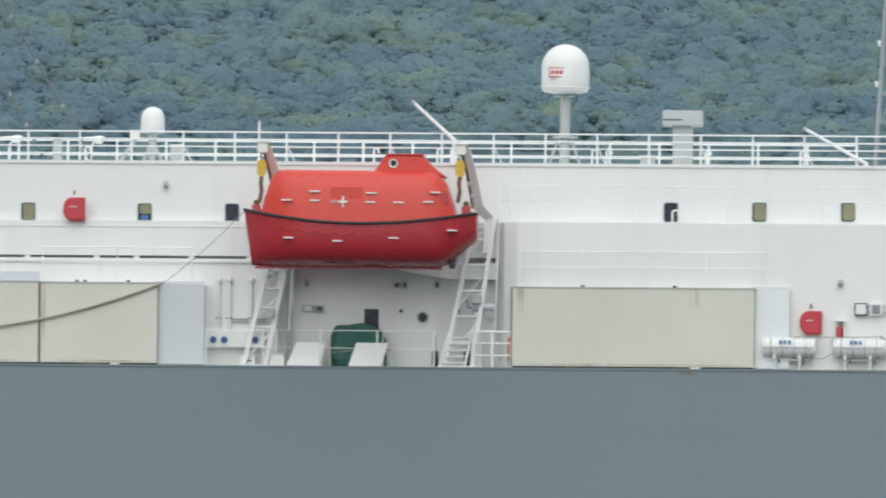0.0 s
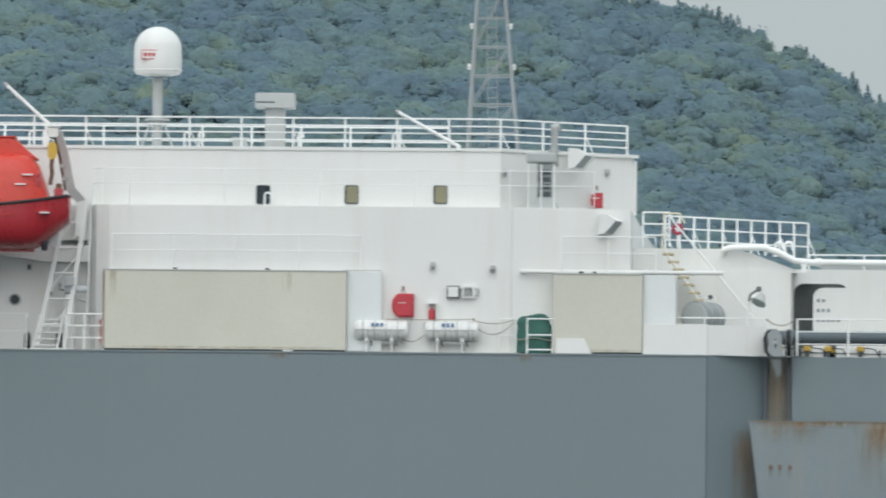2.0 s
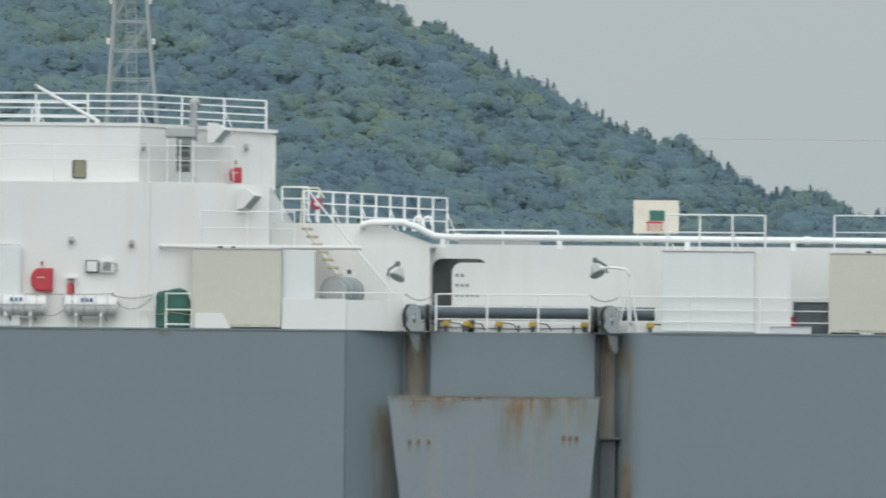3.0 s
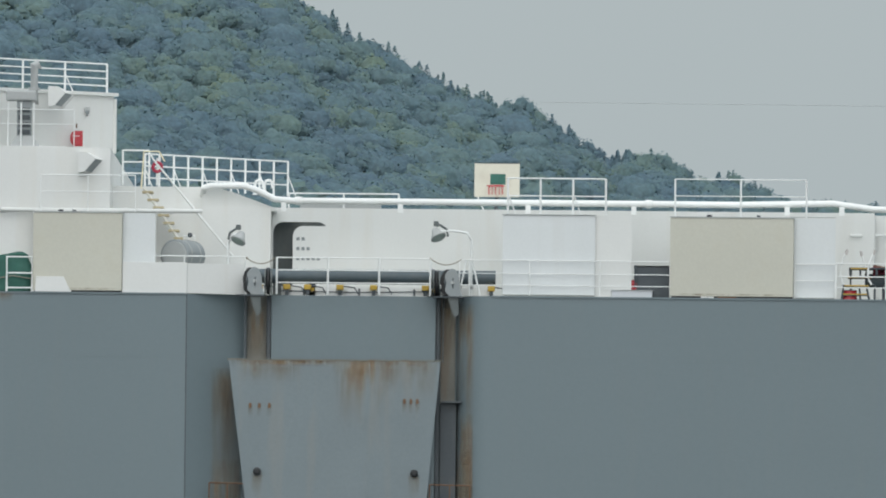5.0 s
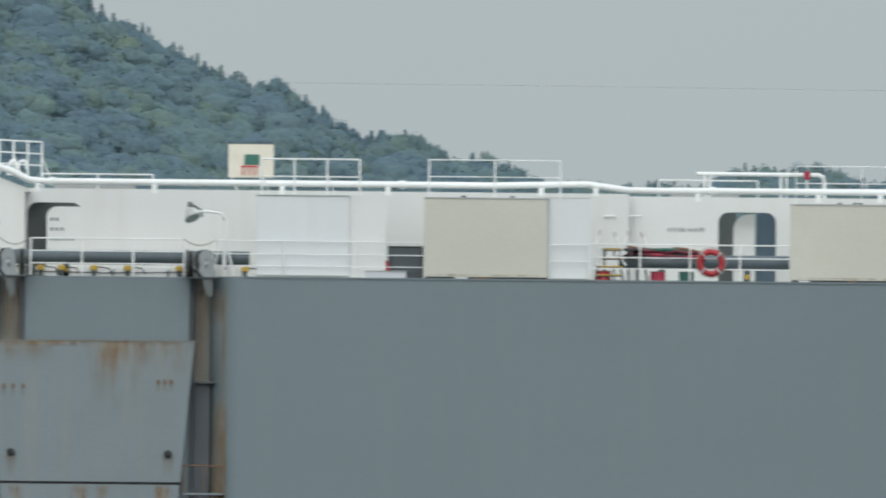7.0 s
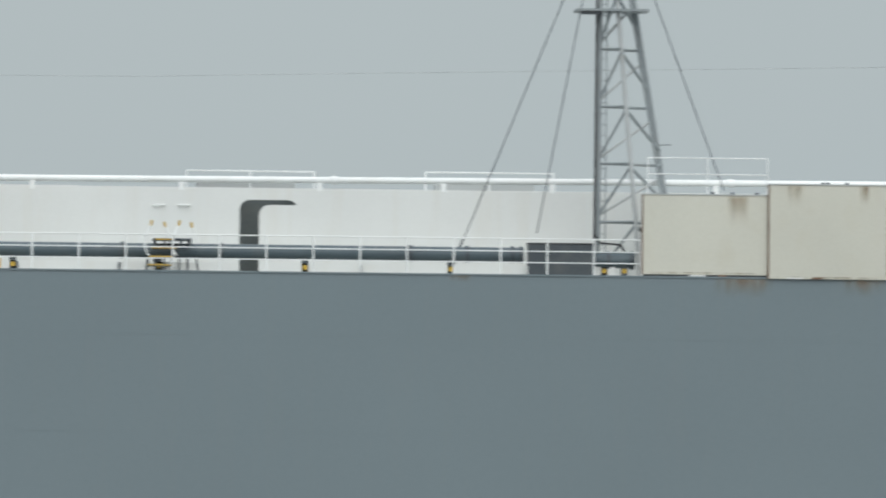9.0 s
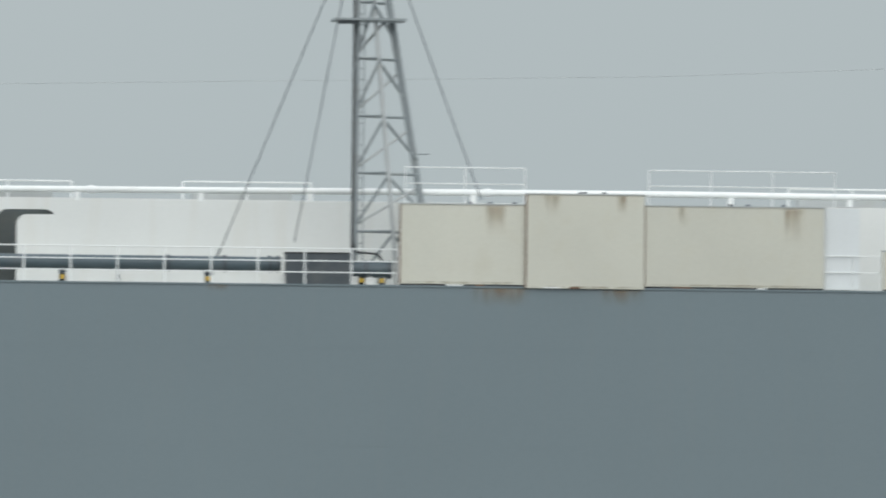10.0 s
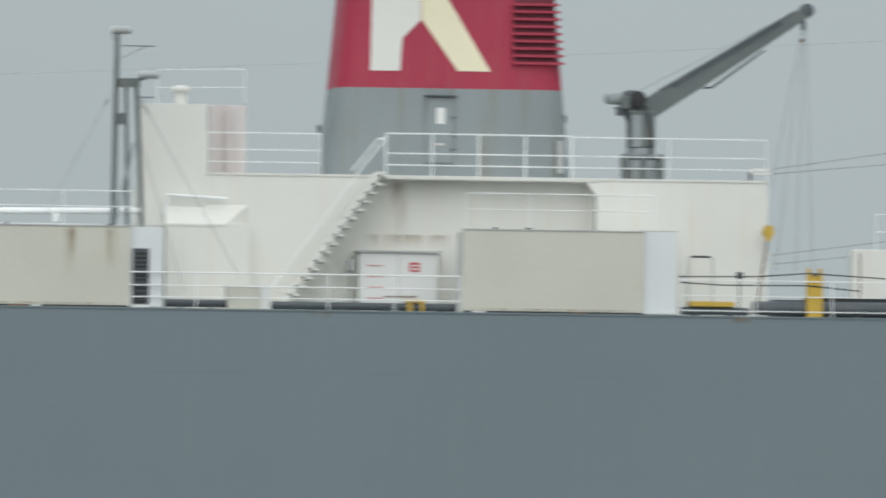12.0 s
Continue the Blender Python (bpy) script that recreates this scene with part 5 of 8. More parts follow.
def trunk(x0, x1, zt, wing, label, y0=0.02, stains=(), rail=None, rail_step=1.7, zb=0.06, depth=2.0, body=True):
    """Ventilation trunk with a beige front screen, a dark seal below and a white wing panel behind."""
    th = thing("ventilation_trunk", (x0 + x1) / 2, 0.3, 0.012, label, "ventilation trunk", "deck edge trunks")
    part("front_screen", B((x0, x1, y0, y0 + 0.22, zb, zt - 0.02), bevel=0.012), BEIGE, th, "beige painted steel screen")
    part("top_lip", B((x0 - 0.03, x1 + 0.03, y0 - 0.02, y0 + 0.30, zt - 0.02, zt + 0.012)), LIGHT_GREY, th)
    part("bottom_seal", B((x0 + 0.02, x1 - 0.02, y0 + 0.015, y0 + 0.2, 0.012, zb)), BLACK, th, "black rubber seal")
    if body:
        part("body", B((x0 + 0.1, x1 + wing, 0.32, 0.32 + depth, 0.012, zt - 0.03)), WHITE, th)
    if wing > 0.3:
        part("wing_panel", B((x1 + 0.01, x1 + wing, 0.25, 0.31, 0.05, zt - 0.01)), PANEL if wing > 1.2 else PALE, th, "pale painted wing panel")
        part("wing_bar", tube([(x1 - 0.1, 0.26, zt + 0.03), (x1 + wing, 0.26, zt + 0.03)], 0.015, 6), LIGHT_GREY, th)
    part("edge_bar", B((x0 - 0.025, x0 + 0.012, y0 - 0.012, y0 + 0.05, zb, zt - 0.03)), RUST if stains else BEIGE, th)
    rnd = random.Random(int(x0 * 7))
    for k in range(3):
        xs = rnd.uniform(x0 + 0.4, x1 - 0.3)
        part("clamp", B((xs - 0.05, xs + 0.05, y0 - 0.02, y0 + 0.06, zt + 0.012, zt + 0.06)), DARK, th)
    for k in range(2):
        xs = rnd.uniform(x0 + 0.2, x1 - 0.9)
        part("sill_debris", B((xs, xs + rnd.uniform(0.2, 0.6), y0 - 0.015, y0 + 0.05, 0.016, zb * 0.9)), RUST if k else WHITE, th)
    for a, b, l in stains:
        stain(th, a, b, y0 - 0.004, zt - l, zt - 0.02)
    stain(th, x0 + 0.05, x1 - 0.05, y0 - 0.003, zb, zb + 0.07, "rust_line")
    if rail:
        railing([(rail[0], 0.12, zt + 0.012), (rail[1], 0.12, zt + 0.012)], rail[2], (rail[2] * 0.55,), rail_step, "thin white railing on top of the ventilation trunk", r=0.016, rp=0.016 if rail[3] else 0.026)
    return th


def build_trunks():
    trunk(-20, -11.10, 2.28, 0.0, "beige-fronted ventilation trunk at the ship's side", stains=())
    th = thing("pale_screen", -16, 0.4, 0.012, "pale grey upper screen behind the trunk", "screen")
    part("plate", B((-20, -11.1, 0.3, 0.36, 2.3, 2.55)), PANEL, th)
    trunk(-11.05, -7.84, 2.26, 1.27, "beige-fronted trunk with a pale recessed panel", rail=(-11.0, -6.9, 0.95, 1), rail_step=1.7, stains=((-11.05, -10.9, 2.0),))
    trunk(1.86, 8.48, 2.22, 0.95, "long beige-fronted ventilation trunk aft of the lifeboat", rail=(2.05, 8.85, 0.96, 1), stains=((6.7, 7.0, 0.7), (2.0, 2.2, 0.9)))
    trunk(14.16, 16.56, 2.20, 0.9, "short beige-fronted ventilation trunk beside the tarpaulin", rail=(14.32, 16.9, 1.0, 1), rail_step=1.2, depth=0.7)
    th = thing("leaning_board", 14.7, -0.01, 0.03, "small white board leaning at the foot of the trunk", "board")
    part("board", loft([[(14.20, -0.03, 0.02), (15.18, -0.03, 0.02), (15.18, -0.005, 0.02), (14.20, -0.005, 0.02)], [(14.22, -0.012, 0.40), (14.98, -0.012, 0.42), (14.98, 0.008, 0.42), (14.22, 0.008, 0.40)]]), WHITE, th)
    part("edge_strip", B((14.22, 14.98, -0.016, 0.01, 0.41, 0.43)), RAIL, th)
    trunk(31.52, 34.86, 2.22, 1.14, "beige-fronted ventilation trunk amidships", rail=(31.62, 35.2, 1.02, 0))
    trunk(41.50, 44.92, 2.13, 1.10, "beige-fronted ventilation trunk beside the lifebuoy", rail=(41.62, 45.2, 1.03, 1))
    trunk(65.29, 68.72, 2.26, 0.0, "beige-fronted trunk beside the lattice mast", rail=(65.42, 68.7, 0.98, 1), stains=((67.6, 68.2, 1.0),))
    trunk(68.74, 71.98, 2.56, 0.0, "taller beige trunk standing proud of its neighbours", y0=-0.08, zb=-0.03, stains=((69.2, 69.7, 0.7), (71.2, 71.5, 0.6)))
    trunk(72.00, 76.92, 2.28, 1.0, "long beige-fronted ventilation trunk with rust runs", rail=(72.1, 77.2, 0.95, 1), stains=((75.8, 76.4, 1.1), (72.9, 73.2, 0.6)))
    trunk(78.56, 81.80, 1.12, 0.0, "low beige-fronted trunk beside a taller one", depth=1.2)
    trunk(81.82, 87.63, 2.24, 0.95, "long beige-fronted trunk with brown rust runs", rail=(82.0, 87.7, 0.95, 1), stains=((85.8, 86.15, 1.6), (86.95, 87.3, 1.5), (81.82, 82.1, 1.2)))
    trunk(96.88, 101.88, 2.30, 0.95, "beige-fronted trunk in front of the engine casing", rail=(96.95, 102.2, 0.98, 1), rail_step=2.0)
    # rust washed down the hull below the seals
    h = thing("rust_run", 67.8, -0.02, -0.8, "brown rust washed down the hull plating", "rust stain")
    for a, b, d in ((67.2, 68.9, 0.55), (70.8, 72.0, 0.5), (60.0, 60.6, 0.2), (13.2, 13.6, 0.25), (6.3, 7.0, 0.2), (92.6, 93.4, 0.25), (104.3, 104.9, 0.2)):
        stain(h, a, b, -0.035, -0.03 - d, -0.032)
    # pale grey panel amidships with rails on top
    x0, x1 = 26.93, 29.45
    th = thing("ventilation_trunk", 28.2, 0.3, 0.012, "pale grey-white ventilation trunk amidships", "ventilation trunk", "deck edge trunks")
    part("front_screen", B((x0, x1, 0.22, 0.30, 0.06, 2.24), bevel=0.01), PALE, th, "pale grey screen")
    part("body", B((x0 + 0.05, x1 + 1.0, 0.31, 2.3, 0.012, 2.22)), WHITE, th)
    part("top_lip", B((x0 - 0.02, x1 + 0.02, 0.19, 0.33, 2.24, 2.26)), LIGHT_GREY, th)
    railing([(27.06, 0.25, 2.26), (29.73, 0.25, 2.26)], 0.98, (0.5,), 1.0, "white railing on top of the pale trunk", stanchion=True)


# ---------------------------------------------------------------- side ramp and its recess
def build_ramp():
    th = thing("side_ramp", 22.4, 0.2, -5.6, "folded grey side ramp with rusty upper edge", "ship ramp")
    top, bot = -1.79, -5.62
    a0, a1, b0, b1 = 19.50, 25.27, 19.98, 24.92
    part("upper_leaf", prism([(a0, top), (a1, top), (b1, bot), (b0, bot)], -0.12, 0.10), RAMP, th, "grey trapezoid ramp leaf")
    part("top_flange", B((a0 - 0.04, a1 + 0.04, -0.135, 0.14, top - 0.01, top + 0.03)), CHANNEL, th, "rust-worn flange")
    for f in (0.30, 0.665):
        x = a0 + (a1 - a0) * f
        part("stiffener_line", B((x - 0.012, x + 0.012, -0.128, -0.12, bot + 0.1, top - 0.05)), RAMP, th)
    part("hinge_gap", B((b0 + 0.02, b1 - 0.02, -0.05, 0.10, bot - 0.07, bot)), BLACK, th)
    part("lower_leaf", prism([(b0 + 0.03, bot - 0.07), (b1 - 0.03, bot - 0.07), (b1 - 0.2, -13.0), (b0 + 0.2, -13.0)], -0.09, 0.10), RAMP, th)
    part("backing_post", B((19.95, 20.2, 0.10, 0.99, -13, -1.8), (24.7, 24.95, 0.10, 0.99, -13, -1.8)), DARK, th)
    for x, z in ((20.30, -4.83), (24.58, -4.85)):
        part("lifting_lug", spin([(0.05, -0.14), (0.10, -0.12), (0.11, 0.0)], 16, "y", at=(x, -0.12, z)), BLACK, th, "black lifting lug")
        stain(th, x - 0.16, x + 0.16, -0.126, z - 0.75, z - 0.05)
    for x0, x1, l in ((22.3, 23.7, 1.0), (19.5, 25.27, 0.14), (19.6, 25.2, 0.2), (24.3, 25.2, 0.5), (19.55, 20.6, 0.25), (20.6, 22.4, 0.16), (23.05, 23.3, 2.1), (20.1, 20.3, 0.5), (22.4, 23.9, 1.9), (19.7, 21.5, 0.7), (24.6, 25.2, 1.2), (23.6, 24.6, 0.9)):
        stain(th, x0, x1, -0.124, top - l, top)
    for k, x in enumerate((20.1, 20.35, 20.62, 24.3, 24.48, 24.65)):
        zz = -3.1 if k < 3 else -2.95
        part("bracket_stub", B((x - 0.03, x + 0.03, -0.15, -0.12, zz, zz + 0.13)), RUST, th)
        stain(th, x - 0.07, x + 0.07, -0.125, zz - 0.3, zz + 0.1)
    for a in (20.2, 21.9, 22.6, 24.2):
        stain(th, a, a + 0.5, -0.094, bot - 1.6, bot - 0.08)
    # recess: centre door, guide posts, rust
    rec = thing("ramp_recess", 22.6, 0.9, -1.8, "grey recess in the ship's side behind the ramp wires", "ship side recess")
    part("centre_door", B((20.64, 25.12, 0.55, 0.98, -13, -0.002)), HULL, rec, "grey upper door panel")
    part("guide_rail", B((20.52, 20.62, 0.62, 0.98, -13, -0.01)), DARK, rec)
    part("guide_rail", B((25.14, 25.24, 0.62, 0.98, -13, -0.01)), DARK, rec)
    part("guide_rail", B((19.90, 19.96, 0.72, 0.99, -13, -0.01)), DARK, rec)
    for x0, x1 in ((19.97, 20.5), (25.26, 25.66)):
        part("channel_back", B((x0, x1, 0.93, 0.995, -13, -0.02)), CHANNEL, rec, "rust-stained channel plate")
        stain(rec, x0, x1, 0.926, -1.9, -0.3)
        stain(rec, x0 + 0.1, x1 - 0.05, 0.924, -1.8, -0.1)
    for x in (25.33, 25.2):
        part("wire", tube([(x, 0.5, 0.35), (x, 0.5, -1.8)], 0.018, 6), DARK, rec)
    # box added in dark paint for the shade in the lower channel
    part("lower_post", B((25.27, 25.70, 0.6, 0.925, -13, -2.9)), DARK, rec, "dark box in place of the shade low in the channel")
    for z in (-2.85,):
        part("step_bracket", B((25.3, 25.85, 0.35, 0.9, z - 0.05, z)), DARK, rec)
    for z0, z1 in ((-9.0, -3.2), (-12.0, -3.9), (-14.0, -4.6), (-5.0, -0.2)):
        bm = bmesh.new()
        rows = [[bm.verts.new((*recess_bend(q, 0.006), z)) for z in (z0, z1)] for q in range(9, 64, 9)]
        for a, b in zip(rows, rows[1:]):
            bm.faces.new((a[0], b[0], b[1], a[1]))
        part("rust_stain", bm, STAIN, rec).visible_shadow = False
    for z0, z1 in ((-13.0, -4.5), (-6.0, -2.0)):
        bm = bmesh.new()
        bm.faces.new([bm.verts.new(p) for p in ((19.0, 0.42, z0), (19.86, 0.975, z0), (19.86, 0.975, z1), (19.0, 0.42, z1))])
        part("rust_stain", bm, STAIN, rec).visible_shadow = False
    for a, b in ((19.0, 20.0), (25.0, 26.1)):
        part("platform_rail", tube([(a, -0.02, -5.15), (b, -0.02, -5.17)], 0.02), RUST, rec)
        for x in (a, (a + b) / 2, b):
            part("rail_post", tube([(x, -0.02, -5.9), (x, -0.02, -5.15)], 0.018), RUST, rec)
        part("platform_plate", B((a, b, -0.05, 0.3, -5.95, -5.9)), RAMP, rec)
    part("corner_bar", B((18.32, 18.345, -0.01, 0.02, -13, -0.02)), DARK, rec)
    # wire sheaves at the deck edge
    for px, x in (("fore", 20.09), ("fore_inner", 20.55), ("aft_inner", 25.14), ("aft", 25.48)):
        s = thing("wire_sheave", x, 0.2, 0.0, "dark steel ramp wire sheave at the deck edge", "sheave", "ramp wire sheaves")
        w = 0.05 if "inner" in px else 0.12
        z = 0.34
        part("disc", spin([(0.10, -w), (0.40, -w), (0.34, -w * 0.4), (0.34, w * 0.4), (0.40, w), (0.10, w)], 24, "x", at=(x, 0.2, z)), BLACK if "inner" in px else DARK, s, smooth=True)
        part("pin", spin([(0.05, -w - 0.05), (0.05, w + 0.05)], 10, "x", at=(x, 0.2, z)), LIGHT_GREY, s)
        if "inner" not in px:
            # cheek plates lean with the wire, round at the head and broad at the foot
            o = [(x + 0.36, -0.02), (x + 0.30, 0.22)] + [(x + 0.08 + 0.21 * math.cos(radians(q)), 0.40 + 0.34 * math.sin(radians(q))) for q in range(0, 181, 18)] + [(x - 0.10, 0.12), (x + 0.02, -0.02)]
            part("cheek", prism(o, -0.16, -0.12), GREY, s, "grey cheek plate")
            part("cheek", prism([(q[0] - 0.10, q[1] - 0.01) for q in o[2:]], -0.08, -0.04), BLACK, s, "dark inner cheek plate")
            part("cheek_boss", spin([(0.05, -0.19), (0.05, -0.16)], 14, "y", at=(x + 0.10, 0, z + 0.02)), LIGHT_GREY, s)
            part("shelf", B((x - 0.42, x + 0.40, -0.2, 0.3, -0.05, -0.015)), DARK, s)
            part("knee", prism([(x - 0.02, -0.05), (x + 0.26, -0.05), (x + 0.27, -0.50), (x + 0.17, -0.60), (x + 0.06, -0.36)], -0.14, -0.02), STEEL, s)
        else:
            part("cheek", spin([(0.06, -w - 0.05), (0.37, -w - 0.05), (0.37, -w - 0.02), (0.06, -w - 0.02)], 22, "x", at=(x, 0.2, z)), STEEL, s)
            part("cheek", spin([(0.06, w + 0.02), (0.37, w + 0.02), (0.37, w + 0.05), (0.06, w + 0.05)], 22, "x", at=(x, 0.2, z)), STEEL, s)


# ---------------------------------------------------------------- amidships
def arch_wall(parent, x0, x1, zt, y, hx0, hx1, hz1, closed=True):
    """Casing wall with a round-cornered passage that goes inboard."""
    part("wall", wall_with_hole(x0, x1, 0.012, zt, y, y + 0.12, hx0, hx1, 0.012, hz1, 0.28), WHITE, parent)
    part("opening_rim", wall_with_hole(hx0 - 0.03, hx1 + 0.03, 0.012, hz1 + 0.03, y - 0.012, y - 0.002, hx0, hx1, 0.012, hz1, 0.28), WHITE, parent)
    part("passage_side", B((hx0 - 0.12, hx0 - 0.02, y + 0.125, y + 9, 0.012, hz1 + 0.2)), WHITE, parent)
    part("passage_side", B((hx1 + 0.02, hx1 + 0.12, y + 0.125, y + 9, 0.012, hz1 + 0.2)), WHITE, parent)
    part("passage_ceiling", B((hx0 - 0.02, hx1 + 0.02, y + 0.125, y + 0.35, hz1 + 0.02, hz1 + 0.12)), WHITE, parent)
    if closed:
        # added panel, painted dark for the shade deep in the passage
        part("passage_end", B((hx0 - 0.02, hx1 + 0.02, y + 0.9, y + 1.0, 0.012, min(hz1 + 0.6, zt - 0.12))), STEEL, parent, "dark panel in place of the shaded passage interior")


def round_screen(x0, x1, zt, y, r=0.28):
    o = [(x0, 0.012)] + [(x0 + r - r * math.cos(radians(15 * k)), zt - r + r * math.sin(radians(15 * k))) for k in range(7)] + [(x1, zt), (x1, 0.012)]
    return prism(o, y, y + 0.06)


def build_midship_casing():
    cs = thing("deck_casing", 28, 4, 0, "white steel casing along the middle of the deck with arched passages", "deck casing")
    y = 4.0
    zt = 2.53
    arch_wall(cs, 17.2, 24.0, zt, y, 20.60, 22.11, 2.14)
    part("inner_screen", round_screen(21.14, 22.21, 2.03, 3.97), WHITE, cs, "white screen inside the passage")
    part("wall", B((24.0, 37.12, y, y + 0.12, 0.012, zt)), WHITE, cs)
    zt2 = 2.48
    y2 = 4.4
    arch_wall(cs, 37.13, 50.0, zt2, y2, 39.60, 41.18, 2.07, closed=False)
    part("inner_screen", round_screen(40.02, 40.62, 2.04, 4.95, 0.42), WHITE, cs, "white screen inside the passage")
    # same dark stand-in for the interior's shade, left part only
    part("passage_end", B((39.47, 40.09, 5.2, 5.3, 0.012, 2.07 + 0.2)), STEEL, cs, "dark panel in place of the shaded passage interior")
    # panel added to give the blue-grey seen through the passage
    part("inner_door", B((40.67, 41.38, 5.2, 5.3, 0.012, 2.07 + 0.2)), BLUE_GREY, cs, "blue-grey panel at the back of the passage")
    zt3 = 2.47
    arch_wall(cs, 50.0, 60.0, zt3, y2, 54.48, 56.08, 2.14)
    part("inner_screen", round_screen(55.01, 56.20, 2.00, 4.362), WHITE, cs, "white screen inside the passage")
    part("wall", B((60.0, 89.9, y2, y2 + 0.12, 0.012, 2.45)), WHITE, cs)
    part("roof", B((24.0, 37.0, y + 0.12, 14, zt - 0.06, zt), (56.0, 89.9, y2 + 0.12, 14, zt3 - 0.06, zt3), (42.0, 50, y2 + 0.12, 14, zt2 - 0.06, zt2), (50.0, 56.0, y2 + 1.1, 14, zt3 - 0.06, zt3)), WHITE, cs)
    text_curve("lettering", "OTHER WASTE", 0.152, STEEL, cs, 38.20 - 28, 0.39 - 0.0, 1.52)
    text_curve("lettering", "WASTE", 0.125, GREY, cs, 46.23 - 28, 0.39, 1.48)
    bar_marks(cs, 47.22, 47.81, 4.392, 1.51, 0.07, 7, YELLOW)
    for r, n in ((0, 2), (1, 3), (2, 5)):
        bar_marks(cs, 21.24, 21.24 + 0.14 * n, 3.958, 1.63 - 0.27 * r, 0.09 if r < 2 else 0.05, n, GREY)

    # block under the after railing, with its sloping cover
    blk = thing("after_deckhouse", 18.5, 3.2, 0, "white steel deckhouse with a sloping cover and a lamp", "deckhouse")
    part("wall", B((16.21, 20.55, 3.2, 3.9, 0.012, 2.44)), WHITE, blk)
    part("upper_wall", B((16.18, 18.78, 3.6, 10.0, 0.012, 3.06)), WHITE, blk)
    part("sloping_cover", prism([(18.64, 3.05), (19.05, 3.03), (19.45, 2.93), (20.70, 2.47), (20.70, 2.40), (18.65, 2.40)], 3.25, 8.0), WHITE, blk)
    part("deck_plate", B((18.7, 21.2, 4.2, 10.0, 2.47, 2.47 + 0.05)), WHITE, blk)
    zr = 3.16
    railing([(16.42, 5.0, zr), (17.15, 5.0, zr)], 0.95, (0.32, 0.63), 0.5, "white railing at the after deckhouse")
    railing([(17.06, 4.0, 3.02), (20.90, 9.0, 3.06)], 3.97 - 3.02, (0.30, 0.62), 0.62, "white tubular railing round the after deckhouse roof", stanchion=True)
    for x in (20.05, 20.31):
        gooseneck(x, 6.0, 2.96, 0.40, 0.22, 0.04)
    x, z = 17.40, 3.61
    th = thing("lifebuoy", x, 4.6, z, "faded red lifebuoy hung on the railing", "lifebuoy")
    part("ring", torus(x, 4.0, z, 0.12, 0.045), FUNNEL_RED, th, smooth=True)
    part("hanger", B((x - 0.03, x + 0.03, 4.0, 4.06, z - 0.5, z + 0.25)), WHITE, th)

    # inclined ladder with ochre treads
    st = thing("inclined_ladder", 18.29, 2.6, 0.8, "steep white ladder with worn ochre treads", "ladder")
    a, b = (17.08, 2.96), (18.39, 1.07)
    for yy in (2.3, 2.9):
        part("string", tube([(a[0], yy, a[1]), (b[0], yy, b[1])], 0.04), WARM_WHITE, st)
        part("handrail", tube([(a[0] + 0.15, yy, a[1] + 0.95), (a[0] + 0.28, yy, a[1] + 0.75), (b[0] + 1.15, yy, b[1] + 0.05)], 0.025), RAIL, st)
    for k in range(9):
        f = (k + 0.5) / 9
        part("tread", B((a[0] + (b[0] - a[0]) * f - 0.12, a[0] + (b[0] - a[0]) * f + 0.18, 2.25, 2.9, a[1] + (b[1] - a[1]) * f - 0.025, a[1] + (b[1] - a[1]) * f + 0.025)), OCHRE_WORN, st)
    part("hoop", tube([(a[0] - 0.08, 2.6, a[1]), (a[0] - 0.02, 2.6, a[1] + 1.02), (a[0] + 0.4, 2.6, a[1] + 1.02), (a[0] + 0.55, 2.6, a[1] + 0.75)], 0.025), CREAM, st)

    # white bulwark plates with the rail above
    bw = thing("bulwark", 18.2, 0.05, 0, "low white bulwark plate at the deck edge", "bulwark")
    part("plate", B((16.58, 18.34, 0.02, 0.10, 0.012, 0.85), bevel=0.008), WHITE, bw)
    part("plate", prism([(18.35, 0.04), (19.88, 0.55), (19.88, 0.62), (18.35, 0.11)], 0.012, 0.83, "z"), WHITE, bw)
    railing([(16.6, 0.5, 0.012), (19.9, 0.6, 0.012)], 1.03, (), 1.7, "single white rail above the bulwark", r=0.018, rp=0.018)
    # fuel drum in its cradle, its end turned towards the ship's side
    x0, z, R = 17.95, 1.10, 0.43
    th = thing("oil_drum_tank", x0, 1.6, 0.012, "grey painted cylindrical tank lying behind the bulwark", "tank")
    turn = Matrix.Translation((x0, 1.4, z)) @ Matrix.Rotation(radians(-27), 4, "Z")

    def turned(bm):
        bmesh.ops.transform(bm, matrix=turn, verts=bm.verts[:])
        return bm

    part("shell", turned(spin([(R - 0.03, 0.0), (R, 0.02), (R, 1.0), (R - 0.03, 1.02)], 32, "y")), GREY, th, smooth=True)
    part("end_plate", turned(spin([(R - 0.06, -0.012), (R - 0.05, 0.0), (0.05, 0.0), (0.05, -0.005)], 32, "y")), LIGHT_GREY, th, "paler end plate")
    for yy in (0.25, 0.75):
        part("band", turned(spin([(R + 0.004, yy - 0.025), (R + 0.008, yy), (R + 0.004, yy + 0.025)], 32, "y")), LIGHT_GREY, th)
        part("cradle", turned(B((-0.3, 0.3, yy - 0.06, yy + 0.06, 0.012 - z, -0.3))), LIGHT_GREY, th)
    part("valve", tube([(x0 + 0.25, 1.8, z + 0.38), (x0 + 0.25, 1.8, z + 0.54), (x0 + 0.55, 1.8, z + 0.54), (x0 + 0.55, 1.8, z + 0.46)], 0.025), RAIL, th)
    part("valve_wheel", spin([(0.02, -0.02), (0.07, -0.01), (0.07, 0.01), (0.02, 0.02)], 12, "y", at=(x0 + 0.42, 1.75, z + 0.56)), DARK, th)
    # green tarpaulin and ladder frame near the raft
    tarp_heap(13.59, 0.75, 0.50, 0.36, 1.08, "green tarpaulin lashed over gear beside the trunk")
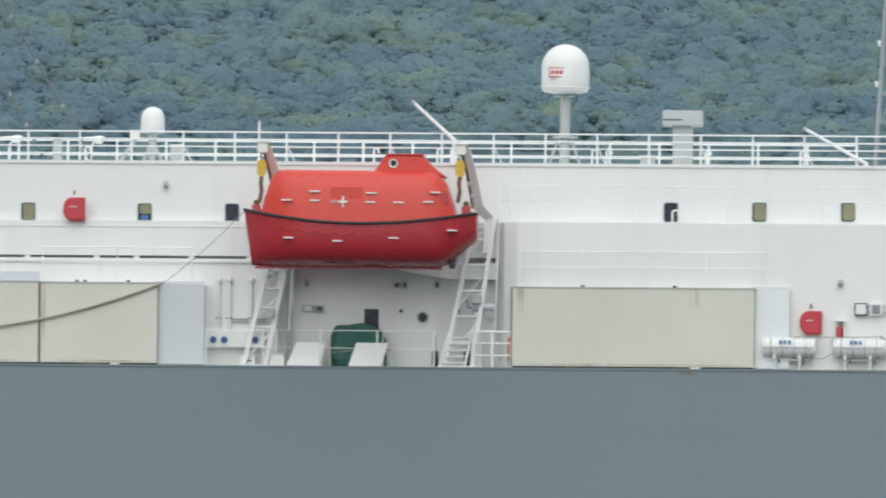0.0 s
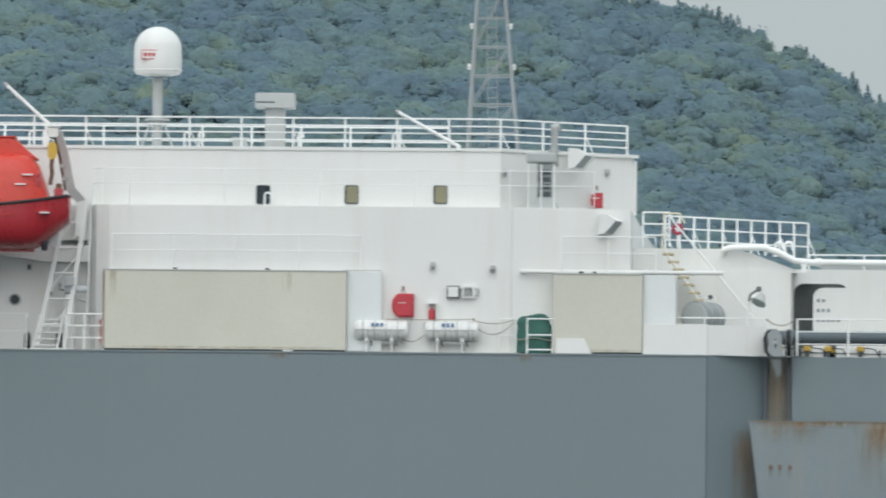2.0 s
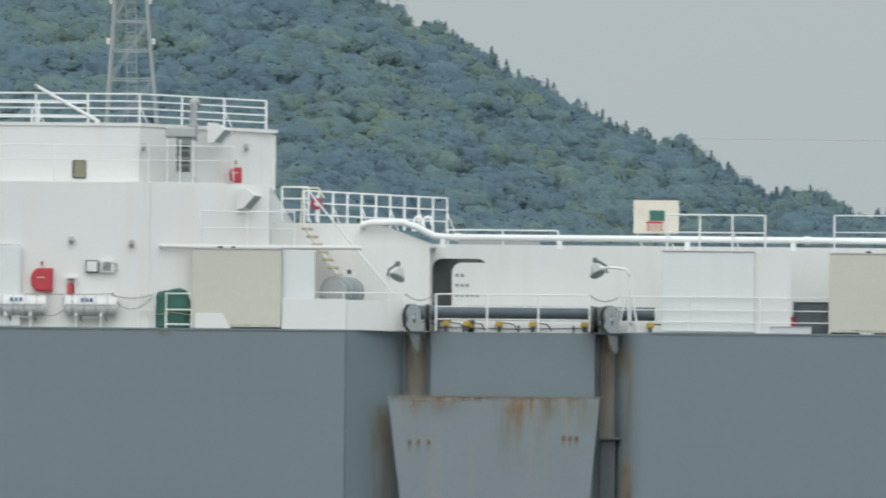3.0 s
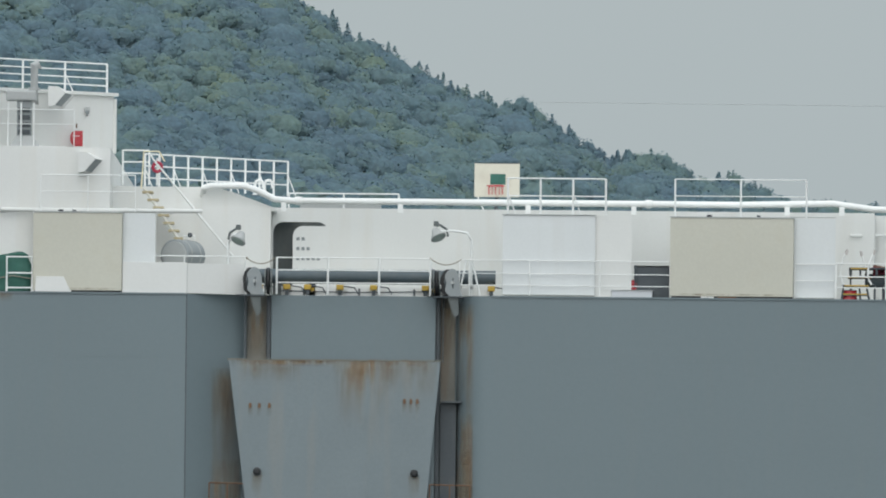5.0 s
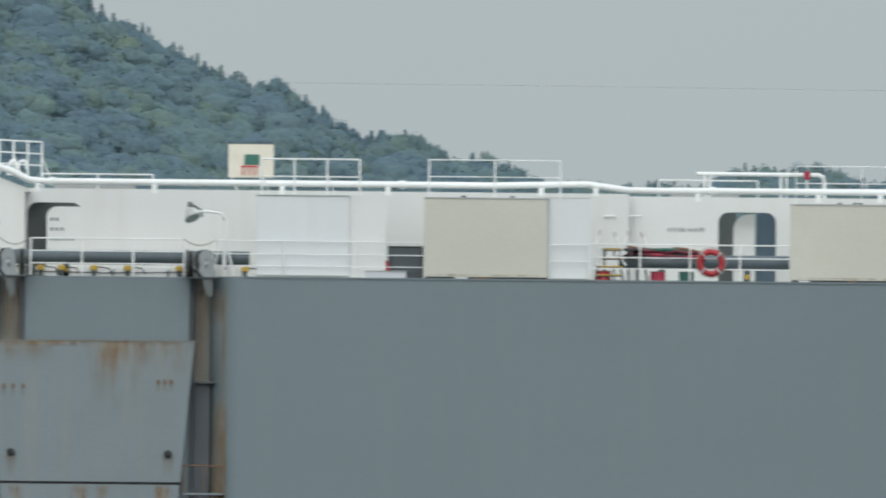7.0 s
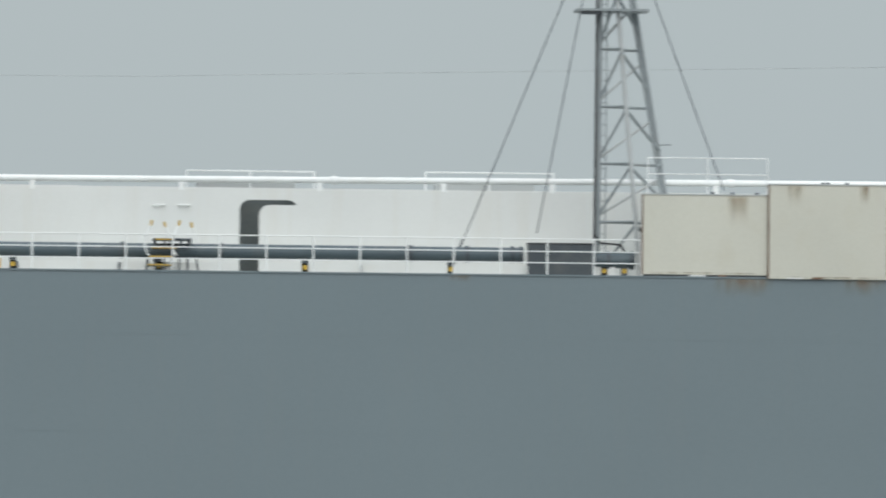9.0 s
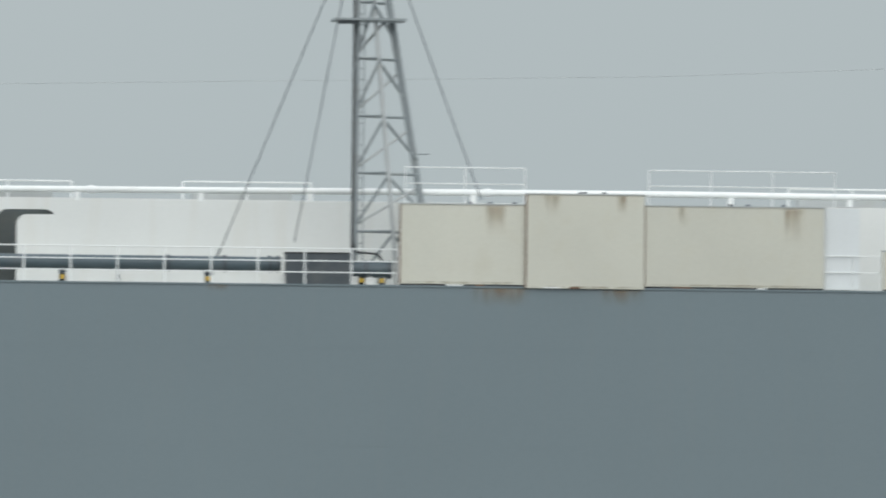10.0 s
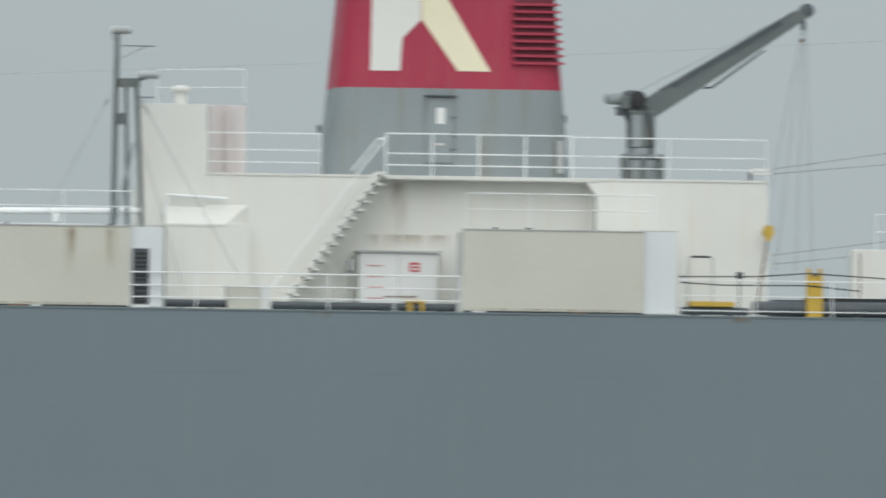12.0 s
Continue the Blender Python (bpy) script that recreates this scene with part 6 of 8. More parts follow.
    x0, x1 = 13.42, 14.11
    th = thing("ladder_rack", (x0 + x1) / 2, 0.1, 0.012, "white pipe frame in front of the tarpaulin", "frame")
    part("frame", tube([(x0, 0.1, 0.012), (x0, 0.1, 0.96), (x1, 0.1, 0.96), (x1, 0.1, 0.012)], 0.03), RAIL, th)
    for z in (0.12, 0.52):
        part("cross_bar", tube([(x0, 0.1, z), (x1, 0.1, z)], 0.022), RAIL, th)

    # hood vents on the house side
    for px, y in (((14.77, 5.40), 1.2), ((15.63, 3.57), 0.4)):
        x, z = px
        th = thing("hood_vent", x, y, z, "white slanting exhaust hood with a grey grille", "ventilator", "hood vents")
        front = [(x - 0.30, z + 0.28), (x - 0.06, z + 0.27), (x + 0.17, z + 0.10), (x - 0.14, z - 0.26), (x - 0.30, z - 0.28)]
        back = [(x - 0.30, z + 0.28), (x - 0.02, z + 0.27), (x + 0.36, z + 0.08), (x + 0.05, z - 0.28), (x - 0.30, z - 0.28)]
        part("hood", loft([[(p, y - 0.15, q) for p, q in front], [(p, y + 0.22, q) for p, q in back], [(p, y + 1.6, q) for p, q in back]]), WHITE, th)
        mouth = [Vector((front[2][0], y - 0.15, front[2][1])), Vector((back[2][0], y + 0.22, back[2][1])), Vector((back[3][0], y + 0.22, back[3][1])), Vector((front[3][0], y - 0.15, front[3][1]))]
        c = sum(mouth, Vector()) / 4
        off = (mouth[1] - mouth[0]).cross(mouth[3] - mouth[0]).normalized() * 0.012
        off = off if off.y < 0 else -off
        part("grille", loft([[tuple(c + (p - c) * 0.88 + off) for p in mouth], [tuple(c + (p - c) * 0.88 - off) for p in mouth]]), GREY, th, "grey grille")
    # ventilator with a grey hood on the walkway
    x, z = 13.75, 5.39
    th = thing("mushroom_vent", x, 0.9, 4.01, "grey ventilator cowl standing on the walkway", "ventilator")
    part("hood", B((x - 0.42, x + 0.42, 0.65, 1.25, z - 0.14, z + 0.15), bevel=0.05), LIGHT_GREY, th, smooth=False)
    part("neck", B((x - 0.12, x + 0.28, 0.75, 1.2, 4.01, z - 0.141)), GREY, th, "darker grey neck")
    part("skirt", loft([[(x - 0.30, 0.66, 4.012), (x + 0.52, 0.66, 4.012), (x + 0.52, 1.28, 4.012), (x - 0.30, 1.28, 4.012)], [(x - 0.13, 0.74, 4.30), (x + 0.29, 0.74, 4.30), (x + 0.29, 1.21, 4.30), (x - 0.13, 1.21, 4.30)]]), LIGHT_GREY, th)
    for i in range(4):
        part("louvre", B((x - 0.08, x + 0.24, 0.72, 0.749, 4.33 + 0.2 * i, 4.46 + 0.2 * i)), DARK, th)
    for i in range(3):
        part("guard_bar", tube([(x - 0.35 + 0.35 * i, 0.6, 4.01), (x - 0.35 + 0.35 * i, 0.6, z - 0.2)], 0.025), RAIL, th)
    x = 14.06
    th = thing("vent_pipe", x, 1.8, 5.6, "grey upright vent pipe with a bent cap at the railing", "air vent")
    part("pipe", tube([(x, 1.8, 5.2), (x, 1.8, 6.25), (x + 0.15, 1.8, 6.32)], 0.13, 12), LIGHT_GREY, th, smooth=True)
    part("collar", spin([(0.17, 5.6), (0.17, 5.66)], 14, at=(x, 1.8, 0)), LIGHT_GREY, th)
    lifebuoy_case(15.19, 3.3, 4.34, 0.34, 0.42)
    deck_light(15.46, 3.86, 5.14)
    # white pipe across the house side
    z = 2.26
    th = thing("fire_main", 13.25, 0.3, z, "white fire main pipe along the house side", "pipe")
    part("pipe", tube([(13.25, 0.5, z), (13.29, 0.34, z), (18.73, 0.34, z)], 0.06, 10), WHITE, th, smooth=True)
    for px in (14.33, 16.65, 17.88):
        part("flange", spin([(0.085, px - 0.03), (0.085, px + 0.03)], 14, "x", at=(0, 0.34, z)), WHITE, th)
    floodlight(19.43, 0.75, 0.012, (19.74, 1.56), 1)
    floodlight(26.08, 0.4, 0.012, (25.14, 1.69), -1)


def floodlight(x, y, z, head, s):
    hx, hz = head
    th = thing("floodlight", x, y, z, "grey floodlight on a bent white pole", "floodlight", "floodlights")
    bend = [(x, y, z), (x, y, hz - 0.15), (x - 0.12 * (1 if s < 0 else -1), y, hz + 0.05), ((x + hx) / 2, y, hz + 0.10), (hx, y, hz + 0.10)]
    part("pole", tube(bend, 0.035, 8), RAIL, th, smooth=True)
    tilt = Matrix.Translation((hx, y, hz)) @ Matrix.Rotation(radians(26 * s), 4, "Y") @ Matrix.Rotation(radians(-24), 4, "X")

    def tilted(bm):
        bmesh.ops.transform(bm, matrix=tilt, verts=bm.verts[:])
        return bm

    lamp = part("lamp_head", tilted(spin([(0.05, 0.20), (0.10, 0.15), (0.15, 0.02), (0.22, -0.08), (0.22, -0.11), (0.19, -0.11)], 20)), LIGHT_GREY, th, "grey bell-shaped lamp housing", smooth=True)
    part("glass", tilted(spin([(0.185, -0.122), (0.185, -0.112)], 20)), GREEN_GLASS, lamp, "pale green front glass")
    part("bracket", tube([(hx - 0.30 * s, y, hz - 0.05), (hx - 0.26 * s, y, hz + 0.14), (hx - 0.08 * s, y, hz + 0.26), (hx + 0.02 * s, y, hz + 0.24)], 0.035), STEEL, lamp)
    part("terminal_box", B((hx - 0.10, hx + 0.04, y - 0.05, y + 0.05, hz + 0.22, hz + 0.36), bevel=0.02), STEEL, lamp)
    part("junction", spin([(0.05, -0.06), (0.06, 0.0), (0.05, 0.06)], 10, at=(x, y, z + 0.25)), LIGHT_GREY, th)


def dark_pipe(x0, x1, y, z, r, flanges, label="dark grey roller pipe along the deck edge"):
    th = thing("deck_pipe", (x0 + x1) / 2, y, 0.012, label, "pipe", "deck pipes")
    part("pipe", tube([(x0, y, z), (x1, y, z)], r, 18), PIPE_GREY, th, smooth=True)
    for f in flanges:
        part("flange", spin([(r * 1.18, f - 0.05), (r * 1.18, f + 0.05)], 18, "x", at=(0, y, z)), DARK, th)
    n = max(2, int((x1 - x0) / 3.2))
    for k in range(n):
        x = x0 + (x1 - x0) * (k + 0.5) / n
        part("support", B((x - 0.09, x + 0.09, y - 0.12, y + 0.12, 0.012, z - r * 0.8)), DARK, th)
        part("support_clip", B((x - 0.06, x + 0.06, y - 0.16, y - 0.121, 0.1, 0.22)), YELLOW, th, "ochre clip")
    return th


def build_pipes():
    # the thick white pipe over the casing
    y = 3.0
    pts = [(18.67, y + 0.6, 2.84), (18.70, y, 3.01), (18.91, y, 3.07), (19.80, y, 3.08), (20.19, y, 2.95), (20.65, y, 2.72), (21.11, y, 2.68),
           (33.35, y, 2.68), (35.96, y, 2.74), (37.08, y, 2.59), (37.85, y, 2.58), (51.61, y, 2.62), (64.09, y, 2.68), (73.17, y, 2.71), (80.48, y, 2.69), (88.84, y, 2.79)]
    th = thing("white_pipeline", pts[0][0], y, pts[0][2], "thick white pipeline along the casing top", "pipeline")
    part("pipe", tube(pts, 0.09, 12), RAIL, th, "white painted pipe", smooth=True)
    xs = [p[0] for p in pts]
    zs = [p[2] for p in pts]
    for k, x in enumerate((20.9, 24.1, 27.6, 30.5, 34.7, 36.2, 39.0, 42.3, 44.0, 46.9, 48.7, 52.8, 56.6, 60.0, 63.0, 67.5, 74.6, 77.9, 80.6, 83.6, 85.9)):
        z = float(np.interp(x, xs, zs))
        part("saddle", B((x - 0.07, x + 0.07, y - 0.10, y + 0.10, z - 0.30, z - 0.07)), RAIL, th)
        if k % 3 == 0:
            part("joint_collar", spin([(0.105, x + 0.4 - 0.1), (0.12, x + 0.4 - 0.05), (0.12, x + 0.4 + 0.05), (0.105, x + 0.4 + 0.1)], 14, "x", at=(0, y, float(np.interp(x + 0.4, xs, zs)))), RAIL, th)
    # thin rails on the casing top
    for a, b, z, yy in ((21.00, 24.03, 2.97, 5.0), (37.96, 40.68, 2.96, 5.0), (53.03, 56.55, 2.95, 5.0), (59.62, 63.16, 2.98, 5.0), (76.38, 79.91, 2.99, 5.0), (45.39, 46.71, 2.95, 5.0)):
        railing([(a, yy, z - 0.5), (b, yy, z - 0.5)], 0.5, (0.25,), 1.7, "low white hatch railing on the casing top", r=0.02, rp=0.025)
        th = thing("roof_hatch", (a + b) / 2, yy + 0.8, z - 0.5, "grey hatch cover on the casing top", "hatch", "roof hatches")
        part("cover", B((a + 0.3, b - 0.5, yy + 0.3, yy + 1.4, z - 0.5, z - 0.18), bevel=0.03), LIGHT_GREY, th)
        part("coaming", B((a + 0.25, b - 0.45, yy + 0.25, yy + 1.45, z - 0.58, z - 0.5)), WHITE, th)
    # portal of white pipe and red valves
    for x0, x1, xr, zt, low in ((39.09, 42.50, 42.02, 3.12, 2.48), (81.95, 83.11, 82.56, 3.19, 2.45)):
        th = thing("pipe_portal", x0, 4.46, low, "white pipe portal with a red valve over the casing edge", "pipe frame", "pipe portals")
        part("pipe", tube([(x0 - 0.1, 4.46, zt), (x1 - 0.15, 4.46, zt), (x1 - 0.03, 4.46, zt - 0.06), (x1, 4.46, zt - 0.2), (x1, 4.46, low)], 0.06, 10), RAIL, th, smooth=True)
        for x in (x0 + 0.12, (x0 * 0.35 + x1 * 0.65)):
            part("leg", B((x - 0.035, x + 0.035, 4.40, 4.465, low, zt)), RAIL, th)
            part("leg", B((x + 0.13, x + 0.18, 4.40, 4.465, low, zt)), RAIL, th)
        part("valve", spin([(0.04, -0.12), (0.09, -0.1), (0.09, 0.1), (0.04, 0.12)], 12, at=(xr, 4.28, zt - 0.02)), FUNNEL_RED, th, "red valve", smooth=True)
        part("valve_stem", tube([(xr, 4.28, zt - 0.14), (xr, 4.28, zt - 0.6)], 0.03), RAIL, th)

    # dark pipes and rollers at the deck edge
    dark_pipe(20.07, 26.74, 0.9, 0.53, 0.2, (20.53, 25.01))
    dark_pipe(36.82, 41.49, 0.9, 0.55, 0.2, (40.13,))
    dark_pipe(46.12, 62.09, 0.9, 0.58, 0.2, (51.11, 53.81, 58.99, 60.54, 61.78, 62.01))
    dark_pipe(64.02, 65.13, 0.9, 0.46, 0.22, (64.41, 65.06))
    x0, x1 = 62.21, 64.00
    th = thing("winch_box", (x0 + x1) / 2, 0.9, 0.012, "dark grey steel machinery box on the deck pipe", "machinery box")
    part("case", B((x0, x1, 0.5, 1.4, 0.012, 0.88), bevel=0.02), DARK, th)
    part("lid", B((x0 - 0.02, x1 + 0.02, 0.48, 1.42, 0.88, 0.88 + 0.025)), BLACK, th)
    # ochre valve gear under the roller pipe
    rnd = random.Random(3)
    for k, x in enumerate((20.31, 21.05, 21.62, 22.50, 23.42, 24.83, 26.63)):
        th = thing("roller_bearing", x, 0.6, 0.012, "ochre painted roller bearing under the deck pipe", "bearing", "roller bearings")
        part("housing", B((x - 0.10, x + 0.10, 0.55, 0.75, 0.16, 0.30), bevel=0.02), YELLOW, th)
        part("base", B((x - 0.05, x + 0.05, 0.58, 0.72, 0.012, 0.16)), DARK, th)
        part("grease_pipe", tube([(x + 0.1, 0.5, 0.26), (x + 0.4, 0.5, 0.22), (x + 0.5, 0.5, 0.05)], 0.018), DARK, th)
    x0, x1 = 22.69, 25.08
    th = thing("white_sill", (x0 + x1) / 2, 0.8, 0.012, "white painted coaming under the roller pipe", "coaming")
    part("coaming", B((20.9, 26.6, 0.78, 0.82, 0.012, 0.25)), WHITE, th)
    part("lashing_wire", tube([(20.8, 0.74, 0.13), (22.9, 0.74, 0.10), (25.1, 0.74, 0.14)], 0.014, 5), DARK, th)
    for x in (21.5, 23.0, 24.5):
        part("knee", B((x, x + 0.05, 0.70, 0.78, 0.012, 0.2)), DARK, th)


def build_midship_gear():
    # basketball board on the deck behind
    y = 7.0
    x0, z0 = 26.09, 3.00
    x1, z1 = 27.34, 3.93
    th = thing("basketball_board", (x0 + x1) / 2, y, 2.3, "cream wooden basketball board with a green square and red hoop", "basketball board")
    part("board", B((x0, x1, y, y + 0.05, z0, z1), bevel=0.008), BOARD, th)
    part("edge_trim", B((x0 - 0.02, x1 + 0.02, y - 0.01, y + 0.06, z1, z1 + 0.02)), DARK, th)
    cx = 26.74
    part("target_square", B((cx - 0.21, cx + 0.21, y - 0.006, y - 0.001, 3.35, 3.64)), TARP, th, "green painted square")
    hz = 3.30
    bm = bmesh.new()
    pts = [(cx - 0.06 + 0.24 * math.cos(radians(a)), y - 0.28 + 0.24 * math.sin(radians(a)), hz) for a in range(0, 361, 20)]
    hoop = part("hoop", tube(pts, 0.016, 6), RED, th, "red hoop")
    part("net", B(*[(cx - 0.06 + 0.2 * math.cos(radians(a)) - 0.008, cx - 0.06 + 0.2 * math.cos(radians(a)) + 0.008, y - 0.28 + 0.2 * math.sin(radians(a)) - 0.008, y - 0.28 + 0.2 * math.sin(radians(a)) + 0.008, hz - 0.24, hz) for a in range(0, 360, 30)]), RED, hoop)
    part("brace", tube([(cx, y + 0.06, z0 + 0.2), (cx - 0.1, y + 0.25, 2.2)], 0.05), DARK, th)
    part("brace", tube([(x0 + 0.1, y + 0.06, z0), (cx - 0.2, y + 0.3, 2.2)], 0.02), RAIL, th)

    # railings along the deck edge
    lab = "white deck edge railing with three bars"
    railing([(20.78, 0.1, 0.012), (24.97, 0.1, 0.012)], 1.0, (0.32, 0.66), 1.4, lab, r=0.018)
    railing([(25.76, 0.1, 0.012), (31.5, 0.1, 0.012)], 0.98, (0.30, 0.62), 2.2, lab, r=0.014, rp=0.018)
    railing([(34.9, 0.1, 0.012), (36.0, 0.1, 0.012)], 0.95, (0.5,), 1.2, lab, r=0.014, rp=0.016)
    railing([(36.02, 0.1, 0.012), (41.48, 0.1, 0.012)], 0.98, (0.32, 0.62), 1.35, lab, r=0.018, rp=0.026)
    railing([(44.95, 0.2, 0.012), (46.0, 0.2, 0.012)], 0.95, (0.5,), 1.2, lab, r=0.014, rp=0.016)
    railing([(46.05, 0.1, 0.012), (65.25, 0.1, 0.012)], 0.98, (0.33, 0.64), 1.28, lab, r=0.018, rp=0.026)
    railing([(76.95, 0.2, 0.012), (78.5, 0.2, 0.012)], 0.95, (0.5,), 0.8, lab, r=0.014, rp=0.016)
    rope((19.96, 0.1, 0.99), (20.73, 0.1, 1.00), 0.16, 0.018)
    rope((24.97, 0.1, 1.01), (25.82, 0.1, 1.01), 0.16, 0.018)

    # slanting stays of the gate beside the after sheave
    x = 26.03
    th = thing("gate_frame", x, 0.2, 0.012, "white gate frame beside the wire sheave", "gate")
    for dx in (-0.16, 0.0, 0.16):
        part("upright", tube([(x + dx * 1.8, 0.2, 0.012), (x + dx * 0.5, 0.2, 1.0)], 0.026), RAIL, th)
    part("sill_bar", tube([(x - 0.3, 0.2, 0.3), (x + 0.3, 0.2, 0.3)], 0.02), RAIL, th)

    # dark bin, red pot, grey crate
    x0, z1 = 30.53, 0.90
    x1 = 31.49
    th = thing("dark_bin", (x0 + x1) / 2, 0.8, 0.012, "dark grey steel bin beside the trunk", "bin")
    part("case", B((x0, x1, 0.5, 1.2, 0.012, z1 - 0.03), bevel=0.02), DARK, th)
    part("rim", B((x0 - 0.02, x1 + 0.02, 0.48, 1.22, z1 - 0.03, z1)), BLACK, th)
    part("stand_pipe", tube([(x0 + 0.02, 0.42, 0.3), (x0 + 0.02, 0.42, z1)], 0.03), DARK, th)
    x, z = 30.49, 0.43
    th = thing("hydrant", x, 0.5, 0.012, "red fire hydrant at the bin", "hydrant")
    part("body", spin([(0.06, 0.2), (0.10, 0.24), (0.11, 0.42), (0.06, 0.48), (0.03, 0.50)], 14, at=(x, 0.5, 0)), RED, th, smooth=True)
    part("riser", tube([(x, 0.5, 0.012), (x, 0.5, 0.22)], 0.04), LIGHT_GREY, th)
    x0, x1 = 29.91, 31.02
    th = thing("deck_crate", (x0 + x1) / 2, 0.4, 0.012, "low pale grey crate at the deck edge", "crate")
    part("case", B((x0, x1, 0.2, 0.6, 0.012, 0.2), bevel=0.015), PANEL, th)
    part("lid", B((x0 - 0.02, x1 + 0.02, 0.18, 0.62, 0.2, 0.22)), LIGHT_GREY, th)

    # ladder stands with white hoops and ochre rungs
    ladder_stand(36.66, 0.6, True)
    ladder_stand(52.22, 0.6, False)
    # hoses, drums, lifebuoy amidships
    x, z = 39.32, 0.51
    th = thing("lifebuoy", x, 0.04, z, "orange-red lifebuoy tied to the deck railing", "lifebuoy")
    R, r = 0.30, 0.085
    part("ring", torus(x, 0.02, z, R, r), ORANGE_DARK, th, "faded red ring", smooth=True)
    for a in (45, 135, 225, 315):
        c, s = math.cos(radians(a)), math.sin(radians(a))
        part("band", tube([(x + (R - 0.11) * c, -0.08, z + (R - 0.11) * s), (x + (R + 0.11) * c, -0.08, z + (R + 0.11) * s)], 0.028, 6), LIGHT_GREY, th)
    part("grab_line", tube([(x + 0.42 * math.cos(radians(a)), -0.02, z + 0.42 * math.sin(radians(a))) for a in range(0, 361, 30)], 0.012, 5), ROPE, th)
    hose_pile(37.04, 38.28)
    for k, x in enumerate((37.88, 36.40, 38.66)):
        th = thing("paint_drum", x, 0.55, 0.012, ("magenta-red" if k == 0 else "red" if k == 1 else "green") + " paint drum behind the railing", "drum", "paint drums")
        m = (FUNNEL_RED, ORANGE_DARK, TARP)[k]
        part("barrel", spin([(0.2, 0.012), (0.215, 0.03), (0.2, 0.08), (0.215, 0.15), (0.2, 0.22), (0.205, 0.26)], 18, at=(x, 0.45, 0)), m, th, smooth=True)
        part("lid", spin([(0.21, 0.26), (0.21, 0.275)], 18, at=(x, 0.45, 0)), DARK, th)
    # ochre chests with lids, and white chests by the passage
    for a, b in ((46.35, 47.10), (47.26, 47.77)):
        th = thing("ochre_chest", (a + b) / 2, 0.45, 0.012, "ochre steel chest under the deck pipe", "chest", "ochre chests")
        part("case", B((a, b, 0.3, 0.66, 0.012, 0.30), bevel=0.02), YELLOW, th)
        part("strap", B((a + 0.1, a + 0.16, 0.285, 0.299, 0.012, 0.30)), DARK, th)
    for a, b in ((46.44, 47.01), (47.09, 47.67)):
        th = thing("ochre_tray", (a + b) / 2, 1.3, 0.65, "ochre tray on a stand behind the pipe", "tray", "ochre trays")
        part("tray", B((a, b, 1.2, 1.5, 0.79, 0.85)), YELLOW, th)
        part("stand", B((a + 0.1, b - 0.1, 1.3, 1.4, 0.012, 0.79)), DARK, th)
    th = thing("white_coaming", 56, 0.8, 0.012, "low white coaming under the long deck pipe", "coaming")
    for a, b in ((48.0, 54.3), (55.2, 60.1), (60.5, 64.6)):
        part("coaming", B((a, b, 0.78, 0.82, 0.012, 0.27)), WHITE, th)
    for x in (48.2, 51.0, 57.6):
        part("knee", B((x, x + 0.05, 0.68, 0.78, 0.012, 0.24)), DARK, th)
    # rigid ring bolts on the side wall: pale pipe handles over the stands
    for x, z in ((36.61, 1.91), (37.31, 1.92), (52.25, 1.96), (52.95, 1.97)):
        th = thing("grab_handle", x, 4.0, z, "white grab handle on the casing wall", "handle", "grab handles")
        part("bar", tube([(x - 0.14, 4.0 if x < 45 else 4.38, z), (x - 0.14, 3.9 if x < 45 else 4.28, z), (x + 0.14, 3.9 if x < 45 else 4.28, z), (x + 0.14, 4.0 if x < 45 else 4.38, z)], 0.022), RAIL, th)
        part("plate", B((x - 0.18, x + 0.18, 3.985 if x < 45 else 4.385, 3.998 if x < 45 else 4.398, z - 0.05, z + 0.05)), WHITE, th)


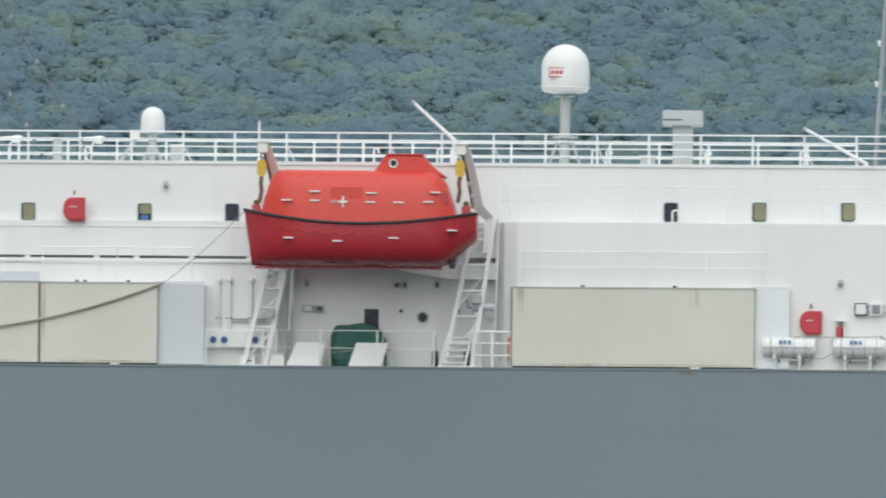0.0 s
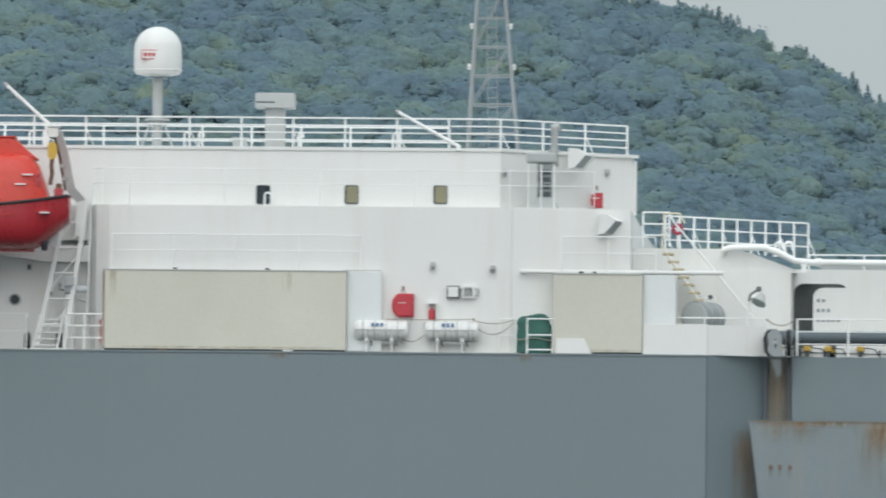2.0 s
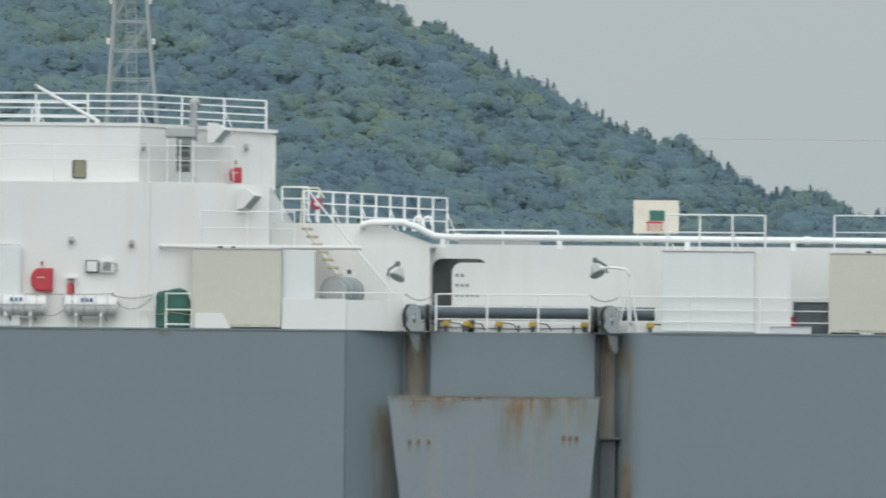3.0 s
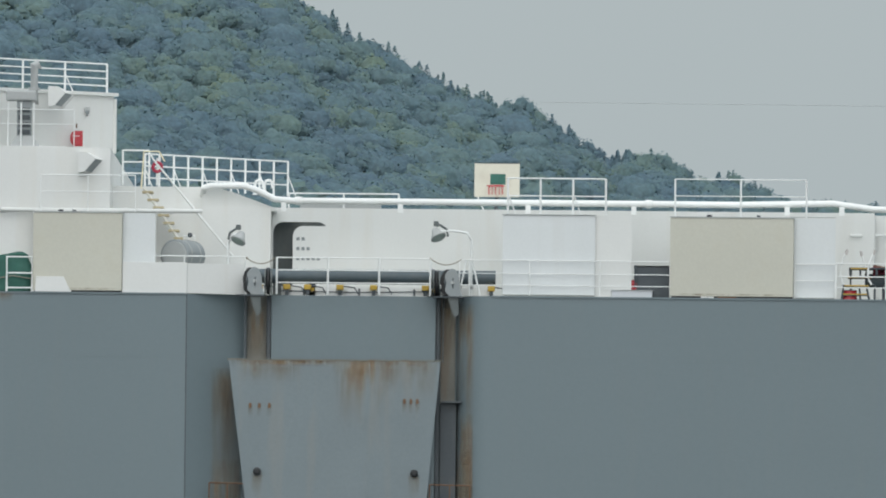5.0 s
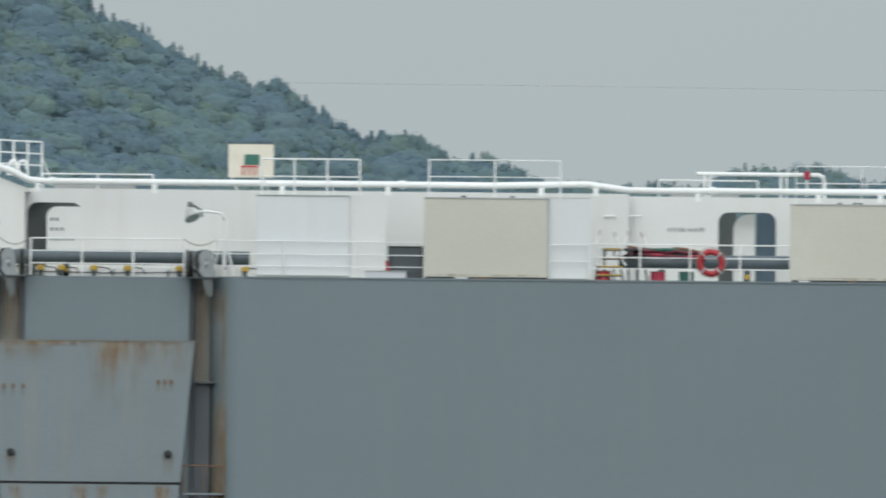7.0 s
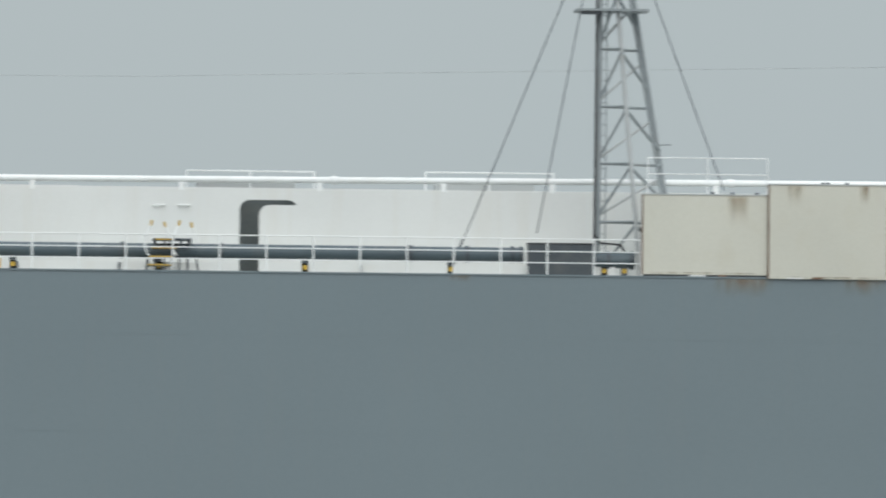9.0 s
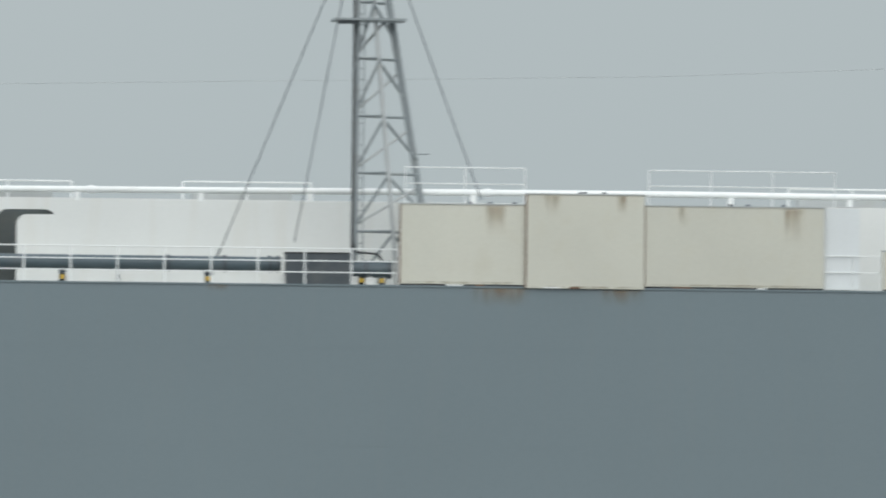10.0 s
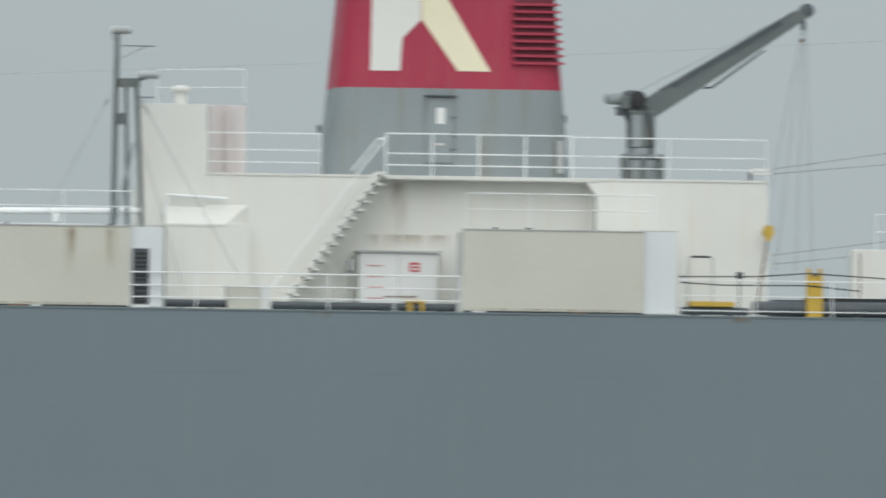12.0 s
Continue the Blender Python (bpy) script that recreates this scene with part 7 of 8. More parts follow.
def ladder_stand(x, y, faded):
    """Crossing steps over the deck pipe: bent white handrails with taped grips, ochre treads, splayed legs."""
    th = thing("ladder_stand", x, y, 0.012, "crossing ladder over the deck pipe with white hoops and ochre treads", "ladder", "crossing ladders")
    grip = FADED if faded else YELLOW
    for k, (top, low, end) in enumerate(((-0.34, -0.52, -0.42), (0.05, 0.20, 0.30), (0.42, 0.23, 0.34), (0.78, 0.97, 1.02))):
        yy = y - 0.4 if k in (0, 2) else y + 0.75
        zb = 0.42 if k in (0, 2) else 0.70
        part("handrail", tube([(x + top, yy, 1.37), (x + low + (top - low) * 0.1, yy, 0.92), (x + low, yy, 0.80), (x + low, yy, 0.64), (x + low + (end - low) * 0.4, yy, zb + 0.1), (x + end, yy, zb)], 0.027), RAIL, th)
        part("grip", tube([(x + low + (top - low) * 0.82, yy, 1.24), (x + top, yy, 1.38)], 0.036), grip, th, "taped grip")
    for z, a, b in ((0.88, -0.24, 0.24), (0.64, -0.32, 0.34), (0.41, -0.40, 0.26), (0.18, -0.44, 0.22)):
        part("tread", B((x + a, x + b, y - 0.42, y - 0.22, z - 0.035, z), bevel=0.008), YELLOW, th, "ochre tread")
        part("tread_edge", B((x + a, x + b, y - 0.40, y - 0.24, z - 0.06, z - 0.036)), DARK, th)
    for a, b in ((-0.42, -0.48), (-0.23, -0.22), (0.0, 0.03), (0.19, 0.27), (0.42, 0.42), (0.64, 0.65), (0.86, 0.94)):
        part("leg", tube([(x + a, y - 0.32, 0.42), (x + b, y - 0.32, 0.012)], 0.028), DARK, th)
    for a, b in ((-0.28, -0.20), (0.0, 0.05), (0.44, 0.50), (0.70, 0.76)):
        part("bracket", B((x + a, x + b, y - 0.3, y - 0.1, 0.68, 0.88)), DARK, th)
    part("platform", B((x - 0.28, x + 0.76, y - 0.2, y + 0.9, 0.86, 0.90)), DARK, th)
    part("platform_leg", B((x - 0.25, x - 0.2, y + 0.8, y + 0.86, 0.012, 0.86)), DARK, th)
    part("platform_leg", B((x + 0.68, x + 0.73, y + 0.8, y + 0.86, 0.012, 0.86)), DARK, th)


def hose_pile(x0, x1):
    rnd = random.Random(9)
    th = thing("hose_pile", (x0 + x1) / 2, 0.8, 0.7, "pile of red and green hoses lying on the deck pipe", "hoses")
    for k in range(7):
        m = (DEEP_RED, FUNNEL_RED, TARP, DARK, DEEP_RED, TARP, RUST)[k]
        z = 0.72 + 0.03 * k
        y = 0.7 + 0.05 * (k % 4)
        pts = [(x0 + (x1 + 0.9 - x0) * j / 8, y + rnd.uniform(-0.06, 0.06), z + rnd.uniform(-0.03, 0.06) - 0.1 * (j / 8) ** 2) for j in range(9)]
        part("hose", tube(pts, 0.045, 8), m, th, smooth=True)


def build_midmast():
    """Lattice mast at the deck edge: upright ladder leg and two raking legs."""
    y = 1.6
    xl = 64.16
    z0, z1 = 0.012, 7.76 + 2.6
    th = thing("lattice_mast", xl + 0.6, y, 0.012, "grey lattice mast with raking legs and wire stays", "mast")
    part("upright_leg", tube([(xl, y, z0), (xl + 0.02, y, z1)], 0.075, 10), GREY, th)
    part("cable_run", tube([(xl - 0.09, y - 0.06, 0.9), (xl - 0.07, y - 0.06, z1)], 0.03, 8), BLACK, th, "black cable bundle")

    def mid(z):
        return 64.65 + (65.20 - 64.65) * (7.31 - z) / (7.31 - 1.11)

    def far(z):
        return 65.18 + (65.87 - 65.18) * (7.38 - z) / (7.38 - 3.50)

    part("raking_leg", tube([(mid(z0), y - 0.7, z0), (mid(z1), y - 0.1, z1)], 0.06, 10), LIGHT_GREY, th)
    part("raking_leg", tube([(far(z0), y + 1.3, z0), (far(z1), y + 0.5, z1)], 0.075, 10), GREY, th)
    part("inner_leg", tube([(far(z0) - 0.12, y + 0.9, z0), (far(z1) - 0.1, y + 0.3, z1)], 0.04, 8), GREY, th)
    levels = (1.54, 3.14, 4.70, 6.28, 7.83, 9.38)
    for k, z in enumerate(levels):
        part("cross_bar", tube([(xl, y, z), (far(z), y + 1.0, z)], 0.04, 8), GREY, th)
        part("cross_bar", tube([(xl, y, z), (mid(z), y - 0.4, z)], 0.03, 8), GREY, th)
        zl = z - (levels[1] - levels[0]) * 0.9
        part("brace", tube([(xl, y, zl), (mid(z), y - 0.4, z - 0.1)], 0.04, 8), GREY, th)
        part("brace", tube([(mid(z), y - 0.4, z - 0.1), (far(zl), y + 1.0, zl + 0.3)], 0.045, 8), GREY, th)
        part("brace", tube([(xl, y + 0.1, zl), (far(z), y + 1.0, z - 0.35)], 0.035, 8), LIGHT_GREY, th)
    # ladder in the upright leg
    for k in range(24):
        part("rung", tube([(xl + 0.03, y - 0.1, 0.6 + 0.3 * k), (xl + 0.2, y - 0.1, 0.6 + 0.3 * k)], 0.012, 5), GREY, th)
    part("ladder_stile", tube([(xl + 0.2, y - 0.1, 0.4), (xl + 0.2, y - 0.1, 8.0)], 0.02, 6), GREY, th)
    zp = 7.32
    part("platform", B((63.50, 65.49, y - 0.6, y + 0.9, zp - 0.02, zp + 0.04)), GREY, th)
    part("platform_beam", B((63.62, xl, y - 0.5, y - 0.4, zp - 0.12, zp - 0.03)), DARK, th)
    part("lamp_bracket", tube([(65.78, y + 1.0, 3.71), (66.24, y + 1.0, 3.72)], 0.02), GREY, th)
    part("cable_foot", tube([(xl - 0.07, y - 0.08, 1.2), (xl + 0.05, y - 0.2, 0.95), (xl + 0.6, y - 0.4, 0.9), (xl + 0.8, y - 0.4, 0.6)], 0.03, 8), BLACK, th)
    for a, b in ((((60.36, 0.78)), ((63.21, 7.75))), (((62.45, 1.18)), ((63.71, 7.76))), (((67.57, 2.41)), ((65.60, 7.78)))):
        dx, dz = b[0] - a[0], b[1] - a[1]
        part("stay_wire", tube([(a[0], 0.9, a[1]), (a[0] + dx * 1.45, y, a[1] + dz * 1.45)], 0.016, 6), DARK, th, "dark wire stay")
    a = (60.36, 0.78)
    part("turnbuckle", tube([(a[0] - 0.25, 0.9, 0.012), (a[0] - 0.05, 0.9, a[1] - 0.1), (a[0] + 0.06, 0.9, a[1] + 0.2)], 0.03, 8), DARK, th)
    # thin cable far behind, across the strait
    c = thing("overhead_cable", -600, 2500, 100, "power cable hung across the strait far behind the ship", "power cable")
    part("line", tube([(17.8, 2400, 117.2), (67.0, 2400, 117.1), (105.4, 2400, 116.9), (154.3, 2400, 117.1), (172.3, 2400, 117.6), (275.5, 2400, 120.1), (329.8, 2400, 122.6), (440.0, 2400, 128.1), (485.7, 2400, 130.9)], 0.036, 6), LIGHT_GREY, c)


# ---------------------------------------------------------------- engine casing, funnel and after deck
def build_casing():
    y = 3.0
    cs = thing("engine_casing", 97, y, 0, "warm white engine casing with a recess under its platform", "deck casing")
    xl, xr = 89.99, 105.76
    zt = 3.87
    rx1 = 100.98
    zu = 3.77
    sx0, sx1 = 92.30, 94.93
    part("wall", prism([(xl - 0.6, 0.012), (sx0, 0.012), (sx1, zt), (xl - 0.6, zt)], y, y + 0.79), WARM_WHITE, cs)
    part("wall", B((rx1, xr, y, y + 12, 0.012, zt)), WARM_WHITE, cs)
    part("recess_back", B((xl - 0.6, rx1, y + 0.8, y + 12, 0.012, zt)), WARM_WHITE, cs, "shaded wall of the recess")
    part("platform", B((sx1 - 0.1, rx1 - 0.001, y - 0.02, y + 0.8, zu, zt), bevel=0.01), WARM_WHITE, cs, "overhanging platform edge")
    part("corner_knee", prism([(rx1 - 0.32, zu), (rx1, zu), (rx1, zu - 0.38)], y + 0.01, y + 0.79), WARM_WHITE, cs)
    part("roof_edge", B((xl - 0.6, xr, y - 0.03, y - 0.001, zt - 0.05, zt + 0.01)), WARM_WHITE, cs)
    stain(cs, 95.31, 95.79, y + 0.79, 1.85, zu)
    stain(cs, 94.52, 97.05, y + 0.79, 1.84, 2.28)
    # tower and sloping trunk at the forward end
    tw = thing("casing_tower", 89.16, 3, 0, "white square vent tower at the casing's forward end", "tower")
    part("tower", B((88.23, 90.08, 2.9, 3.9, 0.012, 5.76), bevel=0.01), WARM_WHITE, tw)
    part("tower_base", B((88.91, 91.23, 2.4, 2.99, 0.012, 2.44)), WARM_WHITE, tw)
    part("sloping_top", loft([[(88.88, 2.38, 2.43), (90.55, 2.38, 2.43), (91.25, 2.98, 2.99), (88.95, 2.98, 2.99)], [(88.88, 2.38, 2.37), (90.55, 2.38, 2.37), (91.25, 2.98, 2.40), (88.95, 2.98, 2.40)]]), WARM_WHITE, tw, "sloping white cover")
    part("pipe_bend", tube([(88.92, 2.7, 2.68), (88.98, 2.7, 3.23), (90.61, 2.7, 3.14)], 0.05), RAIL, tw)
    railing([(88.71, 3.2, 5.76), (91.15, 3.2, 5.80)], 6.72 - 5.77, (0.45,), 2.4, "thin white railing on the vent tower", r=0.014, rp=0.014)
    x = 89.43
    th = thing("mushroom_vent", x, 3.7, 5.79, "small white mushroom vent on the tower", "ventilator")
    part("neck", tube([(x, 3.7, 5.70), (x, 3.7, 6.17)], 0.17, 14), WARM_WHITE, th)
    part("cap", spin([(0.26, 0.0), (0.27, 0.06), (0.18, 0.15), (0.02, 0.17)], 18, at=(x, 3.7, 6.14)), WARM_WHITE, th, smooth=True)
    x0, x1 = 90.38, 91.42
    th = thing("pink_locker", (x0 + x1) / 2, 5.2, zt, "faded pinkish steel locker behind the railing", "locker")
    part("case", B((x0, x1, 5.0, 6.0, zt, 5.84), bevel=0.02), FADED, th)
    part("pipe", tube([((x0 + x1) / 2, 4.9, zt), ((x0 + x1) / 2, 4.9, 5.69)], 0.09, 12), FADED, th)
    # railings of the casing top
    railing([(90.11, 3.1, zt), (93.27, 3.1, zt)], 4.99 - zt, (0.32, 0.66), 2.9, "white railing at the forward casing top", r=0.018, rp=0.02)
    railing([(95.08, 3.1, zt), (100.27, 3.1, zt)], 5.04 - zt, (0.30, 0.62), 1.28, "white railing along the funnel platform", r=0.02, rp=0.028)
    railing([(100.27, 3.12, zt), (105.73, 3.12, zt)], 5.01 - zt, (0.30, 0.62), 2.6, "thin white railing at the after casing top", r=0.016, rp=0.014)
    # stair up to the platform
    st = thing("steel_stair", 92.20, 2.2, 0.012, "white steel stair leading up to the funnel platform", "stair")
    a, b = (92.02, 0.13), (94.83, 3.92)
    n = 16
    part("foot_plate", B((a[0] - 0.3, a[0] + 0.25, 1.65, 2.7, 0.0, a[1] + 0.02)), WARM_WHITE, st)
    for yy in (1.7, 2.6):
        part("string", loft([[(a[0] - 0.16, yy, a[1]), (a[0] + 0.05, yy, a[1]), (a[0] + 0.05, yy + 0.05, a[1]), (a[0] - 0.16, yy + 0.05, a[1])], [(b[0] - 0.16, yy, b[1]), (b[0] + 0.05, yy, b[1]), (b[0] + 0.05, yy + 0.05, b[1]), (b[0] - 0.16, yy + 0.05, b[1])]]), WARM_WHITE, st)
    part("outer_handrail", tube([(a[0] - 0.3, 1.7, a[1] + 0.5), (b[0] - 0.55, 1.7, b[1] + 0.15), (b[0] + 0.12, 1.7, b[1] + 0.98)], 0.025), RAIL, st)
    part("inner_handrail", tube([(b[0] - 0.75, 2.6, b[1] + 0.05), (b[0] - 0.02, 2.6, b[1] + 0.95), (b[0] + 0.15, 2.6, b[1] + 0.95)], 0.025), RAIL, st)
    for k in range(n):
        f = (k + 0.5) / n
        xx, zz = a[0] + (b[0] - a[0]) * f, a[1] + (b[1] - a[1]) * f
        part("tread", B((xx - 0.05, xx + 0.27, 1.70, 2.6, zz - 0.03, zz + 0.03)), WARM_WHITE, st)
        # grey strip below the tread, its shade built as a solid
        part("riser_shade", B((xx - 0.05, xx + 0.20, 1.78, 2.55, zz - 0.06, zz - 0.031)), LIGHT_GREY, st)
    # white locker cabinet in the recess
    x0, x1 = 94.38, 96.58
    z1 = 1.75
    cb = thing("battery_locker", (x0 + x1) / 2, 3.6, 0.012, "white steel locker with red warning marks and a dark roof", "locker")
    part("case", B((x0, x1, 3.2, 3.78, 0.012, z1), bevel=0.015), WHITE, cb)
    part("roof", B((x0 - 0.08, x1 + 0.08, 3.1, 3.79, z1, z1 + 0.05)), LIGHT_GREY, cb, "grey roof plate")
    part("door_line", B(((x0 + x1) / 2 - 0.01, (x0 + x1) / 2 + 0.01, 3.19, 3.2, 0.1, z1 - 0.1)), LIGHT_GREY, cb)
    part("handle_bar", B((x0 + 0.7, x1 - 0.6, 3.17, 3.2, 0.52, 0.545)), RUST, cb)
    sx, sz = 95.93, 1.35
    sg = part("warning_sign", B((sx - 0.14, sx + 0.14, 3.185, 3.199, sz - 0.13, sz + 0.13)), RED, cb, "red warning sign")
    part("sign_field", B((sx - 0.09, sx + 0.09, 3.182, 3.185, sz + 0.02, sz + 0.07), (sx - 0.09, sx + 0.09, 3.182, 3.185, sz - 0.08, sz - 0.03)), WHITE, sg)
    for k in range(4):
        bar_marks(cb, x0 + 0.25, x0 + 0.7, 3.195, 1.36 - 0.30 * k, 0.035, 5, RED)
    x, z = 94.17, 1.37
    th = thing("wall_phone", x, 3.3, z, "grey deck telephone box on a post", "telephone box")
    part("box", B((x - 0.09, x + 0.09, 3.2, 3.45, z - 0.14, z + 0.16), bevel=0.02), LIGHT_GREY, th)
    part("post", tube([(x, 3.35, 0.012), (x, 3.35, z - 0.14)], 0.03), LIGHT_GREY, th)


def build_funnel():
    y = 6.5
    z0, z1, zt = 4.15, 6.47, 8.94 + 4.2
    x0, x1 = 93.91, 100.78
    m0, m1 = 94.14, 100.53
    k = (zt - z1) / (z1 - z0)
    t0, t1 = m0 + (m0 - x0) * k * 0.92, m1 + (m1 - x1) * k * 0.85
    fn = thing("funnel", (x0 + x1) / 2, y, z0, "raked ship's funnel, grey below and crimson above", "funnel")

    def ring(a, b, z, d):
        r = 0.55
        pts = []
        for cx, cy, s in ((b - r, y + r, -90), (b - r, y + d - r, 0), (a + r, y + d - r, 90), (a + r, y + r, 180)):
            pts += [(cx + r * math.cos(radians(s + q)), cy + r * math.sin(radians(s + q)), z) for q in (0, 22, 45, 68, 90)]
        return pts

    part("base", loft([ring(x0, x1, z0 - 0.3, 3.0), ring(m0, m1, z1, 2.95)]), FUNNEL_GREY, fn, "grey lower casing with grime", smooth=True)
    up = part("upper_casing", loft([ring(m0, m1, z1, 2.95), ring(t0, t1, zt, 2.8)]), FUNNEL_RED, fn, "crimson upper casing", smooth=True)
    # cream bars of the owner's mark, as plain slabs
    yy = y - 0.012
    pts = {"upright_bar": [(95.06, 6.94), (95.90, 6.95), (95.95, 7.85), (96.47, 8.38), (96.46, 9.88), (95.11, 9.86)],
           "slanting_bar": [(97.52, 6.96), (98.44, 6.96), (96.86, 9.57), (96.47, 9.88), (96.49, 8.38)]}
    for nm, o in pts.items():
        part(nm, prism(o, y - 0.02, y + 0.4), WARM_WHITE if nm[0] == "u" else CREAM, up, "plain pale slab" if nm[0] == "u" else "plain cream slab with yellow grime")
    # louvres at the after side
    lx0 = 99.06
    for i in range(9):
        z = 7.22 + 0.205 * i
        xe = m1 + (t1 - m1) * (z - z1) / (zt - z1) + 0.03
        part("louvre_slat", prism([(y - 0.16, z - 0.05), (y - 0.16, z + 0.02), (y + 1.5, z + 0.12), (y + 1.5, z + 0.05)], lx0, xe, "x"), FUNNEL_RED, up)
    # nearly flush slab, the dark between the slats is its colour
    part("louvre_back", B((lx0 + 0.03, m1 - 0.30, y - 0.012, y + 0.3, 7.22, 7.22 + 2.0)), DEEP_RED, up, "dark red slab in place of the shade behind the slats")
    # door
    dx0, dx1 = 96.64, 97.40
    dz0, dz1 = 4.38, 6.23
    d = part("door", B((dx0, dx1, y - 0.09, y + 0.1, dz0, dz1), bevel=0.03), FUNNEL_GREY, fn, "grey weathertight door")
    part("door_hood", B((dx0 - 0.06, dx1 + 0.08, y - 0.2, y + 0.1, dz1, dz1 + 0.05), bevel=0.01), DARK, d)
    cx = (dx0 + dx1) / 2
    part("door_window", B((cx - 0.1, cx + 0.14, y - 0.10, y - 0.091, dz0 + 1.1, dz0 + 1.55)), WHITE, d, "white notice on the door")
    part("dogs", B(*[(dx1 - 0.05, dx1 + 0.05, y - 0.14, y - 0.08, dz0 + q, dz0 + q + 0.06) for q in (0.35, 0.8, 1.25)]), DARK, d)
    part("door_mark", B((cx - 0.12, cx + 0.12, y - 0.096, y - 0.091, dz0 + 0.5, dz0 + 0.56)), FADED, d)
    for x, z in ((93.73, 5.33), (100.62, 5.71)):
        part("side_lamp", B((x - 0.05, x + 0.05, y + 0.6, y + 0.8, z - 0.12, z + 0.10), bevel=0.02), DARK, fn)
    part("vent_pipe", tube([(100.41, y - 0.1, z0), (100.41, y - 0.1, z0 + 0.9)], 0.1, 10), LIGHT_GREY, fn)
    part("platform", B((x0 - 0.4, x1 + 0.4, y - 0.6, y + 3.4, z0 - 0.34, z0 - 0.30)), WARM_WHITE, fn)


def build_crane():
    y = 5.0
    bx, bz = 102.47, 4.14
    th = thing("provision_crane", bx, y, bz, "grey deck crane with its jib raised over the stern", "crane")
    zt = 5.73
    part("base", spin([(0.50, bz - 0.35), (0.50, bz + 0.10), (0.56, bz + 0.12), (0.56, bz + 0.32), (0.44, bz + 0.40), (0.40, bz + 0.68)], 22, at=(bx, y, 0)), GREY, th, smooth=True)
    for q in (-0.52, 0.0, 0.50):
        part("slew_motor", spin([(0.09, bz - 0.2), (0.10, bz + 0.35), (0.06, bz + 0.5)], 12, at=(bx + q, y - 0.52, 0)), STEEL, th, smooth=True)
    part("control_box", B((bx - 0.62, bx - 0.40, y - 0.5, y - 0.2, bz + 0.05, bz + 0.48), bevel=0.02), LIGHT_GREY, th)
    part("column", B((bx - 0.36, bx + 0.36, y - 0.35, y + 0.35, bz + 0.68, zt + 0.12), bevel=0.05), STEEL, th)
    part("side_plate", B((bx - 0.30, bx - 0.02, y - 0.39, y - 0.351, bz + 0.70, zt), bevel=0.01), GREY, th)
    part("hose_run", tube([(bx + 0.2, y - 0.40, bz + 0.5), (bx + 0.26, y - 0.42, bz + 1.0), (bx + 0.1, y - 0.40, zt + 0.2), (bx - 0.3, y - 0.3, zt + 0.45)], 0.03, 6), BLACK, th)
    part("slew_ring", spin([(0.55, bz + 0.36), (0.55, bz + 0.44)], 22, at=(bx, y, 0)), DARK, th)
    wx, wz = 101.92, 6.15
    w = part("winch", spin([(0.2, -0.36), (0.28, -0.3), (0.2, -0.28), (0.2, 0.28), (0.28, 0.3), (0.2, 0.36)], 20, "y", at=(wx + 0.22, y, wz)), DARK, th, "dark hoisting winch", smooth=True)
    part("motor", spin([(0.08, -0.5), (0.15, -0.45), (0.16, 0.0)], 16, "x", at=(wx, y - 0.2, wz + 0.02)), FUNNEL_GREY, w, smooth=True)
    part("gear_case", B((wx - 0.06, wx + 0.18, y - 0.46, y - 0.2, wz - 0.26, wz + 0.10), bevel=0.03), STEEL, w)
    part("brake_drum", spin([(0.10, -0.05), (0.22, -0.04), (0.24, 0.0), (0.22, 0.04)], 18, "y", at=(wx + 0.40, y - 0.40, wz + 0.02)), BLACK, w)
    part("valve_block", B((wx - 0.18, wx + 0.0, y - 0.4, y - 0.15, wz - 0.44, wz - 0.2), bevel=0.02), DARK, w)
    part("bracket", prism([(wx - 0.2, wz - 0.2), (bx - 0.38, wz - 0.15), (bx - 0.38, wz - 0.6), (wx + 0.1, wz - 0.45)], y - 0.2, y + 0.2), DARK, th)
    a, b = (102.37, 5.73), (107.08, 8.69)
    d = Vector((b[0] - a[0], 0, b[1] - a[1])).normalized()
    nrm = Vector((-d.z, 0, d.x))

    def box_at(p, h, w):
        p = Vector((p[0], y, p[1]))
        return [tuple(p + nrm * h + Vector((0, -w, 0))), tuple(p + nrm * h + Vector((0, w, 0))), tuple(p - nrm * h + Vector((0, w, 0))), tuple(p - nrm * h + Vector((0, -w, 0)))]

    jib = part("jib", loft([box_at(a, 0.30, 0.22), box_at((a[0] + (b[0] - a[0]) * 0.35, a[1] + (b[1] - a[1]) * 0.35), 0.27, 0.2), box_at(b, 0.17, 0.13)]), STEEL, th, "tapering grey box jib")
    part("top_flange", loft([[tuple(Vector(p) + nrm * 0.012) for p in box_at((a[0] + d.x * 0.9, a[1] + d.z * 0.9 + 0.0), 0.29, 0.24)[:2]] + [tuple(Vector(p) - nrm * 0.0) for p in box_at((a[0] + d.x * 0.9, a[1] + d.z * 0.9), 0.27, 0.24)[1::-1]], [tuple(Vector(p) + nrm * 0.012) for p in box_at((b[0] - d.x * 0.3, b[1] - d.z * 0.3), 0.19, 0.15)[:2]] + [tuple(Vector(p)) for p in box_at((b[0] - d.x * 0.3, b[1] - d.z * 0.3), 0.17, 0.15)[1::-1]]]), DARK, jib)
    # dark strip on the jib's side: the top flange's shade as a solid
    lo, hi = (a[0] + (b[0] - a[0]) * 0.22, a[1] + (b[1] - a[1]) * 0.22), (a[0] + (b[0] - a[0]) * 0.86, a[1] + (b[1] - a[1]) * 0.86)
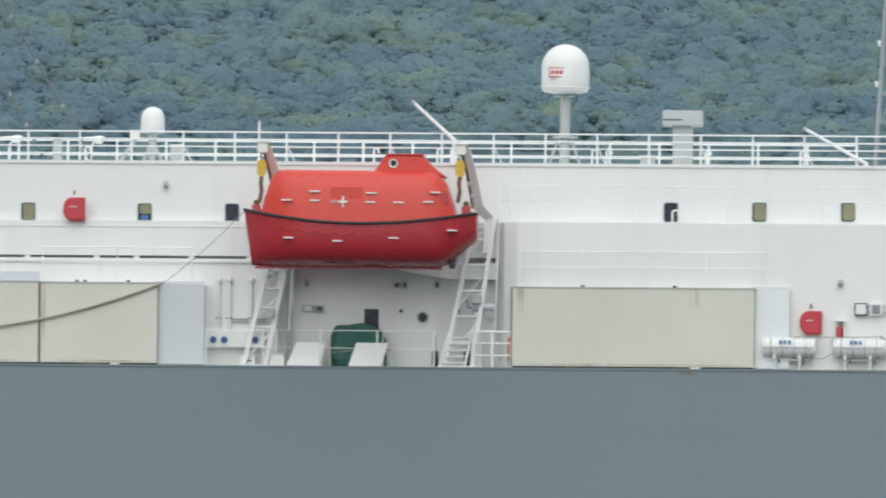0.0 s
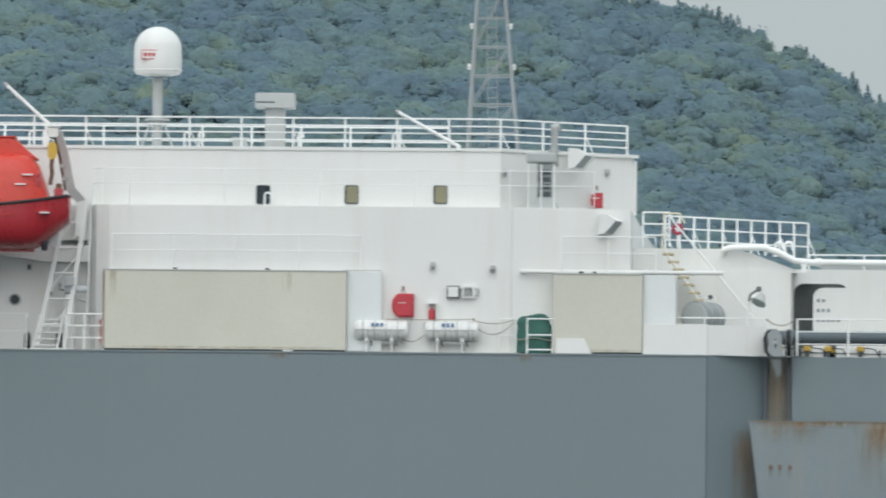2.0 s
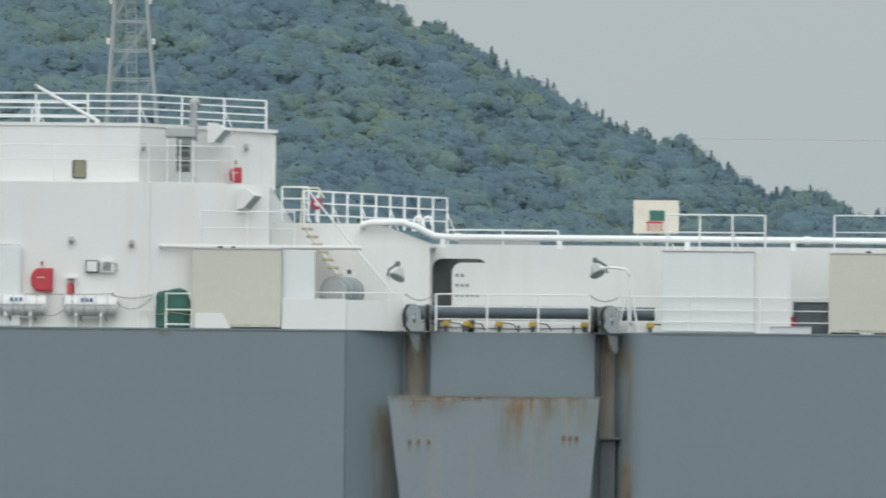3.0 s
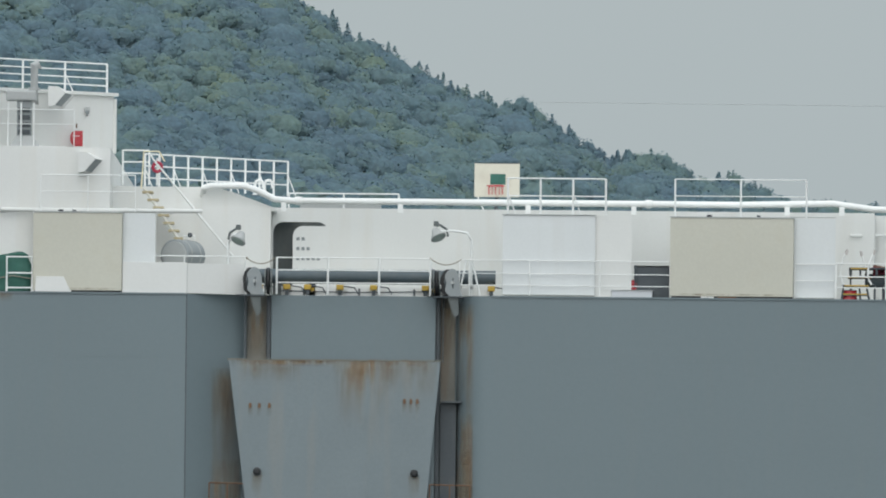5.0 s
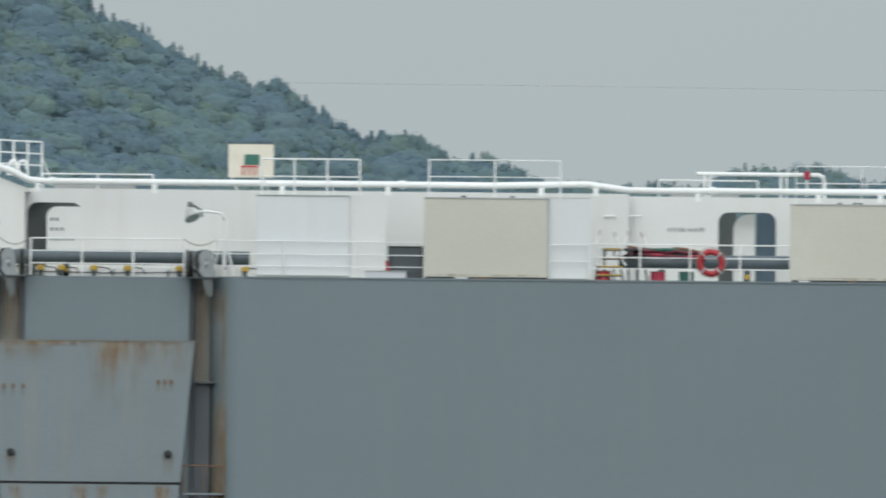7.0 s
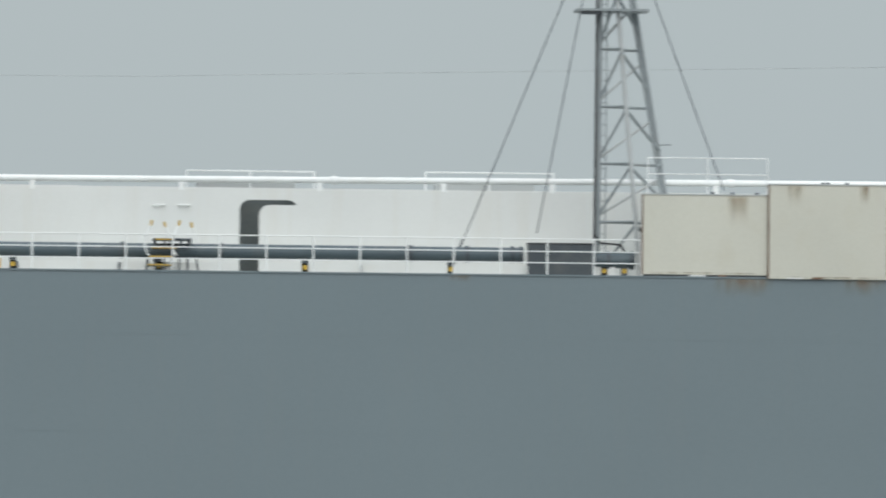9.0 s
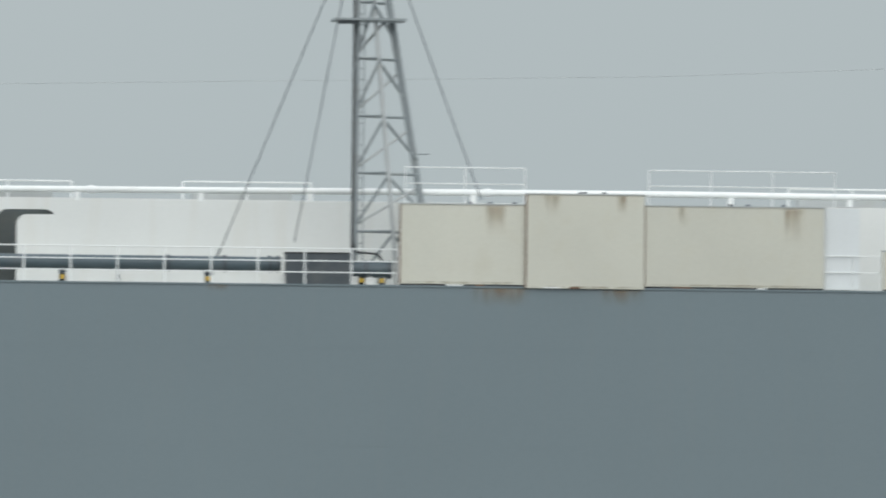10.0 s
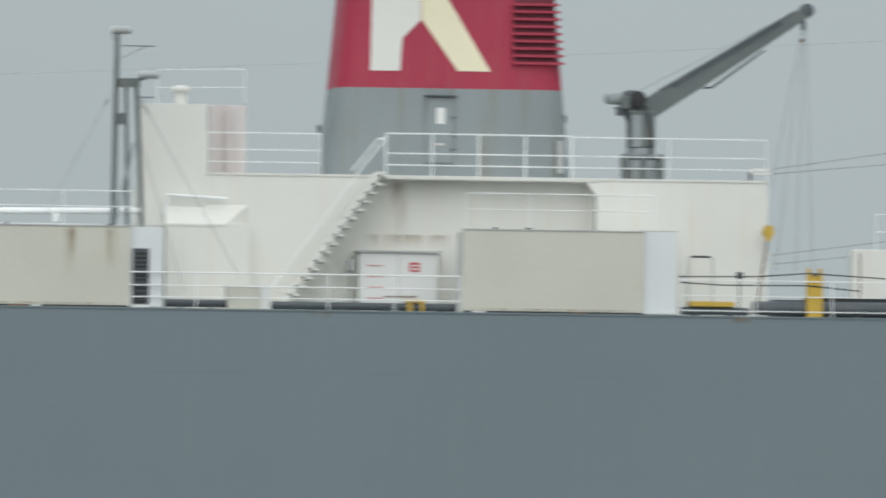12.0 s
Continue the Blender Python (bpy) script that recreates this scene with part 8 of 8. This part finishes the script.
    part("side_stiffener", loft([[tuple(Vector((q[0], yy, q[1])) + nrm * h) for yy, h in ((y - ww - 0.03, top), (y - ww + 0.05, top), (y - ww + 0.05, top - 0.13), (y - ww - 0.03, top - 0.13))] for q, ww, top in ((lo, 0.205, 0.26), (hi, 0.145, 0.18))]), DARK, jib, "dark strip in place of the shade under the jib's top flange")
    part("head_sheave", spin([(0.08, -0.14), (0.20, -0.12), (0.17, 0.0), (0.20, 0.12), (0.08, 0.14)], 18, "y", at=(b[0] + 0.02, y, b[1] + 0.04)), DARK, jib, smooth=True)
    part("head_fork", B((b[0] - 0.12, b[0] - 0.02, y - 0.1, y + 0.1, b[1] - 0.5, b[1])), DARK, jib)
    m = (a[0] + (b[0] - a[0]) * 0.52, a[1] + (b[1] - a[1]) * 0.52)
    part("under_bar", tube([(m[0] - d.x * 0.9 - nrm.x * 0.3, y, m[1] - d.z * 0.9 - nrm.z * 0.3), (m[0] - d.x * 0.7 - nrm.x * 0.42, y, m[1] - d.z * 0.7 - nrm.z * 0.42), (m[0] + d.x * 1.1 - nrm.x * 0.30, y, m[1] + d.z * 1.1 - nrm.z * 0.30)], 0.03), DARK, jib)
    part("topping_wire", tube([(wx + 0.35, y, wz + 0.2), (b[0], y, b[1] + 0.15)], 0.008, 5), GREY, th)
    hb = (105.70, 2.44)
    tail = [(b[0] + 0.05, b[1]), (b[0] - 0.1, b[1] - 0.75)]
    for tgt in ((106.16, 3.82), (106.29, 1.46), (106.86, 1.47), (107.34, 1.48)):
        part("hoist_wire", tube([(b[0] - 0.02, y, b[1]), (tgt[0], y, tgt[1])], 0.007, 5), STEEL, th)
    part("limit_weight", B((b[0] - 0.16, b[0] - 0.06, y - 0.05, y + 0.05, b[1] - 0.85, b[1] - 0.75)), RUST, th)
    hk = part("hook_block", spin([(0.04, -0.08), (0.16, -0.07), (0.17, 0.0), (0.16, 0.07), (0.04, 0.08)], 18, "y", at=(hb[0], 2.5, hb[1])), YELLOW, th, "yellow hook block", smooth=True)
    part("hook_cheek", prism([(hb[0] - 0.14, hb[1] + 0.18), (hb[0] + 0.12, hb[1] + 0.18), (hb[0] + 0.15, hb[1] - 0.05), (hb[0] + 0.03, hb[1] - 0.26), (hb[0] - 0.08, hb[1] - 0.24)], 2.38, 2.42), YELLOW, hk)
    part("hook", tube([(hb[0] - 0.02, 2.5, hb[1] - 0.2), (hb[0] - 0.05, 2.5, hb[1] - 0.42), (hb[0] - 0.2, 2.5, hb[1] - 1.4), (hb[0] - 0.3, 2.5, 0.25)], 0.028), RUST, hk, "rusty pendant chain")


def build_aft_mast():
    y = 1.4
    xl, xr = 87.33, 88.02
    zb = 2.36
    th = thing("signal_mast", xl, y, 0.012, "grey tubular signal mast with two lamp heads and stays", "mast")
    zt = 7.62
    part("main_pole", tube([(xl - 0.04, y, 0.012), (87.37, y, 6.25), (87.39, y, zt)], 0.085, 12, r1=0.06), STEEL, th)
    part("second_pole", tube([(88.28, y + 0.3, 0.012), (87.93, y, 6.20)], 0.065, 10), STEEL, th)
    part("third_pole", tube([(87.85, y + 0.9, 0.012), (87.68, y + 0.3, 6.15)], 0.05, 10), STEEL, th)
    part("raking_strut", tube([(87.42, y + 0.7, 2.3), (87.90, y + 0.25, 4.6)], 0.04, 8), GREY, th)
    zc = 6.26
    part("cross_head", B((87.45, 88.02, y - 0.12, y + 0.12, zc - 0.14, zc + 0.10)), STEEL, th)
    part("diagonal_arm", tube([(87.81, y, zc), (88.45, y, zc + 0.25)], 0.06), DARK, th)
    for x, z in ((87.45, 7.69), (88.23, 6.47)):
        h = part("lamp_head", spin([(0.10, -0.26), (0.12, -0.24), (0.12, 0.2), (0.08, 0.26)], 14, "x", at=(x + 0.05, y, z)), LIGHT_GREY, th, "pale lamp head", smooth=True)
        part("lens", spin([(0.10, -0.29), (0.10, -0.26)], 14, "x", at=(x + 0.05, y, z)), WHITE, h)
    part("loop", tube([(87.45 - 0.02 - 0.18 * math.sin(radians(q)), y, zt - 0.05 + 0.22 * math.cos(radians(q))) for q in range(0, 181, 20)], 0.014, 5), STEEL, th)
    for z, x1 in ((7.26, 88.42), (5.85, 88.42)):
        part("bracket", tube([(87.50 if z > 6 else xr, y, z), (x1, y, z)], 0.016), STEEL, th)
        part("bracket_stay", tube([(87.50 if z > 6 else xr, y, z - 0.35), (x1 - 0.25, y, z - 0.01)], 0.010, 5), STEEL, th)
    part("lamp_box", B((xl + 0.12, xl + 0.36, y - 0.15, y + 0.1, 5.09, 5.40)), STEEL, th)
    for a, b in (((87.22, 5.91), (85.38, 2.52)), ((88.04, 5.80), (90.82, 0.87)), ((87.95, 5.02), (89.26, 0.51))):
        part("stay_wire", tube([(a[0], y, a[1]), (b[0], 1.0, b[1])], 0.010, 5), GREY, th)
        c = Vector((a[0], y, a[1])).lerp(Vector((b[0], 1.0, b[1])), 0.04)
        e = Vector((a[0], y, a[1])).lerp(Vector((b[0], 1.0, b[1])), 0.16)
        part("stay_tensioner", tube([c, c.lerp(e, 0.4)], 0.022, 6), STEEL, th)


def build_aft_deck():
    lab = "white deck edge railing near the stern"
    railing([(87.65, 0.1, 0.012), (96.8, 0.1, 0.012)], 0.98, (0.30, 0.62), 1.85, lab, r=0.02, rp=0.02)
    railing([(102.9, 0.1, 0.012), (122, 0.1, 0.012)], 0.98, (0.14, 0.55), 2.2, lab, r=0.016, rp=0.02)
    # dark louvred door
    x0, x1 = 87.74, 88.19
    th = thing("louvre_door", (x0 + x1) / 2, 0.28, 0.012, "dark louvred steel door at the trunk's end", "door")
    z1 = 1.64
    part("leaf", B((x0, x1, 0.2, 0.248, 0.1, z1)), DARK, th)
    for k in range(12):
        part("slat", B((x0 + 0.04, x1 - 0.04, 0.185, 0.199, 0.14 + 0.12 * k, 0.21 + 0.12 * k)), BLACK, th)
    part("sill", B((x0, x1, 0.2, 0.26, 0.012, 0.1)), WHITE, th)
    # low dark rollers along the edge
    for a, b, z in ((88.67, 90.38, 0.17), (91.63, 96.75, 0.15), (102.95, 104.9, 0.16), (105.0, 118.0, 0.26)):
        th = thing("mooring_roller", (a + b) / 2, 0.6, 0.012, "low dark roller along the deck edge", "roller", "mooring rollers")
        part("roller", tube([(a, 0.6, z), (b, 0.6, z)], 0.11 if z < 0.25 else 0.2, 14), DARK, th, smooth=True)
        n = max(2, int((b - a) / 1.1))
        for k in range(n):
            x = a + (b - a) * (k + 0.5) / n
            part("stool", B((x - 0.05, x + 0.05, 0.5, 0.7, 0.012, z)), DARK, th)
    th = thing("dark_chest", 107.2, 1.2, 0.012, "long dark steel rope bin by the stern rail", "bin")
    part("case", B((105.6, 118, 0.95, 1.8, 0.012, 0.52), bevel=0.02), DARK, th)
    part("lid", B((106.6, 118, 0.93, 1.82, 0.52, 0.60)), BLACK, th)
    # pale chest
    x0, x1 = 90.39, 91.35
    th = thing("deck_chest", (x0 + x1) / 2, 0.6, 0.012, "beige steel chest behind the railing", "chest")
    part("case", B((x0, x1, 0.4, 0.9, 0.012, 0.66), bevel=0.015), BEIGE, th)
    part("lid", B((x0 - 0.03, x1 + 0.03, 0.37, 0.93, 0.66, 0.70)), WARM_WHITE, th)
    part("post", B((x1 + 0.02, x1 + 0.24, 0.5, 0.8, 0.012, 0.72)), WHITE, th)
    # ochre clamp on the roller
    x = 95.64
    th = thing("ochre_clamp", x, 0.5, 0.2, "ochre clamp on the low roller", "clamp")
    part("clamp", B((x - 0.32, x + 0.25, 0.45, 0.7, 0.27, 0.36), bevel=0.02), YELLOW, th)
    part("foot", B((x - 0.25, x - 0.12, 0.46, 0.6, 0.012, 0.27)), YELLOW, th)
    part("foot", B((x + 0.1, x + 0.2, 0.46, 0.6, 0.012, 0.27)), YELLOW, th)
    # ochre pallet with hoop
    x0, x1 = 103.23, 104.48
    th = thing("gangway_pallet", (x0 + x1) / 2, 0.6, 0.012, "yellow pallet with a dark pipe hoop", "pallet")
    part("deck", B((x0, x1, 0.4, 1.0, 0.28, 0.42), bevel=0.015), YELLOW, th)
    part("foot", B((x0 + 0.1, x0 + 0.2, 0.5, 0.9, 0.012, 0.28)), DARK, th)
    part("foot", B((x1 - 0.2, x1 - 0.1, 0.5, 0.9, 0.012, 0.28)), DARK, th)
    hx0, hx1 = 103.22, 103.89
    zt = 1.66
    part("hoop", tube([(hx0, 0.7, 0.3), (hx0, 0.7, zt - 0.08), (hx0 + 0.07, 0.7, zt), (hx1 - 0.07, 0.7, zt), (hx1, 0.7, zt - 0.08), (hx1, 0.7, 0.3)], 0.022), LIGHT_GREY, th)
    part("hoop_grip", tube([(hx0 + 0.07, 0.7, zt), (hx1 - 0.07, 0.7, zt)], 0.03), BLACK, th)
    # ochre bollard post
    x0, x1 = 106.47, 106.91
    zt = 1.21
    th = thing("ochre_fairlead", (x0 + x1) / 2, 0.4, 0.012, "ochre fairlead post holding the stern wires", "fairlead")
    part("post", B((x0, x1, 0.3, 0.5, 0.012, zt), bevel=0.02), YELLOW, th)
    for x in (x0 + 0.06, x1 - 0.06):
        part("horn", B((x - 0.05, x + 0.05, 0.33, 0.47, zt, zt + 0.16), bevel=0.01), YELLOW, th)
    part("pin", spin([(0.06, -0.13), (0.06, 0.13)], 12, "y", at=((x0 + x1) / 2, 0.4, zt - 0.02)), DARK, th)
    x, z = 104.60, 1.15
    th = thing("wire_lamp", x, 0.4, 0.98, "small dark lamp on the stern railing", "lamp")
    part("body", B((x - 0.09, x + 0.09, 0.3, 0.48, z - 0.09, z + 0.09), bevel=0.02), DARK, th)
    part("stem", tube([(x, 0.4, 0.012), (x, 0.4, z - 0.09)], 0.02), DARK, th)
    for pts in (((102.95, 1.09), (105.08, 1.12), (106.52, 1.23), (108.67, 1.11)), ((102.95, 0.93), (104.13, 0.87), (106.50, 0.89), (107.92, 0.76))):
        th = thing("stern_wire", pts[0][0], 0.3, pts[0][1], "dark slack wire along the stern railing", "wire", "stern wires")
        part("wire", tube([(p[0], 0.3, p[1]) for p in pts], 0.02, 6), BLACK, th)
        part("shackle", spin([(0.02, -0.04), (0.045, 0.0), (0.02, 0.04)], 8, at=(pts[0][0], 0.3, pts[0][1])), DARK, th)
    # small house at the stern
    x0 = 108.14
    zt = 2.02
    th = thing("stern_deckhouse", x0 + 3, 3.0, 0, "white low deckhouse at the stern", "deckhouse")
    part("wall", B((x0, x0 + 12, 3.0, 3.6, 0.012, zt), bevel=0.02), WARM_WHITE, th)
    part("corner_line", B((x0 + 0.2, x0 + 0.24, 2.985, 3.0, 0.3, zt - 0.1)), RUST, th)
    railing([(108.83, 3.2, zt), (x0 + 10, 3.2, zt)], 0.98, (0.5,), 2.0, "thin white railing on the stern deckhouse", r=0.014, rp=0.016)
    # wires that run from the casing to the stern
    for a, b in (((106.30, 4.34), (109.53, 4.83)), ((106.30, 4.21), (109.54, 4.52)), ((106.32, 1.94), (109.56, 2.37)), ((106.33, 1.69), (109.56, 2.05))):
        th = thing("stern_stay", a[0], 6.0, a[1], "thin wire stay running aft from the casing", "wire", "stern stays")
        d = (b[0] - a[0], b[1] - a[1])
        part("wire", tube([(a[0], 6.0, a[1]), (a[0] + d[0] * 4, 6.0, a[1] + d[1] * 4)], 0.012, 5), GREY, th)
        part("eye_plate", B((105.70, a[0] + 0.03, 5.97, 6.03, a[1] - 0.025, a[1] + 0.025)), WARM_WHITE, th)
        part("eye", spin([(0.02, -0.03), (0.04, 0.0), (0.02, 0.03)], 8, at=(a[0], 6.0, a[1])), GREY, th)
        if a[1] > 3.9:
            part("anchor_post", B((105.68, 105.74, 5.97, 6.03, 3.86, a[1] + 0.03)), WARM_WHITE, th)


# ---------------------------------------------------------------- build everything
build_sea()
build_hill()
build_hull()
build_bridge()
build_top_gear()
build_accommodation()
build_wall_gear()
build_lifeboat()
build_davits()
build_trunks()
build_ramp()
build_midship_casing()
build_pipes()
build_midship_gear()
build_midmast()
build_casing()
build_funnel()
build_crane()
build_aft_mast()
build_aft_deck()


def motions():
    """Nothing on the ship moves; the camera alone pans."""


motions()
